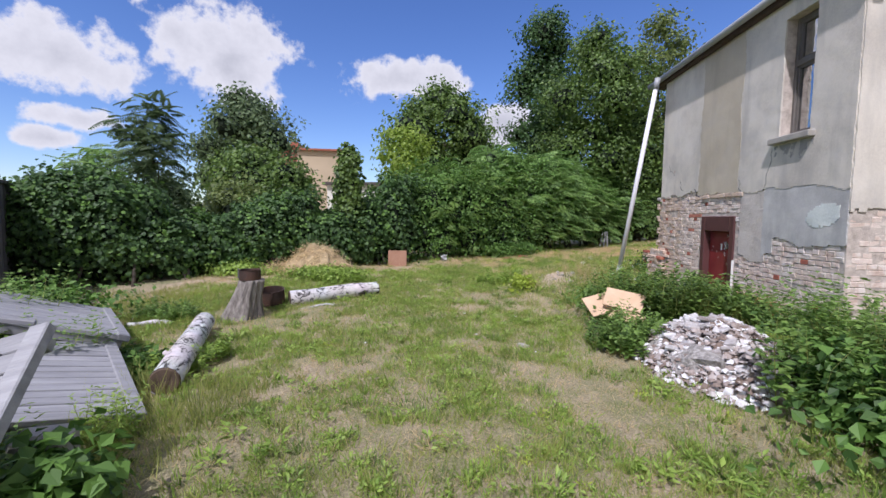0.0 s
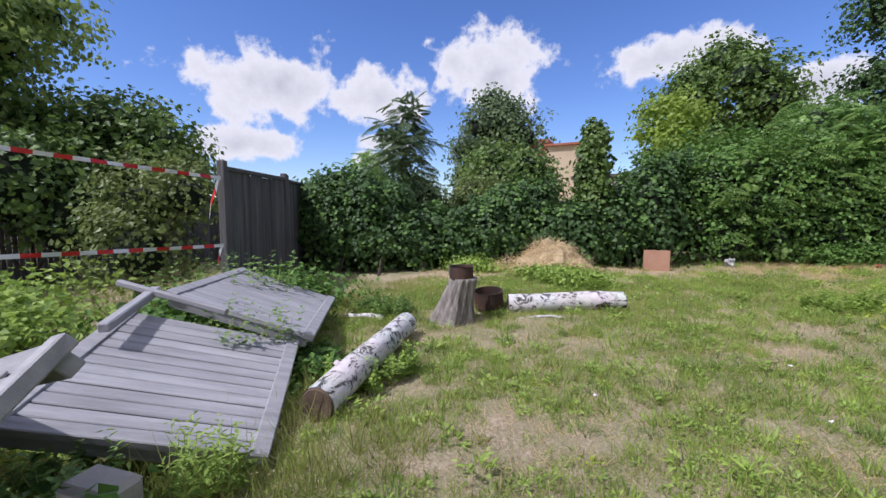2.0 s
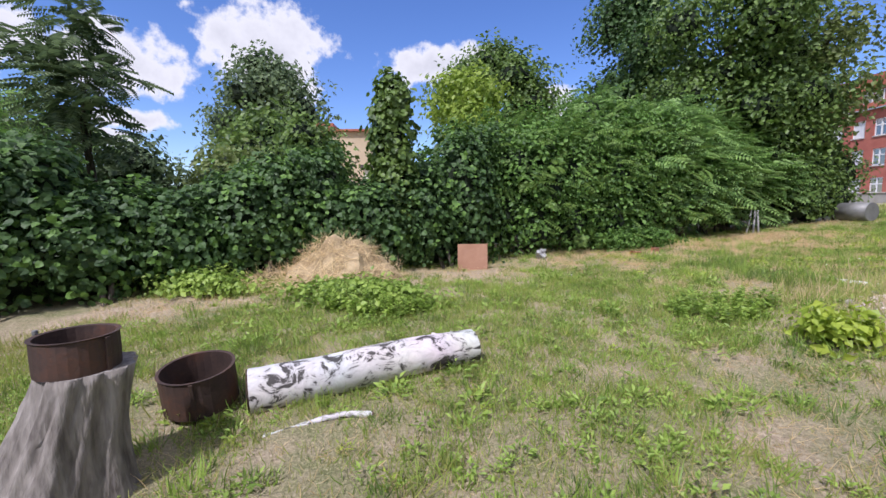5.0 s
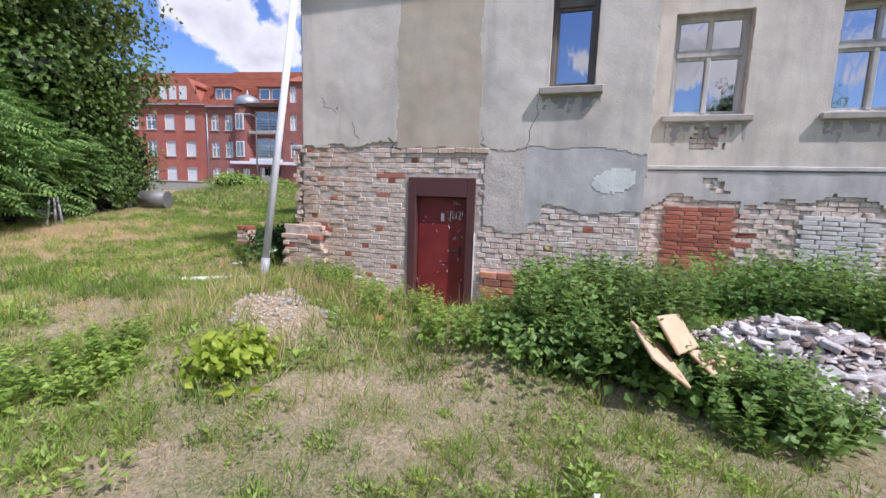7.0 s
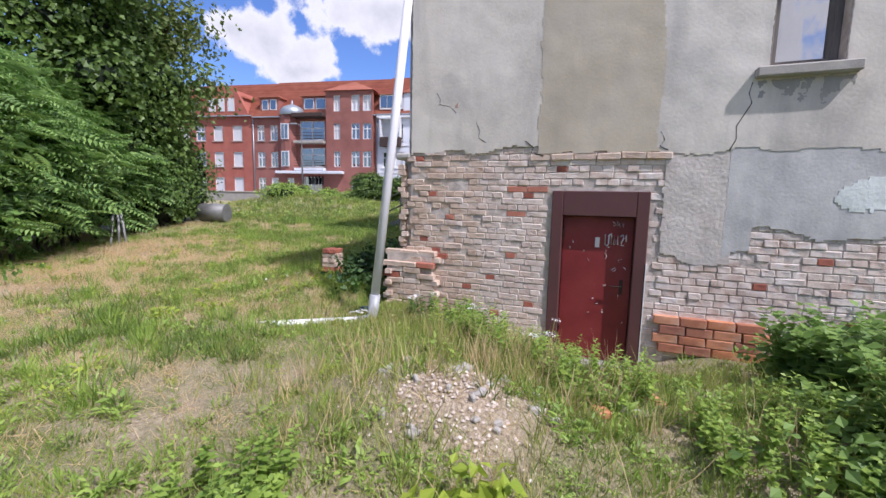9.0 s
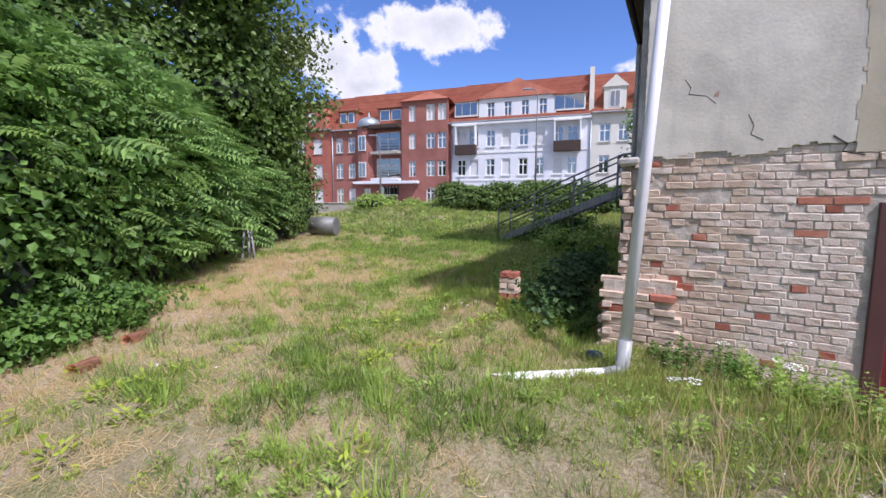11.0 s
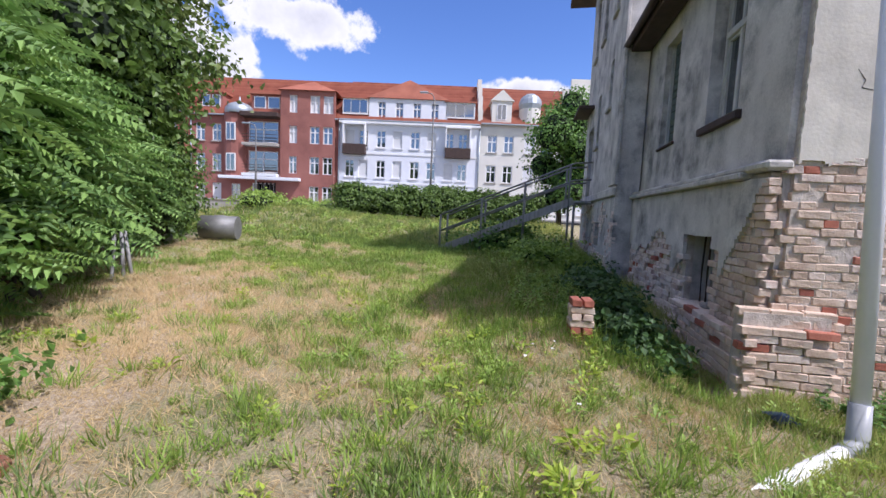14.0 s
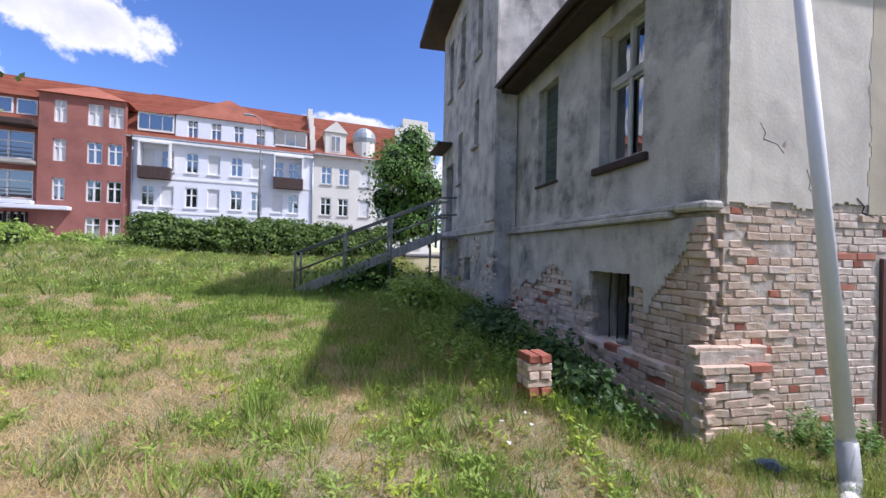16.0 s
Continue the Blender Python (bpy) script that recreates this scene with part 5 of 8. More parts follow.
def tree(x, y, height_, crown, count, size, material, label, trunk=0.18, lean=(0, 0), shape="leaf", inner=0.5, limbs=7, z=None, shell=(0.55, 1.1)):
    """A tree: tapered trunk, limbs into the crown's clumps, and leaves."""
    g = hz(x, y) if z is None else z
    root = thing("tree", pose(x, y, g), label, "tree")
    rng = np.random.default_rng(int(abs(x * 71 + y * 313)) + 5)
    rnd = random.Random(int(x * 7 + y))
    top = Vector((lean[0], lean[1], height_ * 0.8))
    part("trunk", tube([(0, 0, -0.2), top * 0.3 + Vector((0.1, 0.05, 0)), top * 0.65, top], [trunk * 1.25, trunk, trunk * 0.6, trunk * 0.2], 10), M_TRUNK, root)
    for i in range(limbs):
        b = crown[i % len(crown)]
        s = rnd.uniform(0.3, 0.75)
        p = top * s
        part("limb", tube([p, p.lerp(Vector(b[:3]), 0.55) + Vector((0, 0, 0.2)), Vector(b[:3]) + Vector((rnd.uniform(-0.3, 0.3), rnd.uniform(-0.3, 0.3), b[5] * 0.3))], [trunk * 0.45, trunk * 0.28, trunk * 0.08], 7), M_TRUNK, root)
    foliage("crown", crown, count, size, material, root, rng, shape, inner, shell=shell, rough=0.3, low=-0.95)
    return root


def clumps(n, cx, cy, z0, z1, spread, r0, r1, seed):
    """Clumps of a crown between two heights."""
    rnd = random.Random(seed)
    out = []
    for i in range(n):
        s = (i + 0.5) / n
        a, d = rnd.uniform(0, 6.283), spread * math.sqrt(rnd.random()) * math.sin(math.pi * (0.2 + 0.75 * s))
        r = rnd.uniform(r0, r1) * (0.75 + 0.5 * math.sin(math.pi * (0.15 + 0.8 * s)))
        out.append((cx + d * math.cos(a), cy + d * math.sin(a), z0 + (z1 - z0) * s, r, r, r * rnd.uniform(0.65, 0.9)))
    return out


# vine-covered hedge along the boundary: foot of its front, height
HEDGE = [(-7.4, 2.7, 2.48), (-6.6, 3.0, 2.45), (-5.9, 3.6, 2.15), (-5.2, 4.4, 1.52), (-4.5, 5.3, 1.50), (-3.8, 6.0, 1.95), (-3.3, 6.35, 2.15), (-2.6, 6.7, 1.55), (-1.9, 7.1, 1.75), (-1.1, 7.8, 2.10), (-0.3, 8.5, 2.90)]
for i, (x, y, h) in enumerate(HEDGE):
    nxt = HEDGE[min(i + 1, len(HEDGE) - 1)]
    prv = HEDGE[max(i - 1, 0)]
    d = Vector((nxt[0] - prv[0], nxt[1] - prv[1])).normalized()
    bx, by = -d.y * 0.75, d.x * 0.75
    bl = [(bx, by, h * 0.32, 0.72, 0.72, h * 0.42), (bx * 1.3 + d.x * 0.3, by * 1.3 + d.y * 0.3, h * 0.66, 0.68, 0.68, h * 0.36), (bx * 0.8 - d.x * 0.3, by * 0.8 - d.y * 0.3, h * 0.5, 0.62, 0.62, h * 0.40), (bx * 2.2, by * 2.2, h * 0.5, 0.8, 0.8, h * 0.45)]
    shrub(x, y, bl, 6500, 0.10, L_IVY, "wall of dark green climbing vine leaves over a boundary fence", "lobed", 2, "hedge", "vine-covered boundary hedge", extra=(1500, 0.095, L_VINE, "lobed"), loose=(0.74, 1.14))

# taller leafy shrubs
TALL = [(0.5, 9.5, 3.2, L_VINE), (1.4, 10.4, 3.6, L_VINE), (2.6, 11.2, 3.5, L_VINE), (3.7, 12.0, 3.7, L_VINE), (4.6, 12.7, 4.0, L_VINE)]
for i, (x, y, h, m) in enumerate(TALL):
    bl = [(-0.55, 0.6, h * 0.28, 0.95, 0.95, h * 0.36), (-0.3, 0.9, h * 0.62, 1.0, 0.95, h * 0.34), (0.4, 0.9, h * 0.48, 0.9, 0.9, h * 0.4), (-1.2, 1.3, h * 0.7, 0.9, 0.9, h * 0.3), (0.2, 0.35, h * 0.2, 0.7, 0.6, h * 0.24)]
    shrub(x, y, bl, 7500, 0.115, m, "tall dense leafy shrub with climbing vines", "leaf", 3, "shrub", "tall boundary shrubs", inner=0.6, extra=(150, 0.55, L_NETTLE, "frond"), loose=(0.58, 1.18))
SUMAC = [(5.3, 13.3, 4.0), (6.2, 14.0, 4.2), (7.2, 14.9, 4.0), (8.3, 15.7, 3.7), (9.5, 16.4, 3.4), (3.2, 12.4, 4.4)]
for i, (x, y, h) in enumerate(SUMAC):
    bl = [(-0.2, 0.5, h * 0.30, 0.95, 0.8, h * 0.34), (-0.3, 0.8, h * 0.62, 1.0, 0.9, h * 0.30), (0.5, 0.7, h * 0.45, 0.85, 0.8, h * 0.3), (-0.6, 1.0, h * 0.85, 0.7, 0.7, h * 0.2)]
    shrub(x, y, bl, 560, 0.75, L_SUMAC, "sumac shrub with long feather-shaped leaves", "frond", 4, "shrub", "sumac shrubs", inner=0.62, extra=(700, 0.10, L_VINE, "leaf"))
# low growth at the foot of the boundary
for i, (x, y, r) in enumerate([(10.3, 16.4, 1.0), (11.2, 17.0, 1.0), (12.4, 17.8, 1.1)]):
    shrub(x, y, [(0, 0.4, 0.9, r, r, 1.1), (0.5, 0.9, 1.9, r, r, 1.0)], 3000, 0.13, L_TREE, "leafy shrub at the end of the boundary", "leaf", 2, "shrub", "far boundary shrubs")

# ivy column and lime-green shoot behind the hedge
shrub(-2.15, 7.7, [(0, 0, 1.2, 0.45, 0.45, 1.2), (0, 0, 2.4, 0.42, 0.42, 0.8), (0.05, 0, 3.2, 0.36, 0.36, 0.5)], 3800, 0.11, L_TREE, "narrow column of ivy climbing a dead trunk", "lobed", 1)
tree(-1.45, 13.5, 5.4, clumps(12, 0, 0, 2.6, 5.3, 1.4, 0.4, 0.75, 4), 4500, 0.16, L_LIME, "slender young lime-green tree behind the hedge", 0.07, inner=0.0)
tree(-0.6, 31.0, 12.6, clumps(20, 0, 0, 4.5, 11.8, 3.6, 1.5, 2.2, 8), 16000, 0.32, L_TREE, "broad round-crowned tree far behind the hedge", 0.3, z=0.5, inner=0.55)
tree(-13.5, 21.5, 9.9, clumps(18, 0, 0, 3.0, 9.0, 2.5, 1.0, 1.6, 11), 10000, 0.26, L_FAR, "soft grey-green tree far behind the hedge", 0.25, z=0.3, inner=0.5)
tree(-9.5, 16.0, 5.4, clumps(12, 0, 0, 1.8, 4.4, 2.2, 0.9, 1.3, 13), 8000, 0.22, L_TREE, "leafy tree behind the vine hedge", 0.2, z=0.3, inner=0.55)
tree(-7.4, 6.3, 5.0, clumps(11, 0, 0, 2.4, 4.7, 0.75, 0.3, 0.5, 15), 330, 0.55, L_FAR, "thin ailanthus tree rising above the hedge", 0.05, shape="frond", inner=0.0)
tree(-9.0, 6.5, 3.8, clumps(6, 0, 0, 2.0, 3.5, 0.8, 0.4, 0.6, 16), 160, 0.5, L_SUMAC, "small ailanthus behind the board fence", 0.05, shape="frond", inner=0.0)
for x, y, top, m in ((-8.6, 8.8, 2.9, L_FAR), (-7.0, 9.8, 2.7, L_OLIVE), (-5.6, 10.6, 3.6, L_TREE), (-10.4, 7.6, 3.2, L_FAR)):
    tree(x, y, top + 0.3, clumps(10, 0, 0, 0.9, top - 0.3, 1.1, 0.6, 0.9, int(top * 10)), 5200, 0.15, m, "leafy young tree close behind the vine hedge", 0.08, inner=0.5)
tree(-13.6, 1.2, 5.0, clumps(14, 0, 0, 1.7, 4.6, 1.8, 0.8, 1.2, 37), 12000, 0.17, L_TREE, "bushy tree hanging over the dark board fence", 0.2, inner=0.5)
# big trees behind the boundary
tree(6.2, 22.0, 14.5, clumps(24, 0.3, 0, 3.0, 13.8, 2.1, 0.8, 1.4, 21), 22000, 0.20, L_IVY, "tall ivy-clad tree behind the boundary shrubs", 0.35, inner=0.4)
tree(8.4, 17.6, 11.5, clumps(26, 0, 0, 2.5, 10.8, 2.3, 0.8, 1.4, 23), 24000, 0.17, L_TREE, "dark broad tree wrapped in ivy", 0.3, inner=0.42)
tree(3.4, 17.0, 5.2, clumps(12, 0, 0, 1.5, 4.6, 1.8, 0.9, 1.2, 25), 11000, 0.19, L_TREE, "leafy tree behind the tall shrubs", 0.22, inner=0.6)
tree(11.9, 18.6, 12.5, clumps(26, 0, 0, 3.5, 12.0, 2.0, 0.7, 1.2, 27), 8500, 0.20, L_OLIVE, "airy olive-green tree with thin branches", 0.2, inner=0.0, limbs=16, shell=(0.3, 1.15))
tree(10.6, 18.0, 7.0, clumps(14, 0, 0, 1.8, 6.4, 1.7, 0.8, 1.2, 29), 13000, 0.17, L_TREE, "bushy tree at the end of the boundary", 0.2, inner=0.58)
# trees over the dark fence
tree(-15.6, -2.2, 9.2, clumps(20, 0, 0, 1.8, 8.6, 2.6, 1.0, 1.6, 31), 30000, 0.19, L_TREE_SUNLIT, "broad tree leaning over the dark board fence", 0.3, inner=0.42)
tree(-12.0, -8.5, 9.0, clumps(16, 0, 0, 2.5, 8.4, 3.0, 1.2, 1.8, 33), 10000, 0.24, L_VINE, "broad tree above the dark fence", 0.3, inner=0.6)
shrub(-11.6, -1.6, [(0, 0, 2.2, 1.4, 1.4, 1.2), (0.6, 0.6, 1.5, 0.9, 1.0, 1.0), (-0.3, -1.5, 2.4, 1.3, 1.3, 1.1)], 5500, 0.16, L_TREE, "overhanging shrub in front of the dark fence", "leaf", 3)
shrub(-7.0, -0.9, [(0, 0, 0.9, 0.9, 0.9, 0.9), (-0.6, 0.3, 1.7, 0.9, 0.9, 0.9), (0.2, 0.7, 1.9, 0.7, 0.7, 0.7)], 3600, 0.10, L_OLIVE, "olive-green shrub with reddish shoots beside the fence", "leaf", 5, inner=0.45)
# far side: street hedge and tree
for i in range(9):
    s = i / 8
    x, y = 26.6 + 2.2 * s, 19.0 - 11.0 * s
    g = hz(x, y)
    shrub(x, y, [(0, 0, 0.75, 1.1, 1.0, 0.9), (0.4, 0.5, 1.35 + 0.16 * math.sin(5.3 * i), 0.85, 0.8, 0.62), (0.1, -0.45, 1.25 + 0.18 * math.cos(3.1 * i), 0.75, 0.55, 0.6)], 4200, 0.15, L_TREE, "dense clipped hedge along the street wall", "leaf", 1, "hedge", "street hedge")
tree(30.3, 6.0, 8.6, clumps(20, 0, 0, 1.4, 8.0, 2.0, 1.0, 1.5, 41), 15000, 0.20, L_VINE, "round street tree in front of the cream house", 0.16, z=1.3, inner=0.6)
for i, (x, y) in enumerate([(21, 21.5), (23.5, 22.5), (26, 22.0), (28.5, 21.5)]):
    shrub(x, y, [(0, 0, 0.25, 1.2, 1.0, 0.45), (0.8, 0.3, 0.4, 0.8, 0.8, 0.5)], 1300, 0.14, L_WEED, "low weeds on the street bank", "leaf", 1, "weeds", "bank weeds")

# ---- weeds, hay heap, debris ----
def weedbed(x, y, rx, ry, h, count, size, label, material=None, shape="leaf", inner=0.6):
    count, size = int(count * 1.15), size * 0.95
    shrub(x, y, [(0, 0, h * 0.35, rx, ry, h * 0.6), (rx * 0.4, -ry * 0.3, h * 0.5, rx * 0.5, ry * 0.5, h * 0.55), (-rx * 0.4, ry * 0.35, h * 0.4, rx * 0.5, ry * 0.5, h * 0.6)], count, size, material or L_VINE, label, shape, 2, "weeds", "weed beds", inner and 0.42, None, (0.45, 1.25))


weedbed(5.15, 1.05, 0.8, 0.7, 0.20, 6500, 0.075, "bramble and nettle thicket beside the cellar door", L_NETTLE, inner=0.0)
weedbed(4.1, 1.4, 0.6, 0.6, 0.20, 3600, 0.07, "nettle clump in front of the debris", L_NETTLE, inner=0.0)
weedbed(6.0, 0.55, 0.8, 0.8, 0.28, 4600, 0.075, "bramble thicket under the bricked opening", L_NETTLE, inner=0.0)
weedbed(6.5, -1.4, 1.2, 1.2, 0.54, 6500, 0.085, "bramble thicket along the house wall")
weedbed(5.15, -1.95, 0.75, 0.75, 0.50, 4600, 0.10, "large-leaved weeds in front of the rubble")
weedbed(3.9, 0.3, 0.4, 0.5, 0.25, 1800, 0.085, "dark weeds between the debris", L_NETTLE, inner=0.0)
weedbed(5.6, -3.2, 1.3, 1.2, 0.65, 5200, 0.10, "large-leaved weeds by the house")
weedbed(-1.9, 4.9, 0.9, 0.45, 0.22, 3000, 0.085, "low nettles on the hay heap", L_WEED, inner=0.4)
weedbed(-4.6, 0.3, 0.9, 1.0, 0.55, 2800, 0.10, "brambles at the foot of the board fence")
weedbed(-3.9, -1.5, 0.7, 0.7, 0.55, 2400, 0.10, "brambles behind the fallen panels")
weedbed(-5.2, -3.4, 1.6, 1.6, 0.75, 5200, 0.11, "broad patch of brambles beside the fallen panels", L_WEED)
weedbed(-3.4, -4.6, 0.8, 0.8, 0.5, 2400, 0.12, "brambles under the barrier tape", L_WEED)
weedbed(-0.55, -3.2, 0.35, 0.3, 0.42, 620, 0.11, "large-leaved bramble under the propped panel", L_VINE, inner=0.0)
weedbed(-2.0, -1.0, 0.45, 0.35, 0.22, 500, 0.10, "bindweed creeping over the panels", L_VINE, inner=0.0)
weedbed(7.6, 6.75, 1.0, 0.35, 0.40, 2600, 0.09, "shaded nettles along the brick plinth", L_IVY, inner=0.4)
weedbed(9.6, 6.8, 1.3, 0.4, 0.45, 2600, 0.09, "shaded weeds along the plinth", L_IVY, inner=0.4)
weedbed(12.2, 7.6, 1.3, 0.8, 0.6, 2600, 0.10, "tall weeds near the outside stair", L_WEED, inner=0.4)
weedbed(15.2, 8.6, 1.2, 1.2, 0.8, 2800, 0.11, "weeds under the outside stair", L_VINE)
weedbed(2.85, 3.6, 0.26, 0.24, 0.26, 420, 0.085, "low lime-green seedling clump in the lawn", L_YELLOW, inner=0.0)
weedbed(2.3, 10.9, 1.0, 0.45, 0.45, 2600, 0.085, "weeds at the foot of the shrubs", L_VINE)
weedbed(-4.2, 5.0, 0.8, 0.4, 0.3, 1500, 0.085, "nettles at the foot of the vine hedge", L_WEED, inner=0.4)
weedbed(3.5, 11.35, 0.9, 0.45, 0.5, 2600, 0.085, "weeds in front of the sumac", L_VINE)


def stalks(x, y, rx, ry, n, h, size, label, material, narrow=0.5):
    """Upright weeds: bent stems with pairs of leaves up to the tip."""
    rng = np.random.default_rng(int(abs(x * 57 + y * 91) * 10) + 1)
    g = hz(x, y)
    root = thing("weeds", pose(x, y, g), label, "weeds", "upright weeds")
    a, d = rng.uniform(0, 6.283, n), np.sqrt(rng.random(n))
    px, py = rx * d * np.cos(a), ry * d * np.sin(a)
    foot = np.stack([px, py, height(x + px, y + py) - g - 0.02], 1)
    hh = h * rng.uniform(0.55, 1.15, n)
    lean = rng.normal(0, 0.16, (n, 2)) + 0.10 * np.stack([np.cos(a) * d, np.sin(a) * d], 1)
    steps = 12
    up = np.stack([lean[:, 0], lean[:, 1], np.ones(n)], 1)
    v, f = scatter(BLADE_V, BLADE_F, foot, rng.normal(size=(n, 3)) * [1, 1, 0.1], up, hh, np.full(n, 0.010))
    tagged(mesh_np("stem", v, f, L_GRASS, root), kind="stuff")
    sft = np.tile(np.repeat(np.linspace(0.2, 1.0, steps), 2), n)
    k = n * steps * 2
    at = np.repeat(foot, steps * 2, 0) + np.repeat(up * hh[:, None], steps * 2, 0) * sft[:, None] * 0.97
    turn = np.tile(np.repeat(np.arange(steps) * 1.9, 2), n) + np.tile([0, math.pi], n * steps) + np.repeat(rng.uniform(0, 6, n), steps * 2) + rng.normal(0, 0.3, k)
    tip = np.stack([np.cos(turn), np.sin(turn), rng.uniform(-0.5, 0.5, k)], 1)
    nrm = np.stack([-0.3 * np.cos(turn), -0.3 * np.sin(turn), np.ones(k)], 1) + rng.normal(0, 0.25, (k, 3))
    ln = size * rng.uniform(0.7, 1.25, k) * (1.15 - 0.65 * sft)
    v, f = scatter(LEAF_V, LEAF_F, at, nrm, tip, ln, ln * narrow * 1.6)
    tagged(mesh_np("leaves", v, f, material, root), kind="stuff")
    return root


stalks(5.0, -1.75, 0.75, 0.6, 120, 0.95, 0.12, "tall nettles beside the rubble heap", L_NETTLE)
stalks(5.6, -3.0, 0.9, 0.8, 110, 1.0, 0.13, "tall nettles along the house", L_NETTLE)
stalks(4.05, 1.15, 0.5, 0.55, 110, 0.66, 0.11, "nettles in front of the broken boards", L_NETTLE)
stalks(4.6, 0.75, 0.6, 0.4, 110, 0.70, 0.12, "nettles behind the broken boards", L_TREE)
stalks(3.55, 0.05, 0.35, 0.4, 50, 0.50, 0.09, "nettles at the foot of the rubble heap", L_NETTLE)
stalks(5.3, 1.2, 0.6, 0.6, 120, 0.66, 0.14, "brambles with broad leaves beside the cellar door", L_NETTLE, 0.7)
stalks(6.1, 0.4, 0.8, 0.7, 130, 0.75, 0.12, "brambles and nettles under the bricked opening", L_NETTLE)
stalks(6.6, -1.3, 1.1, 1.1, 170, 0.85, 0.13, "tall brambles along the house wall", L_NETTLE)
stalks(4.7, 3.2, 0.5, 0.5, 46, 0.34, 0.07, "weeds on the slope of the earth mound", L_WEED)
stalks(2.4, 4.6, 0.5, 0.45, 60, 0.26, 0.08, "leafy green weeds in the lawn", L_WEED)
stalks(4.1, 2.2, 0.4, 0.4, 36, 0.34, 0.07, "low weeds on the path to the cellar door", L_WEED)
stalks(5.3, 4.1, 0.5, 0.7, 70, 0.36, 0.07, "weeds on top of the earth mound", L_WEED)
stalks(-0.95, -2.45, 0.20, 0.20, 22, 0.50, 0.09, "goldenrod stems at the panel's corner", L_WEED, 0.22)
stalks(-1.45, -0.75, 0.30, 0.5, 40, 0.30, 0.08, "weeds between the birch log and the panels", L_WEED)
stalks(-4.6, -0.6, 0.9, 0.8, 110, 0.60, 0.11, "brambles at the foot of the fence post", L_NETTLE)
stalks(-2.45, -1.5, 0.5, 0.35, 40, 0.72, 0.09, "bindweed climbing through the gap between the panels", L_NETTLE)
stalks(-4.0, -0.9, 0.6, 0.8, 110, 0.95, 0.11, "tall brambles behind the fallen panels", L_NETTLE)
stalks(-3.2, 1.1, 0.5, 0.4, 60, 0.30, 0.08, "low weeds by the stump", L_NETTLE)
stalks(-1.35, -2.95, 0.45, 0.25, 50, 0.36, 0.09, "weeds under the edge of the fallen panel", L_NETTLE)
stalks(3.7, -0.15, 0.3, 0.35, 40, 0.36, 0.09, "nettles growing out of the rubble", L_NETTLE)
stalks(-3.3, -1.6, 0.35, 0.35, 26, 0.55, 0.09, "bindweed growing between the panels", L_NETTLE)
stalks(-1.6, 4.55, 0.8, 0.4, 90, 0.30, 0.08, "nettles in front of the hay heap", L_WEED)
stalks(9.0, 7.5, 1.5, 0.7, 130, 0.42, 0.08, "tall weeds along the villa", L_WEED)
stalks(10.8, 8.4, 1.3, 0.8, 110, 0.50, 0.08, "tall seeding weeds beside the villa", L_GRASS, 0.25)
stalks(7.3, 6.45, 0.9, 0.25, 60, 0.32, 0.08, "weeds at the foot of the brick plinth", L_VINE)
stalks(6.2, 5.0, 0.3, 0.5, 40, 0.28, 0.07, "weeds at the foot of the brick wall", L_VINE)
stalks(3.2, 11.0, 0.9, 0.35, 90, 0.34, 0.08, "leafy weeds along the straw path", L_VINE)

heap = thing("hay_heap", pose(-2.45, 5.75, hz(-2.45, 5.75) - 0.16), "heap of dry mown hay in front of the vine hedge", "hay heap")
bm = bmesh.new()
bmesh.ops.create_icosphere(bm, subdivisions=4, radius=1.0)
for v in bm.verts:
    k = 1 + 0.16 * noise.noise(v.co * 2.2) + 0.07 * noise.noise(v.co * 6)
    w_ = 1.35 - 0.62 * max(0.0, v.co.z)
    v.co = Vector((v.co.x * 0.72 * k * w_, v.co.y * 0.62 * k * w_, v.co.z * 0.74 * k))
part("mound", bm, M_HAY, heap)
cnt = 5200
pos, out = blob_points([(0, 0, 0, 0.70, 0.64, 0.72), (0, 0, 0, 0.98, 0.86, 0.40), (-0.7, -0.4, 0.0, 0.7, 0.45, 0.28)], cnt, RNG, (0.96, 1.06), 0.05)
v, f = scatter(BLADE_V, BLADE_F, pos, out + RNG.normal(size=out.shape) * 0.3, RNG.normal(size=out.shape) + np.array([0, 0, -0.6]), RNG.uniform(0.15, 0.4, cnt), RNG.uniform(0.004, 0.008, cnt))
mesh_np("straw", v, f, L_STRAW, heap)

board_ob = part("rusty_board", boxes((-0.29, 0.29, -0.012, 0.012, -0.03, 0.50), bevel=0.006), M_CARD)
board_ob.matrix_world = pose(-0.57, 7.68, hz(-0.57, 7.68), -10, 0, 6)
tagged(board_ob, "rust-brown panel leaning against the hedge", "board")

# debris by the house
def slab(name, w, d, t, m, material, label, category, group=""):
    ob = part(name, boxes((-w / 2, w / 2, -d / 2, d / 2, 0, t), bevel=min(0.008, t * 0.3)), material)
    ob.matrix_world = m
    return tagged(ob, label, category, group)


M_CHIP = mat("pale_chipboard", [(0.55, 0.37, 0.23), (0.70, 0.50, 0.34)], 5.0, 0.85, 0.15, 50)
M_DEBRIS = mat("plaster_debris", [(0.25, 0.21, 0.19), (0.48, 0.46, 0.45), (0.74, 0.74, 0.74)], 7.0, 0.9, 0.5, 50, per_object=0.5)
slab("chipboard_panel", 0.50, 0.28, 0.022, pose(3.80, 0.56, 0.52, 52, 8, -28), M_CHIP, "broken pale chipboard leaning on the debris", "board", "broken boards")
slab("chipboard_panel", 0.45, 0.34, 0.022, pose(3.56, 0.72, 0.43, 38, -14, 12), M_CHIP, "pale chipboard offcut on the debris", "board", "broken boards")
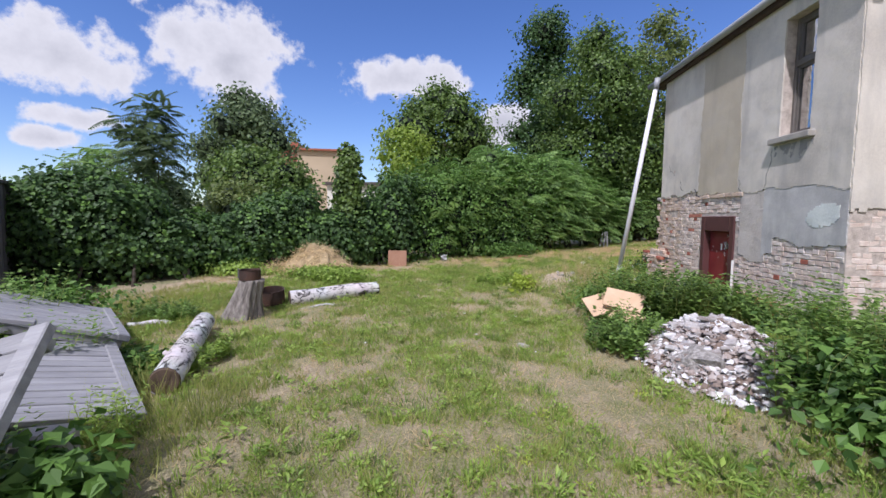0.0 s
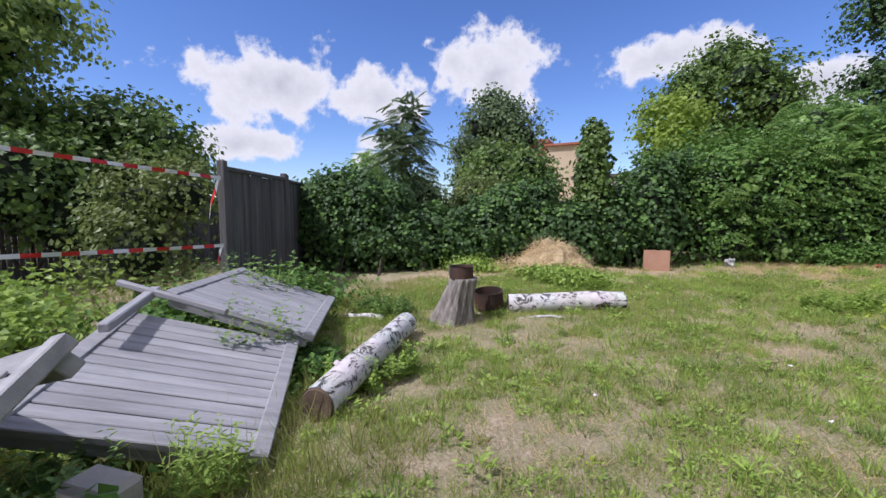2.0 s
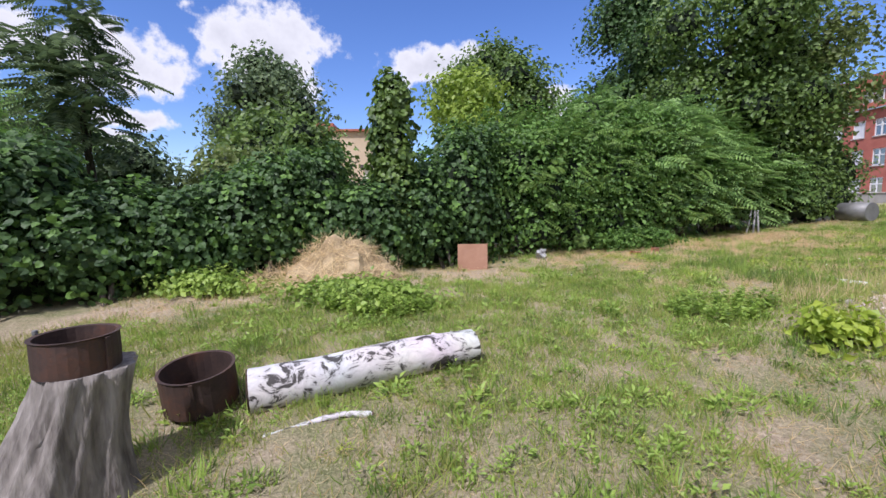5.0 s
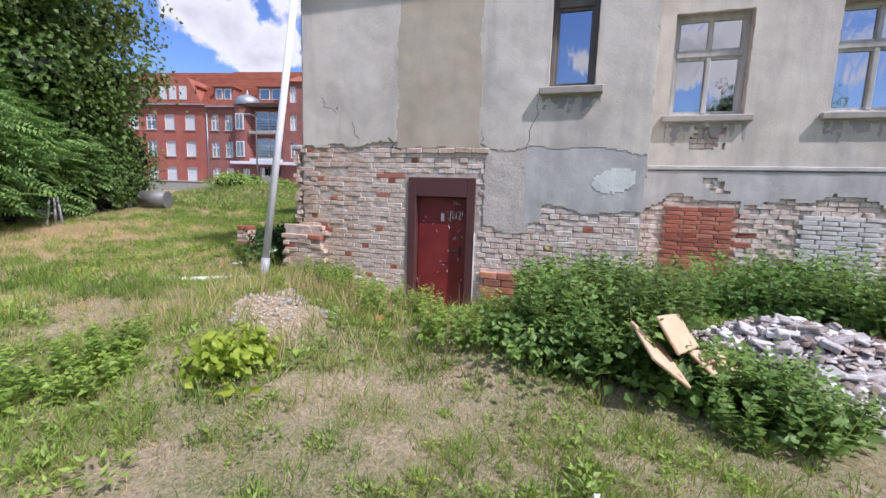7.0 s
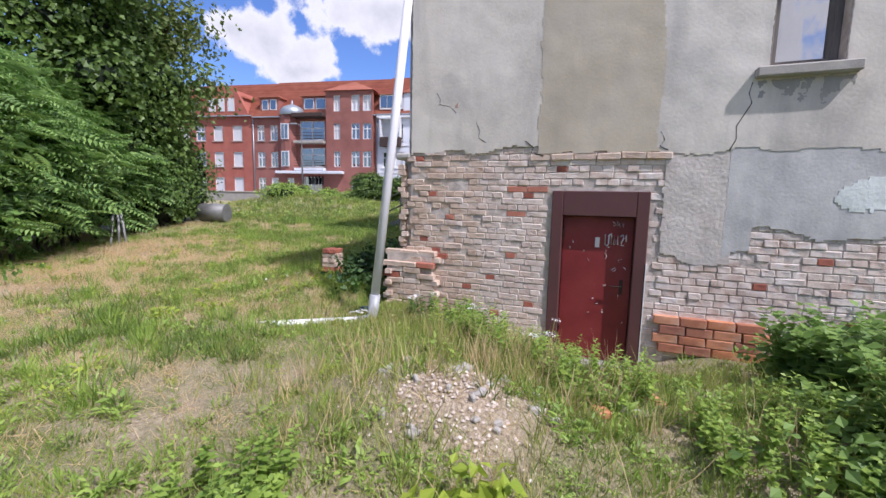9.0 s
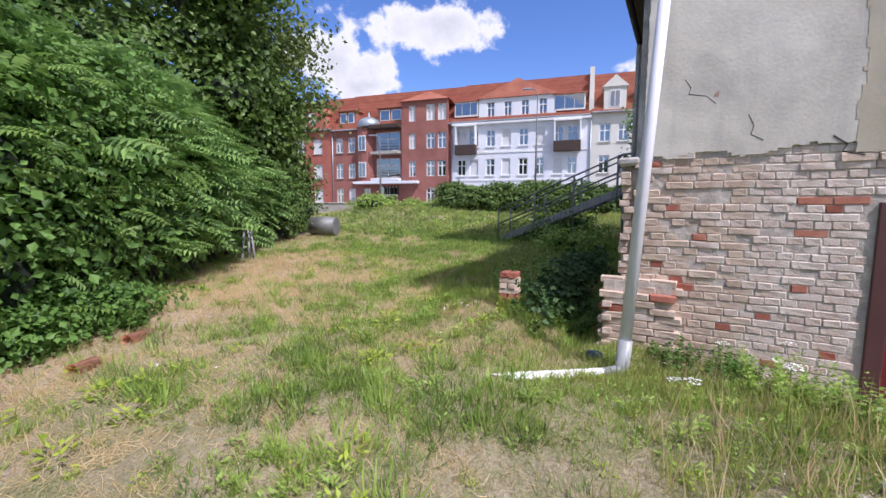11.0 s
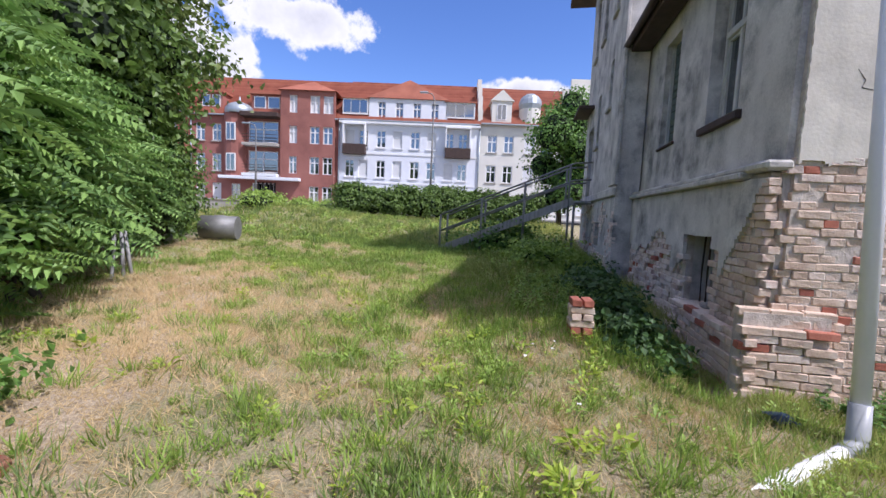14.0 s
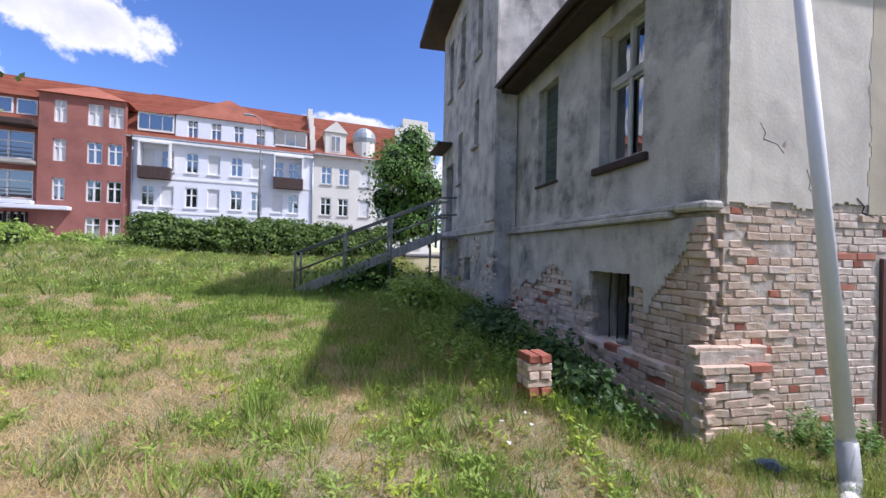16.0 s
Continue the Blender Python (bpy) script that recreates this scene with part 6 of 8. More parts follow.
slab("chipboard_panel", 0.40, 0.25, 0.022, pose(3.75, 0.30, 0.34, 24, 10, -50), M_CHIP, "pale chipboard scrap in the weeds", "board", "broken boards")
rnd = random.Random(12)
for i in range(280):
    a, d = rnd.uniform(0, 6.283), math.sqrt(rnd.random())
    x, y = 4.28 + 0.58 * d * math.cos(a), -0.55 + 0.95 * d * math.sin(a)
    zz = hz(x, y) + 0.26 * (1 - d * d) + rnd.uniform(-0.03, 0.03)
    w_ = rnd.uniform(0.04, 0.19)
    slab("plaster_fragment", w_, w_ * rnd.uniform(0.5, 0.9), rnd.uniform(0.012, 0.05), pose(x, y, zz, rnd.uniform(-28, 28), rnd.uniform(-28, 28), rnd.uniform(0, 360)), M_DEBRIS, "grey-white plaster fragment on a rubble heap", "rubble", "plaster rubble heap")
bm = bmesh.new()
bmesh.ops.create_icosphere(bm, subdivisions=3, radius=1.0)
for v in bm.verts:
    v.co = Vector((v.co.x * 0.56, v.co.y * 0.92, v.co.z * 0.34)) * (1 + 0.35 * noise.noise(v.co * 3) + 0.22 * noise.noise(v.co * 9))
ob = part("rubble_mound", bm, mat("rubble_dust", [(0.10, 0.09, 0.08), (0.30, 0.28, 0.26), (0.55, 0.53, 0.50)], 26.0, 1.0, 1.0, 60))
ob.matrix_world = pose(4.28, -0.55, hz(4.28, -0.55) - 0.22)
tagged(ob, "mound of fine rubble beneath the plaster fragments", "rubble")
k = 3200
a, d = RNG.uniform(0, 6.283, k), np.sqrt(RNG.random(k))
x, y = 4.26 + 0.66 * d * np.cos(a), -0.6 + 1.05 * d * np.sin(a)
CHIP_V = np.array([(-1, -0.7, -0.3), (0.9, -0.9, -0.3), (1, 0.8, -0.3), (-0.8, 1, -0.3), (-0.6, -0.5, 0.35), (0.7, -0.6, 0.3), (0.6, 0.5, 0.4), (-0.5, 0.7, 0.25)]) * 0.5
CHIP_F = np.array([(0, 1, 5), (0, 5, 4), (1, 2, 6), (1, 6, 5), (2, 3, 7), (2, 7, 6), (3, 0, 4), (3, 4, 7), (4, 5, 6), (4, 6, 7)])
v, f = scatter(CHIP_V, CHIP_F, np.stack([x, y, height(x, y) + 0.24 * (1 - d * d) + RNG.normal(0, 0.025, k)], 1), np.array([[0, 0, 1.0]]) + RNG.normal(size=(k, 3)) * 0.5, RNG.normal(size=(k, 3)), RNG.uniform(0.02, 0.085, k))
tagged(mesh_np("plaster_chips", v, f, mat("plaster_chip", [(0.20, 0.15, 0.12), (0.42, 0.36, 0.33), (0.76, 0.76, 0.76)], 5.0, 0.95, 0.4, 50, island=0.8)), "loose white and brown plaster chips on the rubble heap", "rubble", "", "stuff")
for i in range(26):
    a, d = rnd.uniform(0, 6.283), math.sqrt(rnd.random())
    x, y = 3.75 + 0.55 * d * math.cos(a), 3.95 + 0.6 * d * math.sin(a)
    slab("stone", rnd.uniform(0.03, 0.08), rnd.uniform(0.03, 0.07), rnd.uniform(0.02, 0.045), pose(x, y, hz(x, y) - 0.012, rnd.uniform(-15, 15), rnd.uniform(-15, 15), rnd.uniform(0, 360)), M_STONE, "pale rubble stone on the earth mound", "stone", "mound stones")
for i, (x, y) in enumerate([(5.0, 3.1), (4.6, 2.75), (4.3, 2.9), (5.3, 3.5), (2.4, 0.2), (4.2, 3.1), (-0.2, -3.6), (2.3, 9.6), (1.0, -3.2)]):
    slab("brick_fragment", 0.13 + 0.02 * (i % 3), 0.09, 0.05, pose(x, y, hz(x, y) - 0.01, 6, -8, 40 * i), M_TILE if i % 2 else M_STONE, "broken brick lying in the grass", "brick", "brick fragments")
ob = part("white_rag", boxes((-0.07, 0.07, -0.05, 0.05, 0, 0.03), bevel=0.014), M_CHALK)
ob.matrix_world = pose(5.55, 3.15, hz(5.55, 3.15) + 0.0, 0, 25, 30)
tagged(ob, "white scrap on the ground before the cellar door", "scrap")
M_POT = mat("terracotta", [(0.66, 0.30, 0.18), (0.82, 0.46, 0.32)], 5.0, 0.8, 0.2, 50)
for (x, y, rz, ln) in ((3.73, 10.46, -63, 0.34), (3.10, 10.04, -60, 0.28)):
    root = thing("clay_pipe", pose(x, y, hz(x, y) + 0.035, 88, 0, rz), "broken terracotta drain pipe lying in the grass", "drain pipe", "terracotta drain pipes")
    bm = tube([(0, 0, -ln / 2), (0, 0, ln / 2)], [0.058, 0.066], 18, caps=False)
    bmesh.ops.solidify(bm, geom=bm.faces[:], thickness=0.014)
    part("shell", bm, M_POT, root)
for i, (dx, dy) in enumerate([(0, 0), (0.10, 0.05), (-0.10, 0.02)]):
    ob = part("stake", tube([(8.0 + dx * 2, 14.55 + dy, 0.2), (8.1 + dx, 14.7 + dy, 1.05)], 0.03, 8), M_GREYWOOD)
    tagged(ob, "grey stake leaning against the shrubs", "stake", "leaning stakes")
brl = thing("barrel", pose(11.95, 16.0, hz(11.95, 16.0) + 0.33, 90, 0, 20), "grey metal drum lying on its side under the shrubs", "barrel")
bm = tube([(0, 0, -0.45), (0, 0, -0.15), (0, 0, -0.13), (0, 0, 0.13), (0, 0, 0.15), (0, 0, 0.45)], [0.31, 0.31, 0.325, 0.325, 0.31, 0.31], 24)
part("drum", bm, M_GALV, brl)
pl = thing("plastic_wrap", pose(0.85, 9.0, hz(0.85, 9.0)), "crumpled clear plastic sheet at the foot of the hedge", "plastic sheet")
bm = bmesh.new()
bmesh.ops.create_icosphere(bm, subdivisions=3, radius=0.11)
for v in bm.verts:
    v.co = v.co * (1 + 0.9 * noise.noise(v.co * 14)) + Vector((0, 0, 0.10))
part("sheet", bm, mat("pale_plastic", [(0.22, 0.22, 0.22), (0.5, 0.5, 0.5)], 8.0, 0.3, 0.4), pl)

# ---- outside stair ----
stair = thing("outside_stair", Matrix(), "weathered steel stair with pipe railings rising to the side entrance", "stair")
SX0, SX1 = 14.35, 15.45
Y0, Y1, ZB, ZT = 10.6, 6.75, 0.50, 2.12
for x in (SX0, SX1):
    bm = bmesh.new()
    d = Vector((0, Y1 - Y0, ZT - ZB))
    box(bm, -0.025, 0.025, 0, d.length, -0.12, 0.09, bevel=0.006, m=Matrix.Translation((x, Y0, ZB)) @ Matrix.Rotation(math.pi, 4, "Z") @ Matrix.Rotation(math.atan2(d.z, -d.y), 4, "X"))
    part("stringer", bm, M_GREYWOOD, stair)
    for k in range(4):
        s = 0.03 + 0.94 * k / 3
        y, z = Y0 + (Y1 - Y0) * s, ZB + (ZT - ZB) * s
        part("rail_post", tube([(x, y, hz(x, y) - 0.05 if k != 3 else z - 0.3), (x, y, z + 1.02)], 0.032, 8), M_GALV, stair)
    for h in (1.02, 0.55):
        part("rail", tube([(x, Y0 - 0.1, ZB + h + 0.03), (x, Y1, ZT + h), (x, TY + 0.1, ZT + h + 0.03)], 0.026, 8), M_GALV, stair)
for k in range(9):
    s = (k + 0.7) / 9.2
    y, z = Y0 + (Y1 - Y0) * s, ZB + (ZT - ZB) * s
    part("tread", boxes((SX0 + 0.026, SX1 - 0.026, y - 0.15, y + 0.15, z - 0.02, z + 0.02), bevel=0.005), M_GREYWOOD, stair)
part("landing", boxes((SX0 + 0.026, SX1 + 0.9, TY + 0.07, Y1 + 0.05, ZT - 0.06, ZT), bevel=0.005), M_GREYWOOD, stair)
for x in (SX0 + 0.1, SX1 + 0.7):
    part("landing_leg", tube([(x, Y1 - 0.05, hz(x, Y1) - 0.1), (x, Y1 - 0.05, ZT - 0.06)], 0.035, 8), M_GALV, stair)

# ---- street, wall and apartment houses ----
FN = Vector((0.9816, 0.1908, 0))
FC = 46.81
FACE = Matrix.Translation(FN * FC) @ Matrix.Rotation(math.atan2(-0.9816, 0.1908), 4, "Z")
street = part("road", boxes((-70, 50, -13.0, -5.0, 1.22, 1.34)), M_ASPHALT)
street.matrix_world = FACE
setting(street, "grey asphalt street before the apartment houses", "road")
pav = part("pavement", boxes((-70, 50, -5.0, 0.2, 1.20, 1.46), bevel=0.02), M_CONCRETE)
pav.matrix_world = FACE
setting(pav, "concrete pavement along the house fronts", "pavement")
wl = tagged(new("garden_wall"), "low grey rendered wall along the street bank", "wall", "", "structure")
wl.matrix_world = FACE
part("wall", boxes((-52, -14, -14.5, -14.2, 0.4, 1.85), bevel=0.02), M_CONCRETE, wl)
part("coping", boxes((-52, -14, -14.56, -14.14, 1.852, 1.93), bevel=0.02), M_STONE, wl)


def apartment(name, u0, u1, z0, eave, ridge, wall_mat, label, windows, depth=12.0, roof_mat=None):
    """A row house front: wall with real openings, windows with frames and bars, tiled saddle roof."""
    root = thing(name, FACE, label, "house")
    holes = [(a, b, c, d) for a, b, c, d, *_ in windows]
    part("wall", wall_with_holes(u0, u1, z0, eave, holes, lambda u, d, z: (u, d, z), 0.4), wall_mat, root)
    part("side_wall", boxes((u0, u0 + 0.3, 0.4, depth, z0, eave), (u1 - 0.3, u1, 0.4, depth, z0, eave)), wall_mat, root)
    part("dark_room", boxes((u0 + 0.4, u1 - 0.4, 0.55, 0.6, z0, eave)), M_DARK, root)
    rf = bmesh.new()
    rows, up = 26, (ridge - eave)
    dep = 6.0
    for i in range(rows):
        a, b = i / rows, (i + 1) / rows
        box(rf, u0 - 0.05, u1 + 0.05, -0.35 + a * dep, -0.35 + b * dep + 0.08, eave + a * up - 0.03, eave + a * up + up / rows * 0.8)
    tagged(part("roof", rf, roof_mat or M_ROOFRED, root), kind="stuff")
    part("gutter", boxes((u0 + 0.02, u1 - 0.02, -0.45, -0.30, eave - 0.12, eave + 0.02), bevel=0.03), M_ZINC, root)
    for a, b, c, d, kind in windows:
        wd = new("window")
        wd.parent = root
        if kind == "blind":
            part("blind", boxes((a + 0.05, b - 0.05, 0.14, 0.17, c + 0.05, d - 0.05)), M_BLIND, wd)
            part("frame", boxes((a, a + 0.06, 0.1, 0.18, c, d), (b - 0.06, b, 0.1, 0.18, c, d), (a + 0.06, b - 0.06, 0.1, 0.18, d - 0.07, d), (a + 0.06, b - 0.06, 0.1, 0.18, c, c + 0.07)), M_WHITE, wd)
        else:
            m_ = (a + b) / 2
            t_ = c + (d - c) * 0.62
            part("pane", boxes((a + 0.05, b - 0.05, 0.15, 0.16, c + 0.05, d - 0.05)), M_GLASS, wd)
            part("frame", boxes((a, a + 0.09, 0.1, 0.2, c, d), (b - 0.09, b, 0.1, 0.2, c, d), (a + 0.09, b - 0.09, 0.1, 0.2, d - 0.09, d), (a + 0.09, b - 0.09, 0.1, 0.2, c, c + 0.09),
                                (m_ - 0.06, m_ + 0.06, 0.09, 0.21, c + 0.09, d - 0.09), (a + 0.09, m_ - 0.06, 0.09, 0.21, t_ - 0.05, t_ + 0.05), (m_ + 0.06, b - 0.09, 0.09, 0.21, t_ - 0.05, t_ + 0.05)), M_WHITE, wd)
        part("sill", boxes((a - 0.08, b + 0.08, -0.10, 0.14, c - 0.10, c - 0.004)), M_STONE if wall_mat != M_FACWHITE else M_WHITE, wd)
    return root


def pairs(us, zs, w, h, kinds):
    out = []
    for j, z in enumerate(zs):
        for i, u in enumerate(us):
            k = kinds[(i + j * 3) % len(kinds)]
            out.append((u - w / 2, u + w / 2, z, z + h, k))
    return out


BZ = 1.4
FL = [2.0, 5.0, 8.05]
white = apartment("apartment_house", -18.9, -4.5, BZ, 10.75, 16.2, M_FACWHITE, "white rendered apartment house with a red tiled roof",
                  pairs([-17.8, -16.4, -14.6, -12.9, -11.1, -9.4, -7.6, -6.2], FL, 0.95, 1.75, ["bars", "blind", "bars", "bars", "blind"]))
red = apartment("apartment_house", -34.2, -18.95, BZ, 10.7, 16.1, M_FACDARK, "dark red brick apartment house with balconies and a dome",
                pairs([-33.3, -31.6, -29.6, -23.6, -21.3, -19.8], FL, 0.95, 1.75, ["bars", "blind", "bars", "bars"]) + [(-28.3, -25.2, 5.0, 7.2, "bars"), (-28.3, -25.2, 8.05, 10.2, "bars"), (-27.9, -25.6, 1.5, 3.9, "bars")])
left = apartment("apartment_house", -52.0, -34.25, BZ, 10.9, 16.0, M_FACRED, "bright red brick apartment house with a red tiled roof",
                 pairs([-50.6, -48.4, -46.0, -43.6, -41.4, -39.0, -36.4], FL, 1.3, 1.75, ["blind", "bars", "blind"]))
cream = apartment("apartment_house", -4.45, 8.0, BZ, 10.9, 16.1, M_FACCREAM, "cream rendered apartment house with a red tiled roof",
                  pairs([-3.2, -1.5, 0.6, 2.4, 4.4, 6.2], FL, 1.0, 1.75, ["bars", "bars", "blind"]))
# white house: attic storey, dormers, loggias, cornice
part("attic_front", wall_with_holes(-15.9, -7.9, 10.78, 13.0, [(u - 0.4, u + 0.4, 11.15, 12.6) for u in (-14.6, -12.8, -11.0, -9.2)], lambda u, d, z: (u, d - 0.1, z), 0.3), M_FACWHITE, white)
for u in (-14.6, -12.8, -11.0, -9.2):
    part("attic_window", boxes((u - 0.4, u - 0.32, 0, 0.1, 11.15, 12.6), (u + 0.32, u + 0.4, 0, 0.1, 11.15, 12.6), (u - 0.05, u + 0.05, 0, 0.1, 11.15, 12.6), (u - 0.32, u - 0.05, 0, 0.1, 12.0, 12.1), (u + 0.05, u + 0.32, 0, 0.1, 12.0, 12.1)), M_WHITE, white)
part("attic_dark", boxes((-15.8, -8.0, 0.22, 0.26, 10.8, 12.95)), M_GLASS, white)
g = bmesh.new()
vs = [g.verts.new(p) for p in ((-16.1, -0.3, 13.0), (-7.7, -0.3, 13.0), (-7.7, 4.5, 13.3), (-16.1, 4.5, 13.3), (-11.9, 0.6, 15.1), (-11.9, 4.5, 15.1))]
for f in ((0, 1, 4), (1, 2, 5, 4), (0, 4, 5, 3), (0, 3, 2, 1), (2, 3, 5)):
    g.faces.new([vs[i] for i in f])
part("gable_roof", g, M_ROOFRED, white)
part("cornice", boxes((-18.9, -4.5, -0.42, -0.001, 10.35, 10.62), bevel=0.05), M_WHITE, white)
part("floor_band", boxes((-18.9, -4.5, -0.06, -0.001, 7.35, 7.5), (-18.9, -4.5, -0.06, -0.001, 4.4, 4.55)), M_WHITE, white)
for a, b in ((-18.4, -16.1), (-8.0, -5.4)):
    part("loggia", boxes((a, b, -0.75, -0.002, 7.25, 8.25), bevel=0.02), M_EAVE, white, "dark timber balcony front")
    part("loggia_frame", boxes((a, a + 0.14, -0.75, -0.002, 8.25, 10.2), (b - 0.14, b, -0.75, -0.002, 8.25, 10.2), (a, b, -0.78, -0.002, 10.2, 10.34)), M_WHITE, white)
    d0, d1 = (a - 0.2, b + 0.1) if a < -10 else (a - 0.1, b + 0.3)
    part("dormer", boxes((d0, d1, -0.1, 3.0, 11.3, 12.85)), M_WHITE, white)
    part("dormer_glass", boxes((d0 + 0.12, (d0 + d1) / 2 - 0.5, -0.13, -0.105, 11.5, 12.7), ((d0 + d1) / 2 - 0.42, (d0 + d1) / 2 + 0.42, -0.13, -0.105, 11.5, 12.7), ((d0 + d1) / 2 + 0.5, d1 - 0.12, -0.13, -0.105, 11.5, 12.7)), M_GLASS, white)
    part("dormer_roof", boxes((d0 - 0.15, d1 + 0.15, -0.25, 3.0, 12.86, 13.0)), M_ROOFRED, white)
# red house: bay with dome, balconies, gabled bay, dormers
part("gabled_bay", wall_with_holes(-24.8, -19.3, BZ, 13.3, [(u - 0.5, u + 0.5, z, z + 1.75) for u in (-21.3, -19.95) for z in (*FL, 11.1)] + [(-23.9, -23.1, z, z + 1.75) for z in (*FL[1:], 11.1)], lambda u, d, z: (u, d - 0.5, z), 0.45), M_FACDARK, red)
for u in (-21.3, -19.95, -23.5):
    for j, z in enumerate((*FL, 11.1)):
        if u == -23.5 and j == 0:
            continue
        wd = new("window")
        wd.parent = red
        hw = 0.5 if u > -23 else 0.4
        part("frame", boxes((u - hw, u - hw + 0.09, -0.38, -0.28, z, z + 1.75), (u + hw - 0.09, u + hw, -0.38, -0.28, z, z + 1.75), (u - 0.06, u + 0.06, -0.38, -0.28, z, z + 1.75), (u - hw + 0.09, u - 0.06, -0.38, -0.28, z + 1.1, z + 1.2), (u + 0.06, u + hw - 0.09, -0.38, -0.28, z + 1.1, z + 1.2), (u - hw + 0.09, u + hw - 0.09, -0.385, -0.275, z + 1.66, z + 1.752), (u - hw + 0.09, u + hw - 0.09, -0.385, -0.275, z - 0.002, z + 0.09)), M_WHITE, wd)
        part("pane", boxes((u - hw, u + hw, -0.30, -0.27, z, z + 1.75)), M_BLIND if (j == 3 or (j == 2 and u < -23)) else M_GLASS, wd)
g = bmesh.new()
vs = [g.verts.new(p) for p in ((-25.0, -0.8, 13.3), (-19.1, -0.8, 13.3), (-19.1, 4.5, 13.4), (-25.0, 4.5, 13.4), (-22.0, 1.2, 14.7), (-22.0, 4.5, 14.7))]
for f in ((0, 1, 4), (1, 2, 5, 4), (0, 4, 5, 3), (0, 3, 2, 1), (2, 3, 5)):
    g.faces.new([vs[i] for i in f])
part("gable_roof", g, M_ROOFRED, red)
bay = bmesh.new()
bmesh.ops.create_cone(bay, cap_ends=True, segments=12, radius1=1.15, radius2=1.15, depth=6.6, matrix=Matrix.Translation((-29.6, 0.2, 7.5)))
part("round_bay", bay, M_FACDARK, red)
for j, z in enumerate(FL[1:]):
    part("bay_window", boxes((-30.1, -29.15, -1.02, -0.9, z, z + 1.75)), M_WHITE, red)
    part("bay_pane", boxes((-30.0, -29.67, -1.04, -1.021, z + 0.1, z + 1.65), (-29.58, -29.25, -1.04, -1.021, z + 0.1, z + 1.65)), M_GLASS, red)
dome = bmesh.new()
rings = []
for r, z in ((1.35, 10.8), (1.42, 11.0), (1.38, 11.35), (1.05, 11.75), (0.5, 11.98), (0.15, 12.1), (0.06, 12.6)):
    rings.append([dome.verts.new((-29.3 + r * math.cos(k * math.pi / 10), 0.2 + r * math.sin(k * math.pi / 10), z)) for k in range(20)])
for p, q in zip(rings, rings[1:]):
    for k in range(20):
        dome.faces.new((p[k], p[(k + 1) % 20], q[(k + 1) % 20], q[k])).smooth = True
part("dome", dome, M_ZINC, red)
for z in (4.55, 7.6):
    part("balcony", boxes((-28.5, -24.9, -1.1, -0.001, z, z + 0.28), bevel=0.02), M_STONE if z > 5 else M_FACWHITE, red)
    for h in (0.5, 0.8, 1.1):
        part("balcony_rail", boxes((-28.45, -24.95, -1.08, -1.04, z + h, z + h + 0.05)), M_EAVE, red)
part("balcony_slab", boxes((-30.8, -22.6, -1.25, -0.55, 4.2, 4.5), bevel=0.03), M_FACWHITE, red)
part("loggia_roof", boxes((-28.6, -24.8, -1.3, 0.3, 10.45, 10.9), bevel=0.05), M_EAVE, red)
part("entrance_grille", boxes(*[(-27.3 + 0.42 * k, -27.1 + 0.42 * k, -0.03, -0.001, 3.0, 4.0) for k in range(5)]), M_DARK, red)
for d0, d1, own in ((-28.2, -25.0, red), (-33.6, -31.2, red), (-38.5, -35.6, left), (-44, -41.5, left)):
    part("dormer", boxes((d0, d1, 0.5, 3.5, 11.4, 13.0)), M_FACDARK, own)
    part("dormer_window", boxes((d0 + 0.25, (d0 + d1) / 2 - 0.1, 0.44, 0.49, 11.6, 12.8), ((d0 + d1) / 2 + 0.1, d1 - 0.25, 0.44, 0.49, 11.6, 12.8)), M_WHITE, own)
    part("dormer_glass", boxes((d0 + 0.35, (d0 + d1) / 2 - 0.2, 0.42, 0.435, 11.7, 12.7), ((d0 + d1) / 2 + 0.2, d1 - 0.35, 0.42, 0.435, 11.7, 12.7)), M_GLASS, own)
    part("dormer_roof", boxes((d0 - 0.2, d1 + 0.2, 0.2, 3.5, 13.0, 13.18)), M_ROOFRED, own)
# gable of the bright house
g = bmesh.new()
vs = [g.verts.new(p) for p in ((-41.5, -0.25, 10.9), (-34.6, -0.25, 10.9), (-36.2, -0.25, 13.8), (-39.9, -0.25, 13.8), (-41.5, 5, 10.9), (-34.6, 5, 10.9), (-36.2, 5, 13.8), (-39.9, 5, 13.8))]
for f in ((0, 1, 2, 3), (1, 5, 6, 2), (2, 6, 7, 3), (3, 7, 4, 0)):
    g.faces.new([vs[i] for i in f])
part("gable", g, M_FACRED, left)
part("gable_window", boxes(*[(u - 0.45, u + 0.45, -0.30, -0.26, 11.4, 12.9) for u in (-39.4, -38.2, -36.9)]), M_BLIND, left)
# cream house: dormer and little dome
part("dormer", boxes((-3.4, -1.4, -0.15, 3.0, 11.0, 13.2)), M_FACCREAM, cream)
g = bmesh.new()
vs = [g.verts.new(p) for p in ((-3.6, -0.3, 13.2), (-1.2, -0.3, 13.2), (-2.4, -0.3, 14.3), (-3.6, 3, 13.2), (-1.2, 3, 13.2), (-2.4, 3, 14.3))]
for f in ((0, 1, 2), (1, 4, 5, 2), (2, 5, 3, 0), (3, 4, 1, 0), (4, 3, 5)):
    g.faces.new([vs[i] for i in f])
part("dormer_gable", g, M_FACCREAM, cream)
part("dormer_window", boxes((-2.9, -1.9, -0.19, -0.152, 11.3, 12.9)), M_WHITE, cream)
part("dormer_glass", boxes((-2.8, -2.45, -0.21, -0.191, 11.4, 12.8), (-2.35, -2.0, -0.21, -0.191, 11.4, 12.8)), M_GLASS, cream)
tw = bmesh.new()
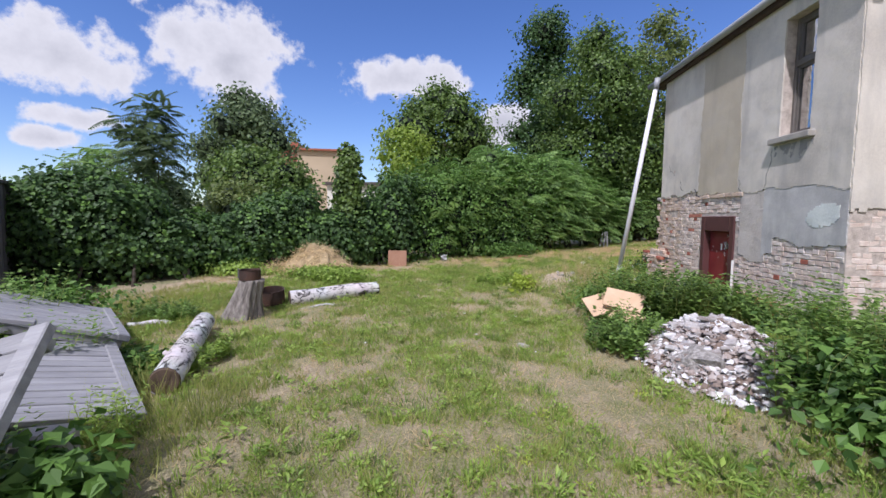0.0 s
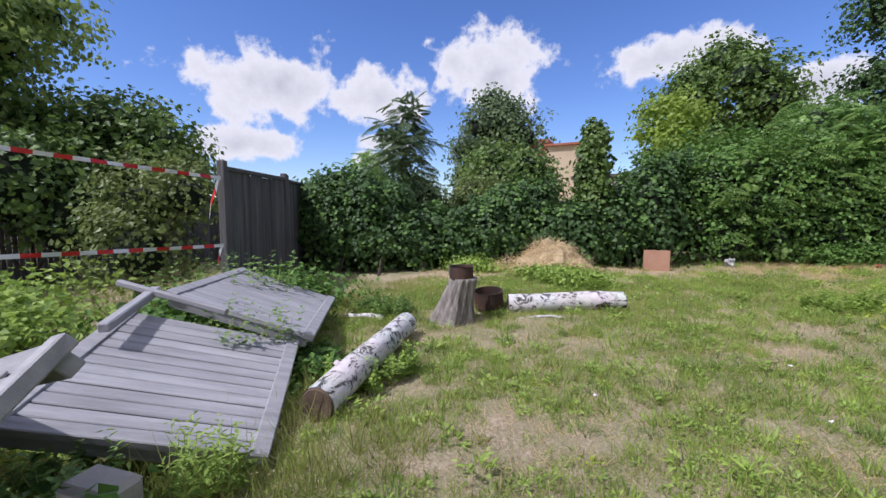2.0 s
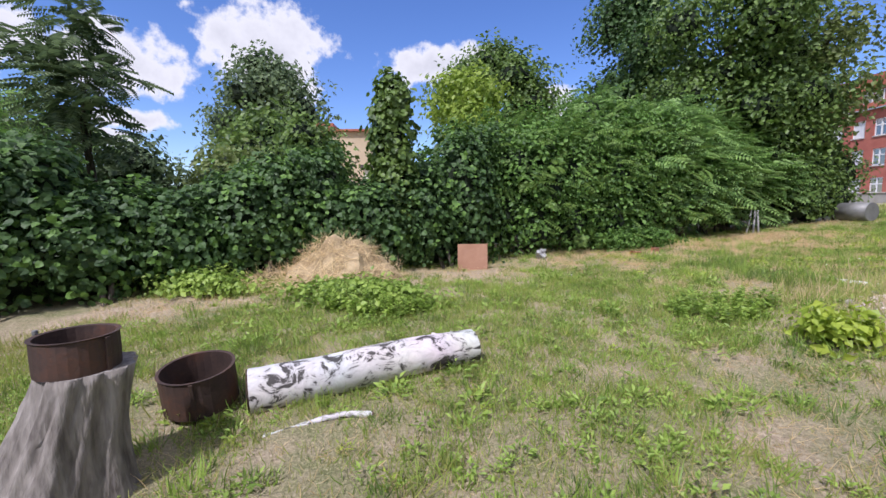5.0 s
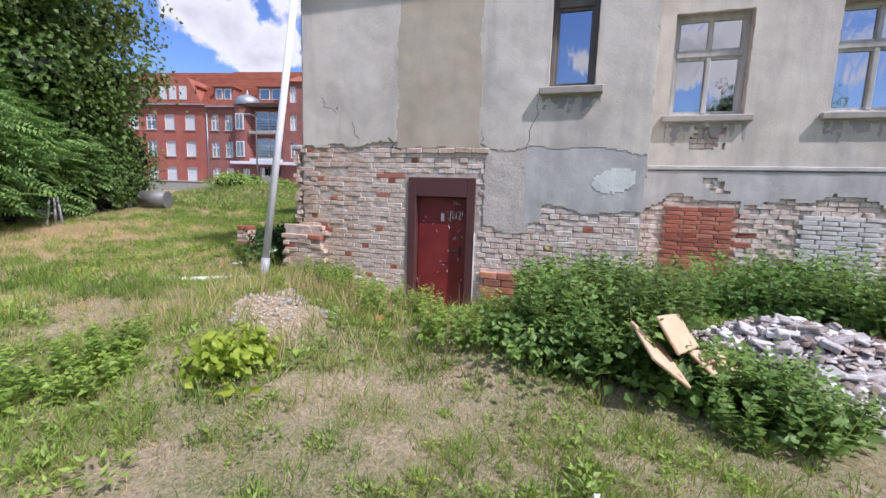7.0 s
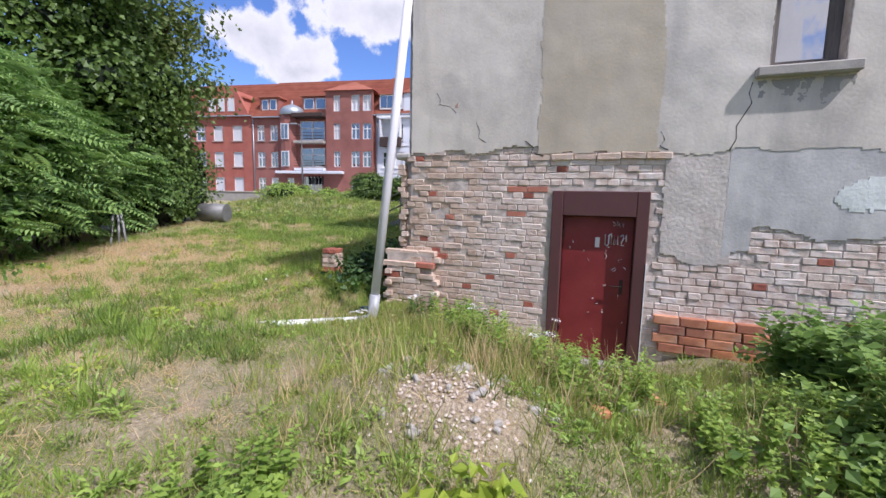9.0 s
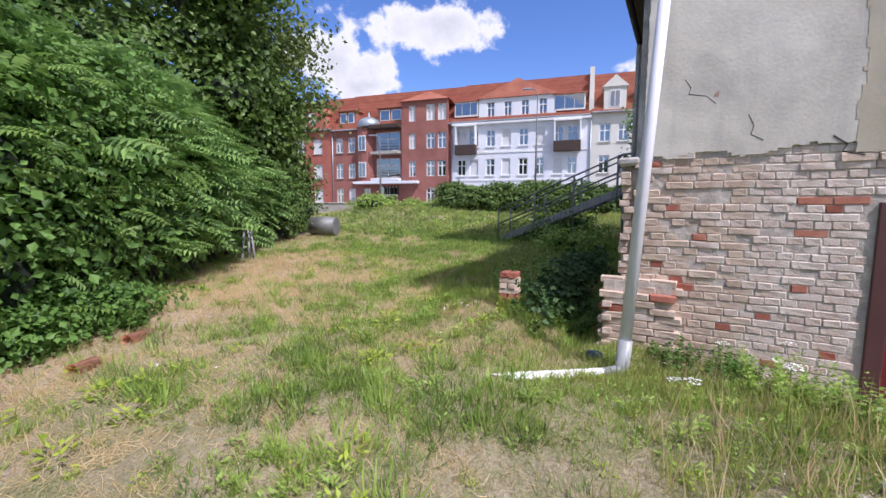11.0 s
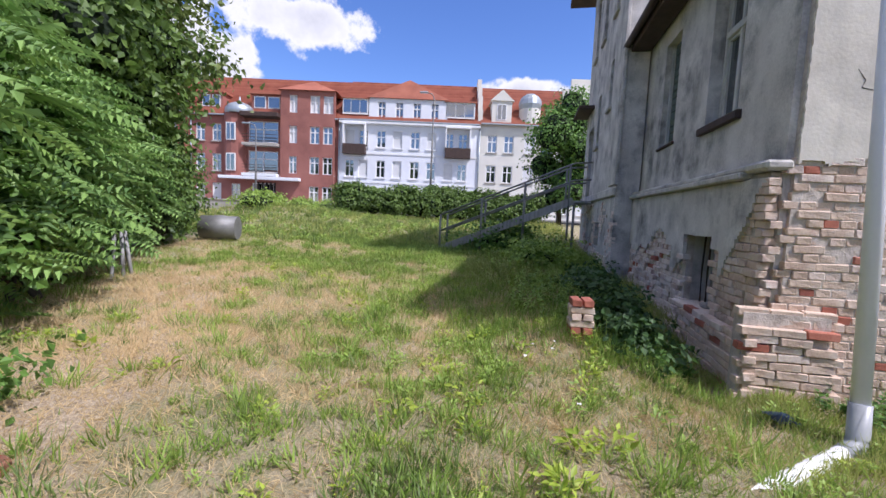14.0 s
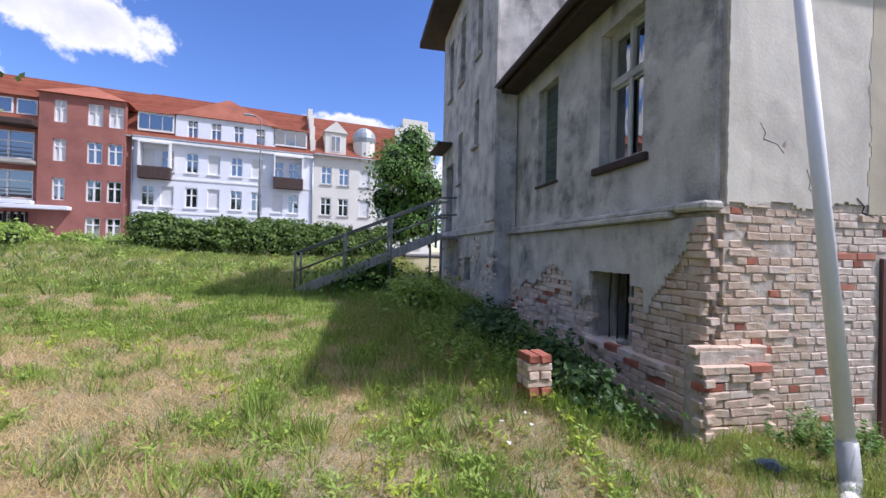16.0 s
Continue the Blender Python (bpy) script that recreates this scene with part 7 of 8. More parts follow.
bmesh.ops.create_cone(tw, cap_ends=True, segments=16, radius1=1.1, radius2=1.1, depth=2.6, matrix=Matrix.Translation((0.6, 0.8, 11.9)))
part("turret", tw, M_FACCREAM, cream)
dm = bmesh.new()
bmesh.ops.create_uvsphere(dm, u_segments=16, v_segments=8, radius=1.2, matrix=Matrix.Translation((0.6, 0.8, 13.1)))
part("turret_dome", dm, M_ZINC, cream)
part("fire_wall", boxes((-4.75, -4.3, 0.0, 1.0, 10.9, 12.3), (-4.75, -4.3, 1.0, 2.5, 10.9, 13.9), (-4.75, -4.3, 2.5, 4.2, 10.9, 15.3), (-4.75, -4.3, 4.2, 6.0, 10.9, 16.6)), M_FACCREAM, cream)
part("step_gable", boxes((3.6, 8.0, -0.3, 0.0, 10.9, 14.6), (4.4, 7.2, -0.3, 0.0, 14.6, 15.6)), M_FACCREAM, cream)
for u in (-18.9, -4.5, -34.2):
    part("rain_pipe", tube([(u, -0.12, BZ), (u, -0.12, 10.5)], 0.07, 8), M_ZINC, white)


def street_lamp(u, d, h, label):
    m = FACE @ Matrix.Translation((u, d, 1.3))
    root = thing("street_lamp", m, label, "street lamp", "street lamps")
    part("pole", tube([(0, 0, 0), (0, 0, h * 0.55), (0, 0, h), (-0.15, 0, h + 0.35), (-0.6, 0, h + 0.5)], [0.11, 0.08, 0.05, 0.045, 0.04], 10), M_GALV, root)
    part("lamp_head", boxes((-1.25, -0.5, -0.12, 0.12, h + 0.42, h + 0.56), bevel=0.05), M_ZINC, root)


street_lamp(-24.7, -6.0, 7.0, "grey curved-arm street lamp before the red house")
street_lamp(-9.0, -7.0, 10.0, "tall grey curved-arm street lamp before the white house")
# distant houses behind the hedge
M_TANWALL = mat("tan_render", [(0.46, 0.36, 0.24), (0.56, 0.45, 0.31)], 0.6, 0.9, 0.05)
dh = thing("distant_house", pose(-16.5, 46.0, 0.3, 0, 0, 12), "tan rendered house with a red roof behind the trees", "house")
part("wall", boxes((-2.5, 2.6, -4, 4, 0, 8.9)), M_TANWALL, dh)
part("roof", boxes((-2.7, 2.8, -4.4, 4.4, 8.9, 9.1)), M_ROOFRED, dh)
part("upper_block", boxes((-8.5, -2.5, -3.5, 4, 0, 9.3)), M_FACRED, dh)
part("upper_roof", boxes((-8.8, -2.3, -3.9, 4.4, 9.3, 9.8)), M_ROOFRED, dh)
dh = thing("distant_house", pose(-9.0, 40.0, 0.3, 0, 0, 0), "pale garden house half hidden by the vines", "house")
part("wall", boxes((-4, 4, -3, 3, 0, 4.6)), M_FACCREAM, dh)
part("roof", boxes((-4.4, 4.4, -3.4, 3.4, 4.6, 4.9)), M_ROOFDARK, dh)

# ---- grass and ground cover ----
def allowed(x, y):
    """Where grass can stand: not inside the villa or under the panels."""
    inside = ((x > 6.4) & (y < 5.85) & (y > 0.4)) | ((x > 8.0) & (y <= 0.4)) | ((x > 11.4) & (y < 6.2))
    return ~inside


def value_noise(x, y, scale, seed):
    """Smooth random heights on a grid of cells, 0 to 1."""
    u, v = x * scale, y * scale
    i, j = np.floor(u), np.floor(v)
    a, b = u - i, v - j
    a, b = a * a * (3 - 2 * a), b * b * (3 - 2 * b)

    def cell(p, q):
        return np.mod(np.sin(p * 127.1 + q * 311.7 + seed * 74.7) * 43758.5453, 1.0)

    return (cell(i, j) * (1 - a) + cell(i + 1, j) * a) * (1 - b) + (cell(i, j + 1) * (1 - a) + cell(i + 1, j + 1) * a) * b


def patchy(x, y):
    """Green patches, about 0 to 1."""
    x, y = np.asarray(x, float), np.asarray(y, float)
    a = 0.24 * value_noise(x, y, 0.55, 1) + 0.30 * value_noise(x, y, 1.7, 2) + 0.28 * value_noise(x, y, 4.1, 3) + 0.18 * value_noise(x, y, 9.0, 4)
    bare = bump_at(x, y, 5.3, 11.45, 1.9, 0.8, 0.45) + bump_at(x, y, 8.4, 13.2, 2.2, 0.8, 0.45) + bump_at(x, y, -4.2, 4.3, 1.2, 0.5, 0.4) + bump_at(x, y, -1.0, 7.0, 1.5, 0.5, 0.25) + bump_at(x, y, 2.9, 10.1, 1.4, 0.5, 0.35) + bump_at(x, y, 4.6, 8.9, 1.6, 0.9, 0.12) + bump_at(x, y, 0.5, -1.5, 1.3, 1.6, 0.05) + bump_at(x, y, 3.6, 3.85, 0.42, 0.42, 0.5)
    shade = sm(x, 6.6, 8.0) * sm(-y, -9.6, -8.6)
    lush = 0.09 - 0.11 * sm(y, 5.0, 7.5) * sm(-x, -12.0, -8.0)
    return np.clip(sm(a + lush - bare + 0.05 * shade, 0.36, 0.62), 0.04, 1)


def turf(x, y):
    """How thickly fine blades stand: thin on the trodden ground beside the villa."""
    return patchy(x, y) * (1 - 0.70 * sm(y, 5.5, 7.5) * sm(-x, -17.0, -13.0))


def grass(name, n_tufts, x0, x1, y0, y1, blades, tall, wide, material, label, mask, rng, spread=0.06, lean=0.55):
    x, y = rng.uniform(x0, x1, n_tufts), rng.uniform(y0, y1, n_tufts)
    ok = allowed(x, y) & (rng.random(n_tufts) < mask(x, y))
    x, y = x[ok], y[ok]
    k = len(x)
    h = tall * rng.uniform(0.55, 1.5, k) * (1 + 0.5 * sm(x, 6.6, 8.0) * sm(-y, -9.6, -8.4))
    bx = np.repeat(x, blades) + rng.normal(0, spread, k * blades)
    by = np.repeat(y, blades) + rng.normal(0, spread, k * blades)
    bh = np.repeat(h, blades) * rng.uniform(0.5, 1.15, k * blades)
    pos = np.stack([bx, by, height(bx, by) - 0.01], 1)
    d = rng.normal(size=(k * blades, 3)) * lean
    d[:, 2] = 1
    nrm = rng.normal(size=(k * blades, 3))
    nrm[:, 2] = 0.2
    v, f = scatter(BLADE_V, BLADE_F, pos, nrm, d, bh, rng.uniform(0.7, 1.3, k * blades) * wide)
    ob = mesh_np(name, v, f, material)
    return tagged(ob, label, "grass", "", "stuff")


g_rng = np.random.default_rng(77)
grass("grass", 34000, -4.5, 8, -6, 13, 7, 0.075, 0.006, L_WEED, "green blades of lawn grass", lambda x, y: turf(x, y), g_rng, 0.07, 0.9)
grass("grass", 9000, 7, 16, 6, 16, 7, 0.11, 0.009, L_WEED, "green blades of rough grass", lambda x, y: turf(x, y), g_rng, 0.08, 0.8)
grass("grass", 46000, -5, 7, -6, 12, 8, 0.08, 0.0055, L_GRASS, "short uneven lawn grass", lambda x, y: turf(x, y), g_rng)
grass("grass", 30000, 5, 16, 5, 17, 8, 0.12, 0.008, L_GRASS, "rough unmown grass beside the villa", lambda x, y: turf(x, y), g_rng)
grass("grass", 7000, 15, 30, 6, 24, 6, 0.22, 0.018, L_GRASS, "rough grass on the rising ground", lambda x, y: 0.3 + 0.7 * patchy(x, y), g_rng, 0.12)
grass("grass", 4500, -12, -2, -9, 3, 7, 0.15, 0.009, L_GRASS, "rough grass by the fence", lambda x, y: turf(x, y), g_rng)
grass("straw", 36000, -5, 8, -6, 13, 5, 0.09, 0.0045, L_STRAW, "dry straw-coloured grass", lambda x, y: 1.15 - 0.75 * patchy(x, y), g_rng, 0.08, 2.4)
grass("straw", 20000, 5, 16, 6, 17, 6, 0.10, 0.007, L_STRAW, "dry straw-coloured grass", lambda x, y: 1.05 - patchy(x, y), g_rng, 0.09, 1.6)
grass("tall_grass", 240, 2.8, 6.2, 2.2, 5.6, 14, 0.30, 0.006, L_STRAW, "tall seeding grass on the earth mound", lambda x, y: bump_at(x, y, 4.4, 4.2, 1.2, 1.1, 1.0) * (1 - bump_at(x, y, 3.6, 3.8, 0.5, 0.5, 0.95)), g_rng, 0.05, 0.35)
grass("tall_grass", 900, 2.6, 6.4, 0.5, 5.6, 12, 0.22, 0.007, L_GRASS, "tall grass on the earth mound", lambda x, y: bump_at(x, y, 4.6, 3.9, 1.4, 1.3, 1.0) * (1 - bump_at(x, y, 3.6, 3.8, 0.5, 0.5, 0.95)), g_rng, 0.05, 0.4)
grass("tall_grass", 2400, 6.6, 14, 6.2, 9.5, 12, 0.22, 0.008, L_WEED, "tall grass in the shade of the villa", lambda x, y: 0.04 + 0.3 * patchy(x, y) * sm(-y, -8.6, -7.0), g_rng, 0.06, 0.45)
grass("tall_grass", 260, -1.6, -0.3, -3.3, -1.2, 14, 0.26, 0.006, L_GRASS, "long grass around the fallen panels", lambda x, y: 0.6 + 0 * x, g_rng, 0.05, 0.5)
grass("grass_tufts", 8000, -4.5, 15, -5.5, 16, 12, 0.12, 0.008, L_WEED, "bright green grass tufts in the lawn", lambda x, y: 0.05 + 0.6 * turf(x, y) ** 2, g_rng, 0.05, 0.7)
grass("tall_grass", 500, 3.0, 11.0, 7.0, 14.0, 18, 0.17, 0.008, L_WEED, "bright thick grass tufts beside the villa", lambda x, y: 0.10 + 0.5 * patchy(x, y), g_rng, 0.06, 0.6)
grass("tall_grass", 500, 4.2, 6.0, 0.4, 1.6, 10, 0.36, 0.007, L_GRASS, "tall seeding grass among the brambles", lambda x, y: 0.4 + 0 * x, g_rng, 0.06, 0.4)
grass("tall_grass", 420, -0.4, 6.0, -4.5, 11, 16, 0.15, 0.008, L_GRASS, "scattered thick grass tufts", lambda x, y: 0.35 + 0 * x, g_rng, 0.035, 0.6)

grass("grass_tufts", 3600, 0.5, 11, 6, 14, 18, 0.14, 0.007, L_WEED, "bright green grass tufts beside the villa", lambda x, y: 0.04 + 0.3 * patchy(x, y) ** 2, g_rng, 0.055, 0.7)
grass("grass_tufts", 2600, -3.5, 6, -5, 6, 16, 0.12, 0.006, L_WEED, "bright green grass tufts in the open lawn", lambda x, y: 0.10 + 0.35 * patchy(x, y), g_rng, 0.055, 0.7)
grass("straw", 16000, 1, 12, 6.2, 15, 8, 0.12, 0.005, L_STRAW, "long dry straw lying on the bare path", lambda x, y: 1.0 - patchy(x, y), g_rng, 0.09, 2.6)


def lawn_clumps(n, x0, x1, y0, y1, tall, radius, material, label, mask, rng, blades=34, wide=0.011):
    """Dense separate clumps of broad blades that lean outwards."""
    x, y = rng.uniform(x0, x1, n), rng.uniform(y0, y1, n)
    ok = allowed(x, y) & (rng.random(n) < mask(x, y))
    x, y = x[ok], y[ok]
    k = len(x)
    size = rng.uniform(0.45, 1.4, k) ** 1.3
    a, d = rng.uniform(0, 6.283, k * blades), np.sqrt(rng.random(k * blades))
    rad = np.repeat(size * radius, blades) * d
    bx, by = np.repeat(x, blades) + rad * np.cos(a), np.repeat(y, blades) + rad * np.sin(a)
    tip = np.stack([np.cos(a) * d * 1.1, np.sin(a) * d * 1.1, np.full(k * blades, 0.9)], 1) + rng.normal(0, 0.28, (k * blades, 3))
    ln = np.repeat(size, blades) * tall * rng.uniform(0.5, 1.2, k * blades) * (1.1 - 0.4 * d)
    pos = np.stack([bx, by, height(bx, by) - 0.01], 1)
    nrm = np.stack([-np.cos(a), -np.sin(a), np.full(k * blades, 0.8)], 1) + rng.normal(0, 0.4, (k * blades, 3))
    v, f = scatter(BLADE_V, BLADE_F, pos, nrm, tip, ln, wide * rng.uniform(0.6, 1.3, k * blades))
    return tagged(mesh_np("grass_clumps", v, f, material), label, "grass", "", "stuff")


L_MID = leaf_mat("mid_green_blade", (0.075, 0.135, 0.030), (0.230, 0.330, 0.085), 0.5, 0.4)
lawn_clumps(2600, -4, 7, -6, 11, 0.11, 0.075, L_WEED, "separate bright green clumps of weeds in the lawn", lambda x, y: 0.10 + 0.75 * patchy(x, y), g_rng)
lawn_clumps(2600, -4, 7, -6, 11, 0.10, 0.07, L_MID, "separate mid-green clumps of grass in the lawn", lambda x, y: 0.06 + 0.8 * patchy(x, y), g_rng, wide=0.008)
lawn_clumps(2500, 3, 15, 6.2, 15, 0.17, 0.10, L_WEED, "bright green clumps of weeds beside the villa", lambda x, y: 0.14 + 0.75 * patchy(x, y), g_rng, wide=0.013)
lawn_clumps(1500, 3, 15, 6.2, 15, 0.16, 0.09, L_MID, "mid-green clumps of grass beside the villa", lambda x, y: 0.05 + 0.8 * patchy(x, y), g_rng, wide=0.009)
lawn_clumps(900, 13, 26, 7, 22, 0.30, 0.20, L_MID, "coarse grass clumps on the rising ground", lambda x, y: 0.15 + 0.7 * patchy(x, y), g_rng, wide=0.022)


def rosettes(n, x0, x1, y0, y1, size, rng, material, mask):
    """Small broad-leaved weeds in the lawn."""
    x, y = rng.uniform(x0, x1, n), rng.uniform(y0, y1, n)
    ok = allowed(x, y) & (rng.random(n) < mask(x, y))
    x, y = x[ok], y[ok]
    k, L = len(x), 26
    s = size * rng.uniform(0.5, 1.5, k)
    a = rng.uniform(0, 6.283, k * L)
    rad = np.repeat(s, L)
    bx = np.repeat(x, L) + np.cos(a) * rad * rng.uniform(0.0, 1.6, k * L)
    by = np.repeat(y, L) + np.sin(a) * rad * rng.uniform(0.0, 1.6, k * L)
    pos = np.stack([bx, by, height(bx, by) + rad * rng.uniform(0.0, 1.5, k * L)], 1)
    tip = np.stack([np.cos(a), np.sin(a), rng.uniform(-0.1, 1.3, k * L)], 1)
    nrm = np.stack([-0.4 * np.cos(a), -0.4 * np.sin(a), np.ones(k * L)], 1) + rng.normal(size=(k * L, 3)) * 0.4
    ln = rad * rng.uniform(0.6, 1.2, k * L)
    v, f = scatter(LEAF_V, LEAF_F, pos, nrm, tip, ln, ln * 0.5)
    return tagged(mesh_np("lawn_weeds", v, f, material), "small bright broad-leaved weeds in the lawn", "weeds", "", "stuff")


rosettes(9000, -4, 7, -6, 11.5, 0.032, g_rng, L_WEED, lambda x, y: patchy(x, y) ** 2)
rosettes(1100, -3, 6, -6, 11, 0.028, g_rng, L_YELLOW, lambda x, y: 0.10 + 0.3 * patchy(x, y) ** 3)
rosettes(300, 2, 10, 6.5, 13, 0.055, g_rng, L_YELLOW, lambda x, y: 0.25 + 0.6 * patchy(x, y))
rosettes(500, -3, 6, -5, 7, 0.055, g_rng, L_WEED, lambda x, y: 0.25 + 0.6 * patchy(x, y))
rosettes(4500, 5, 15, 6.4, 15, 0.045, g_rng, L_WEED, lambda x, y: patchy(x, y) ** 2)
rosettes(900, 13, 28, 8, 22, 0.12, g_rng, L_WEED, lambda x, y: 0.5 * patchy(x, y))
fx = g_rng.uniform(-1, 7, 24)
fy = g_rng.uniform(-3, 10, 24)
ok = allowed(fx, fy)
fx, fy = fx[ok], fy[ok]
a = g_rng.uniform(0, 6.283, (len(fx), 6)).ravel()
ctr = np.repeat(np.stack([fx, fy, height(fx, fy) + g_rng.uniform(0.06, 0.16, len(fx))], 1), 6, 0)
v, f = scatter(LEAF_V, LEAF_F, ctr, np.array([[0, 0, 1.0]]) + g_rng.normal(size=ctr.shape) * 0.2, np.stack([np.cos(a), np.sin(a), 0 * a], 1), np.full(len(a), 0.022))
tagged(mesh_np("wild_flowers", v, f, M_CHALK), "scattered small white wild flowers", "flowers", "", "stuff")

# ---- bricks ----
def brick_mesh(i, lng, dep, high):
    rnd_ = random.Random(i)
    bm = boxes((-lng / 2, lng / 2, -dep / 2, dep / 2, -high / 2, high / 2), bevel=0.007)
    for v in bm.verts:
        v.co += Vector((rnd_.uniform(-0.005, 0.005), rnd_.uniform(-0.0025, 0.0025), rnd_.uniform(-0.004, 0.004)))
    me = bpy.data.meshes.new("brick")
    bm.to_mesh(me)
    bm.free()
    return me


def brick_set(mats, lng=0.245, dep=0.10, high=0.068, n=8):
    out = []
    for i in range(n):
        me = brick_mesh(i, lng, dep, high)
        me.materials.append(mats)
        out.append(me)
    return out


STRETCH, HEAD = brick_set(M_BRICK, lng=0.249, high=0.070), brick_set(M_BRICK, lng=0.121, high=0.070)
STRETCH_R, HEAD_R = brick_set(M_RED, lng=0.249, high=0.070), brick_set(M_RED, lng=0.121, high=0.070)


STRETCH_T, HEAD_T = brick_set(M_TANBRICK, lng=0.249, high=0.070), brick_set(M_TANBRICK, lng=0.121, high=0.070)


def lay(parent, u0, u1, z0, z1, at, keep, near, seed, out=0.012, miss=0.012):
    """Courses of bricks in the (u, z) plane: objects where near(u, z), the rest joined into one mesh. at(u, d, z, turn) gives a matrix."""
    rnd_ = random.Random(seed)
    far = []
    z, c = z0 + 0.04, 0
    while z < z1:
        header = c % 2 == 1
        step = 0.128 if header else 0.257
        u = u0 + (0.064 if header else 0.128) + (0.0 if c % 4 < 2 else 0.06)
        while u < u1:
            if keep(u, z) and rnd_.random() > miss:
                d = rnd_.gauss(0, out * (1.8 if u > 5.0 and parent is wall_w else 1)) - 0.004
                red = rnd_.random() < (0.055 if parent is wall_n or u > 5.0 else 0.025)
                tan = (parent is wall_n or u > 4.7) and rnd_.random() < 0.85
                m = at(u + rnd_.uniform(-0.004, 0.004), d, z + 0.012 * noise.noise(Vector((u * 1.3, z, 0))) + rnd_.uniform(-0.002, 0.002)) @ pose(0, 0, 0, rnd_.uniform(-0.4, 0.4), rnd_.uniform(-1.2, 1.2), rnd_.uniform(-0.5, 0.5))
                me = rnd_.choice((HEAD_R if red else HEAD_T if tan else HEAD) if header else (STRETCH_R if red else STRETCH_T if tan else STRETCH))
                if near(u, z):
                    ob = new("brick", me)
                    ob.parent = parent
                    ob.matrix_world = m
                else:
                    far.append((me, m))
            u += step
        z += 0.0765
        c += 1
    if far:
        vs, fs, n = [], {}, 0
        vv, ff, ss = [], [], []
        for me, m in far:
            co = np.array([(m @ v.co)[:] for v in me.vertices])
            for p in me.polygons:
                idx = [i + n for i in p.vertices]
                for k in range(1, len(idx) - 1):
                    ff.append((idx[0], idx[k], idx[k + 1]))
                    ss.append(1 if me in STRETCH_R or me in HEAD_R else 0)
            vv.append(co)
            n += len(co)
        ob = mesh_np("brickwork", np.concatenate(vv), np.array(ff), [M_BRICK_ALL, M_RED], parent, ss)
        tagged(ob, kind="stuff")


wall_w = bpy.data.objects["wall_west"]
wall_n = bpy.data.objects["wall_north"]
wall_r = bpy.data.objects["wall_rear"]


def at_w(u, d, z):
    return Matrix.Translation((WX + 0.05 - d, u, z)) @ Matrix.Rotation(math.pi / 2, 4, "Z")


def at_n(u, d, z):
    return Matrix.Translation((u, PY - 0.05 + d, z))


def at_r(u, d, z):
    return Matrix.Translation((8.10 + 0.055 - d, u, z)) @ Matrix.Rotation(math.pi / 2, 4, "Z")


lay(wall_w, 0.48, 5.72, -0.45, 2.24, at_w, lambda u, z: not in_hole(u, z, DOOR, 0.05) and not (keep_cement(u, z) and keep_cement(u, z - 0.1) and keep_cement(u + 0.15, z)) and not (keep_side(u, z) and keep_side(u + 0.12, z - 0.1) and keep_side(u - 0.12, z)), lambda u, z: u > 3.75 and z > -0.1 and z < 2.2, 3, 0.0035)
lay(wall_n, 6.52, 11.4, -0.25, 2.05, at_n, lambda u, z: not in_hole(u, z, CELL_N, 0.06) and not (keep_plinth(u, z) and keep_plinth(u, z - 0.1) and keep_plinth(u - 0.1, z)), lambda u, z: u < 8.2 and z > 0.0, 5, 0.014, 0.03)
lay(wall_n, T0, T1, 0.2, 2.05, lambda u, d, z: Matrix.Translation((u, TY - 0.035 + d, z)), lambda u, z: not in_hole(u, z, CELL_N2, 0.06) and nz2(u, z, 1.2, 4) > 0.0, lambda u, z: False, 9)
lay(wall_r, -4.5, 0.40, -0.3, 2.7, at_r, lambda u, z: not keep_rear_low(u, z) and not keep_rear(u, z) and not in_hole(u, z, (-1.1, -0.12, -0.5, 1.42)) and z < 2.65 and not in_hole(u, z, (-2.95, -1.95, -0.3, 1.3)), lambda u, z: False, 11)


lay(bpy.data.objects["wall_wing_south"], WX + 0.02, 8.05, -0.3, 2.0, lambda u, d, z: Matrix.Translation((u, 0.505 - d, z)), lambda u, z: z < 1.8 + 0.2 * nz2(u, z, 1.4, 51), lambda u, z: False, 13, 0.004)


def panel_bricks(parent, u0, u1, z0, z1, material, seed, high=0.071, lng=0.24, x=8.10):
    ms = brick_set(material, lng=lng, n=3, high=high - 0.008)
    z, c, rnd_ = z0, 0, random.Random(seed)
    while z < z1:
        u = u0 + (lng / 2 if c % 2 else lng * 0.25)
        while u < u1:
            ob = new("brick", rnd_.choice(ms))
            ob.parent = parent
            ob.matrix_world = Matrix.Translation((x + 0.035 + rnd_.uniform(-0.004, 0.004), u, z)) @ Matrix.Rotation(math.pi / 2, 4, "Z")
            u += lng + 0.012
        z += high
        c += 1


panel_bricks(wall_r, -1.08, -0.12, 0.0, 1.40, M_RED, 2)
panel_bricks(wall_r, -2.92, -1.92, 0.0, 1.28, M_WHITEBRICK, 3)
panel_bricks(wall_w, 1.55, 2.62, -0.02, 0.37, M_TILE, 4, 0.104, 0.25, WX - 0.04)
# proud broken course over the door
rnd = random.Random(9)
for i in range(6):
    ob = new("brick", rnd.choice(STRETCH_T))
    ob.parent = wall_w
    ob.matrix_world = at_w(2.66 + i * 0.255, 0.022 + rnd.uniform(-0.01, 0.015), 2.105 + rnd.uniform(-0.006, 0.006)) @ pose(0, 0, 0, 0, rnd.uniform(-2, 2), rnd.uniform(-3, 3))
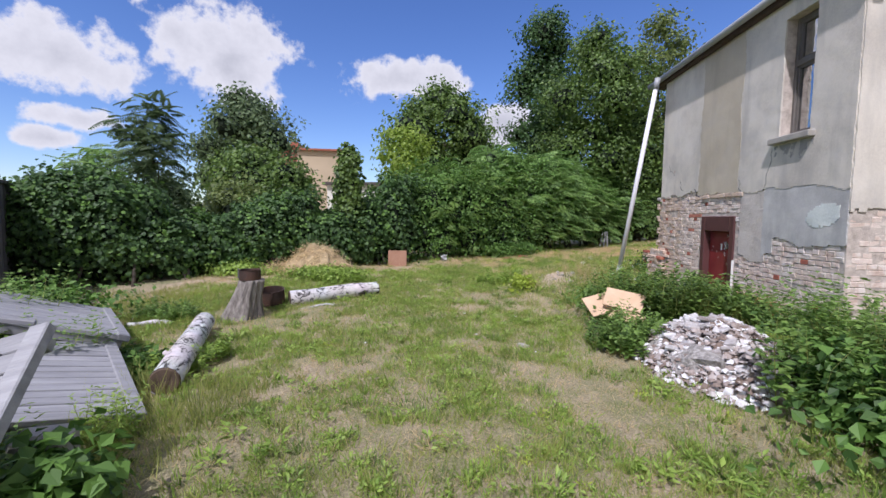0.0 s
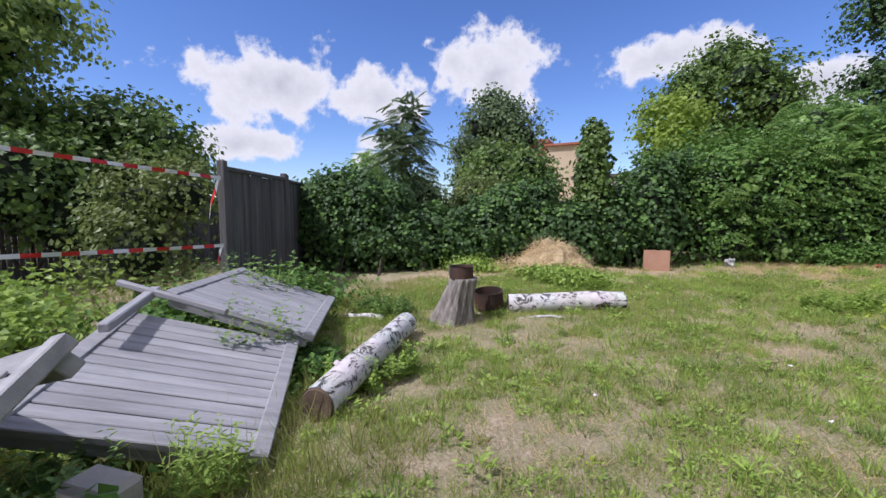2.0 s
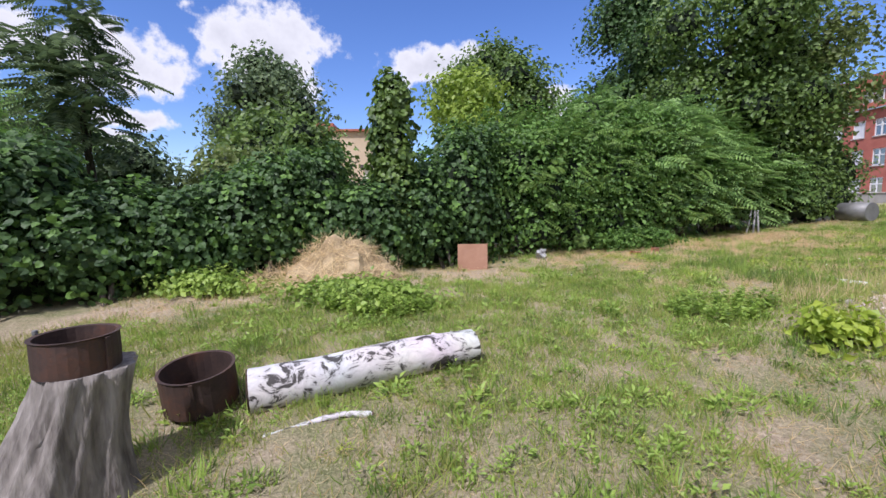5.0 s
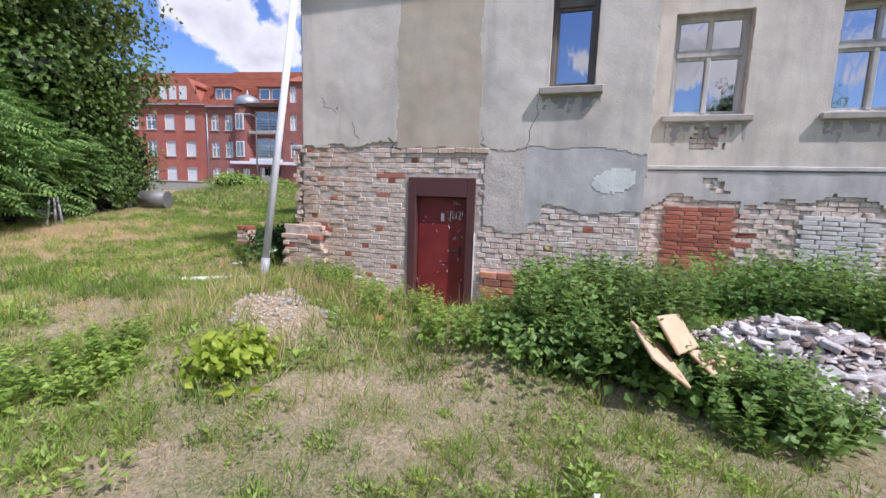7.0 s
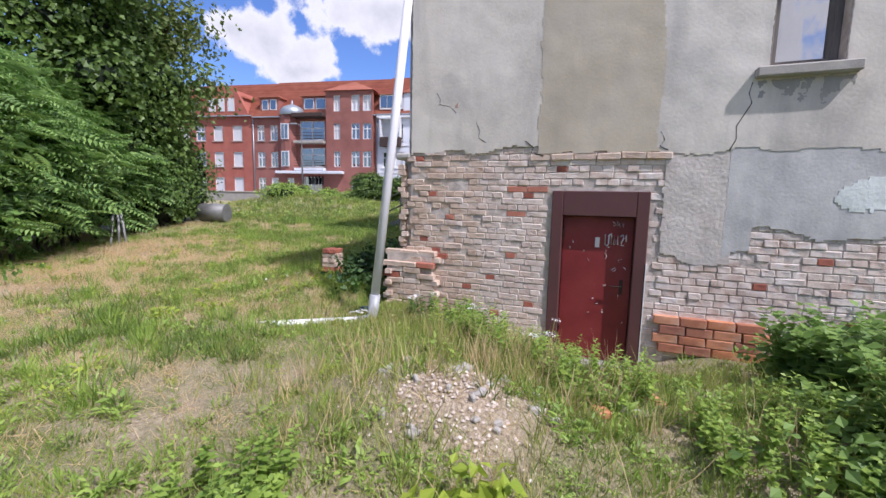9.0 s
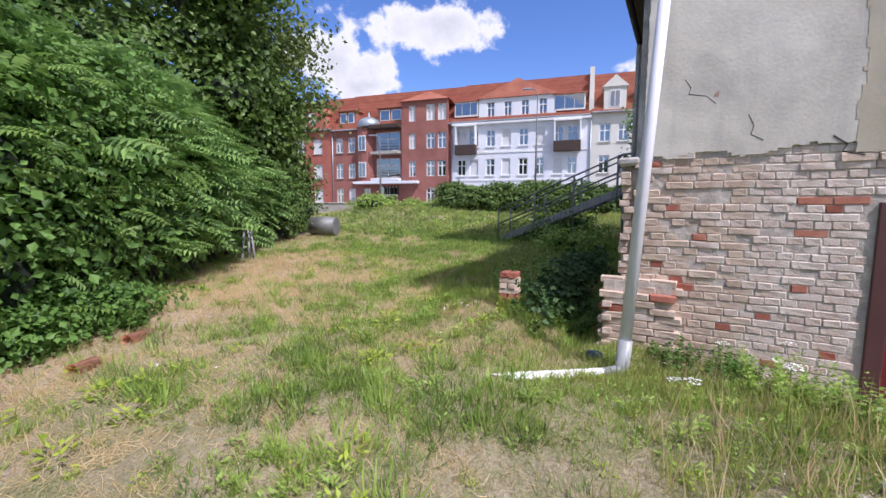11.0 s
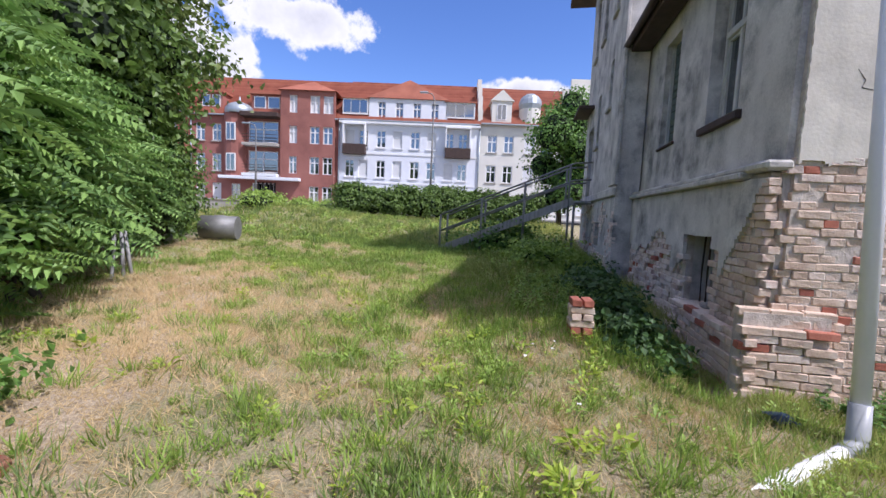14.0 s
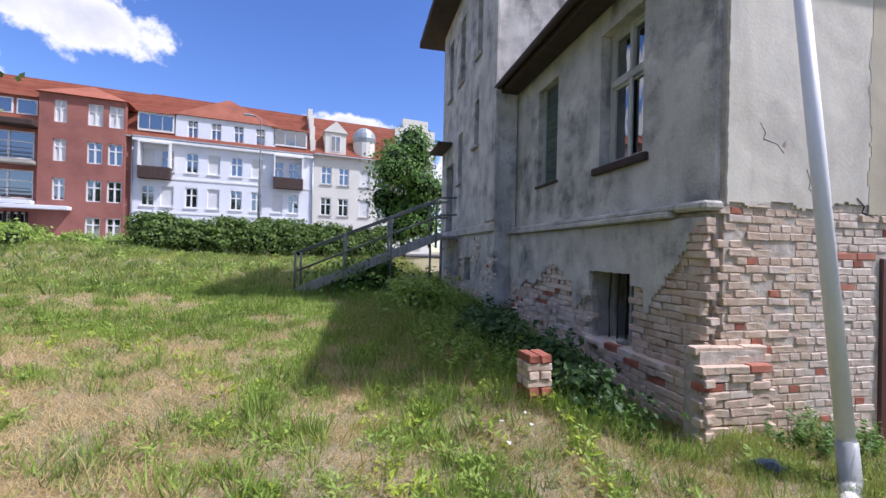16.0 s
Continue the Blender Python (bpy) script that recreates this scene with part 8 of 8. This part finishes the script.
# eroded corner footing
for c in range(12):
    z = 0.0 + c * 0.0765
    for k in range(3):
        if rnd.random() < (0.05 if c < 9 else 0.45):
            continue
        ob = new("brick", rnd.choice(STRETCH_R if rnd.random() < 0.08 else STRETCH_T if rnd.random() < 0.88 else STRETCH))
        ob.parent = wall_w
        ob.matrix_world = at_w(5.38 + k * 0.257 + (0.06 if c % 2 else 0) - 0.06, 0.13 + rnd.uniform(-0.012, 0.012) - (0.05 if c > 9 else 0), z + rnd.uniform(-0.004, 0.004)) @ pose(0, 0, 0, 0, rnd.uniform(-2, 2), rnd.uniform(-4, 4))
    for k in range(18):
        x = 6.50 + k * 0.257 + (0.12 if c % 2 else 0)
        if c < 9 - max(0, k - 2) * 0.25 and k < 6 or c < 4:
            ob = new("brick", rnd.choice(STRETCH_R if rnd.random() < 0.05 else STRETCH_T if rnd.random() < 0.85 else STRETCH))
            ob.parent = wall_n
            ob.matrix_world = at_n(x, 0.13 + rnd.uniform(-0.012, 0.012), z - 0.04 + rnd.uniform(-0.004, 0.004)) @ pose(0, 0, 0, 0, rnd.uniform(-2, 2), rnd.uniform(-4, 4))
part("corner_fill", boxes((6.45, 6.62, 5.30, 5.98, -0.3, 0.84), (6.5, 11.2, 5.80, 5.91, -0.3, 0.2)), M_MORTAR, villa)
# free-standing brick pier
pier = thing("brick_pier", pose(6.98, 7.30, hz(6.98, 7.30), 0, 0, 4), "small free-standing pier of old bricks", "brick pier")
pz = 0.0
k = 0
while pz < 0.44:
    for j in range(2):
        ob = new("brick", rnd.choice(STRETCH_R if k in (5, 1, 0) else STRETCH_T))
        ob.parent = pier
        ob.matrix_parent_inverse = Matrix()
        ob.matrix_basis = pose(0.0 if k % 2 else (j - 0.5) * 0.125, (j - 0.5) * 0.125 if k % 2 else 0.0, pz + 0.03, 0, 0, (0 if k % 2 else 90) + rnd.uniform(-2, 2))
    pz += 0.0745
    k += 1

# umbels and gravel on the mound
rnd = random.Random(21)
for i in range(10):
    x, y = rnd.uniform(4.3, 6.0), rnd.uniform(3.2, 5.3)
    h = rnd.uniform(0.28, 0.5)
    root = thing("wild_carrot", pose(x, y, hz(x, y), rnd.uniform(-10, 10), rnd.uniform(-10, 10), 0), "wild carrot with a flat white flower head", "wild flower", "wild carrots")
    part("stem", tube([(0, 0, -0.02), (0.01, 0, h * 0.5), (0, 0.01, h)], 0.003, 5), L_GRASS, root)
    k = 40
    aa, rr_ = g_rng.uniform(0, 6.283, k), 0.045 * np.sqrt(g_rng.random(k))
    v, f = scatter(LEAF_V, LEAF_F, np.stack([rr_ * np.cos(aa), rr_ * np.sin(aa), h + 0.01 - 3 * rr_ ** 2], 1), np.array([[0, 0, 1.0]]) + g_rng.normal(size=(k, 3)) * 0.2, np.stack([np.cos(aa), np.sin(aa), 0 * aa], 1), np.full(k, 0.014))
    mesh_np("flower_head", v, f, M_CHALK, root)
k = 900
x = 3.75 + g_rng.normal(0, 0.32, k)
y = 3.95 + g_rng.normal(0, 0.34, k)
GR_V = np.array([(-1, -0.8, 0), (1, -0.9, 0), (0.9, 0.8, 0), (-0.9, 1, 0), (0.1, 0, 1.1)]) * 0.5
GR_F = np.array([(0, 1, 4), (1, 2, 4), (2, 3, 4), (3, 0, 4)])
v, f = scatter(GR_V, GR_F, np.stack([x, y, height(x, y) - 0.004], 1), np.array([[0, 0, 1.0]]) + g_rng.normal(size=(k, 3)) * 0.2, g_rng.normal(size=(k, 3)), g_rng.uniform(0.006, 0.024, k))
tagged(mesh_np("gravel", v, f, mat("crumbled_mortar", [(0.36, 0.29, 0.23), (0.56, 0.47, 0.39), (0.70, 0.62, 0.54)], 9.0, 1.0, 0.4, 50, island=0.5)), "pale gravel and crumbled mortar on the earth mound", "gravel", "", "stuff")
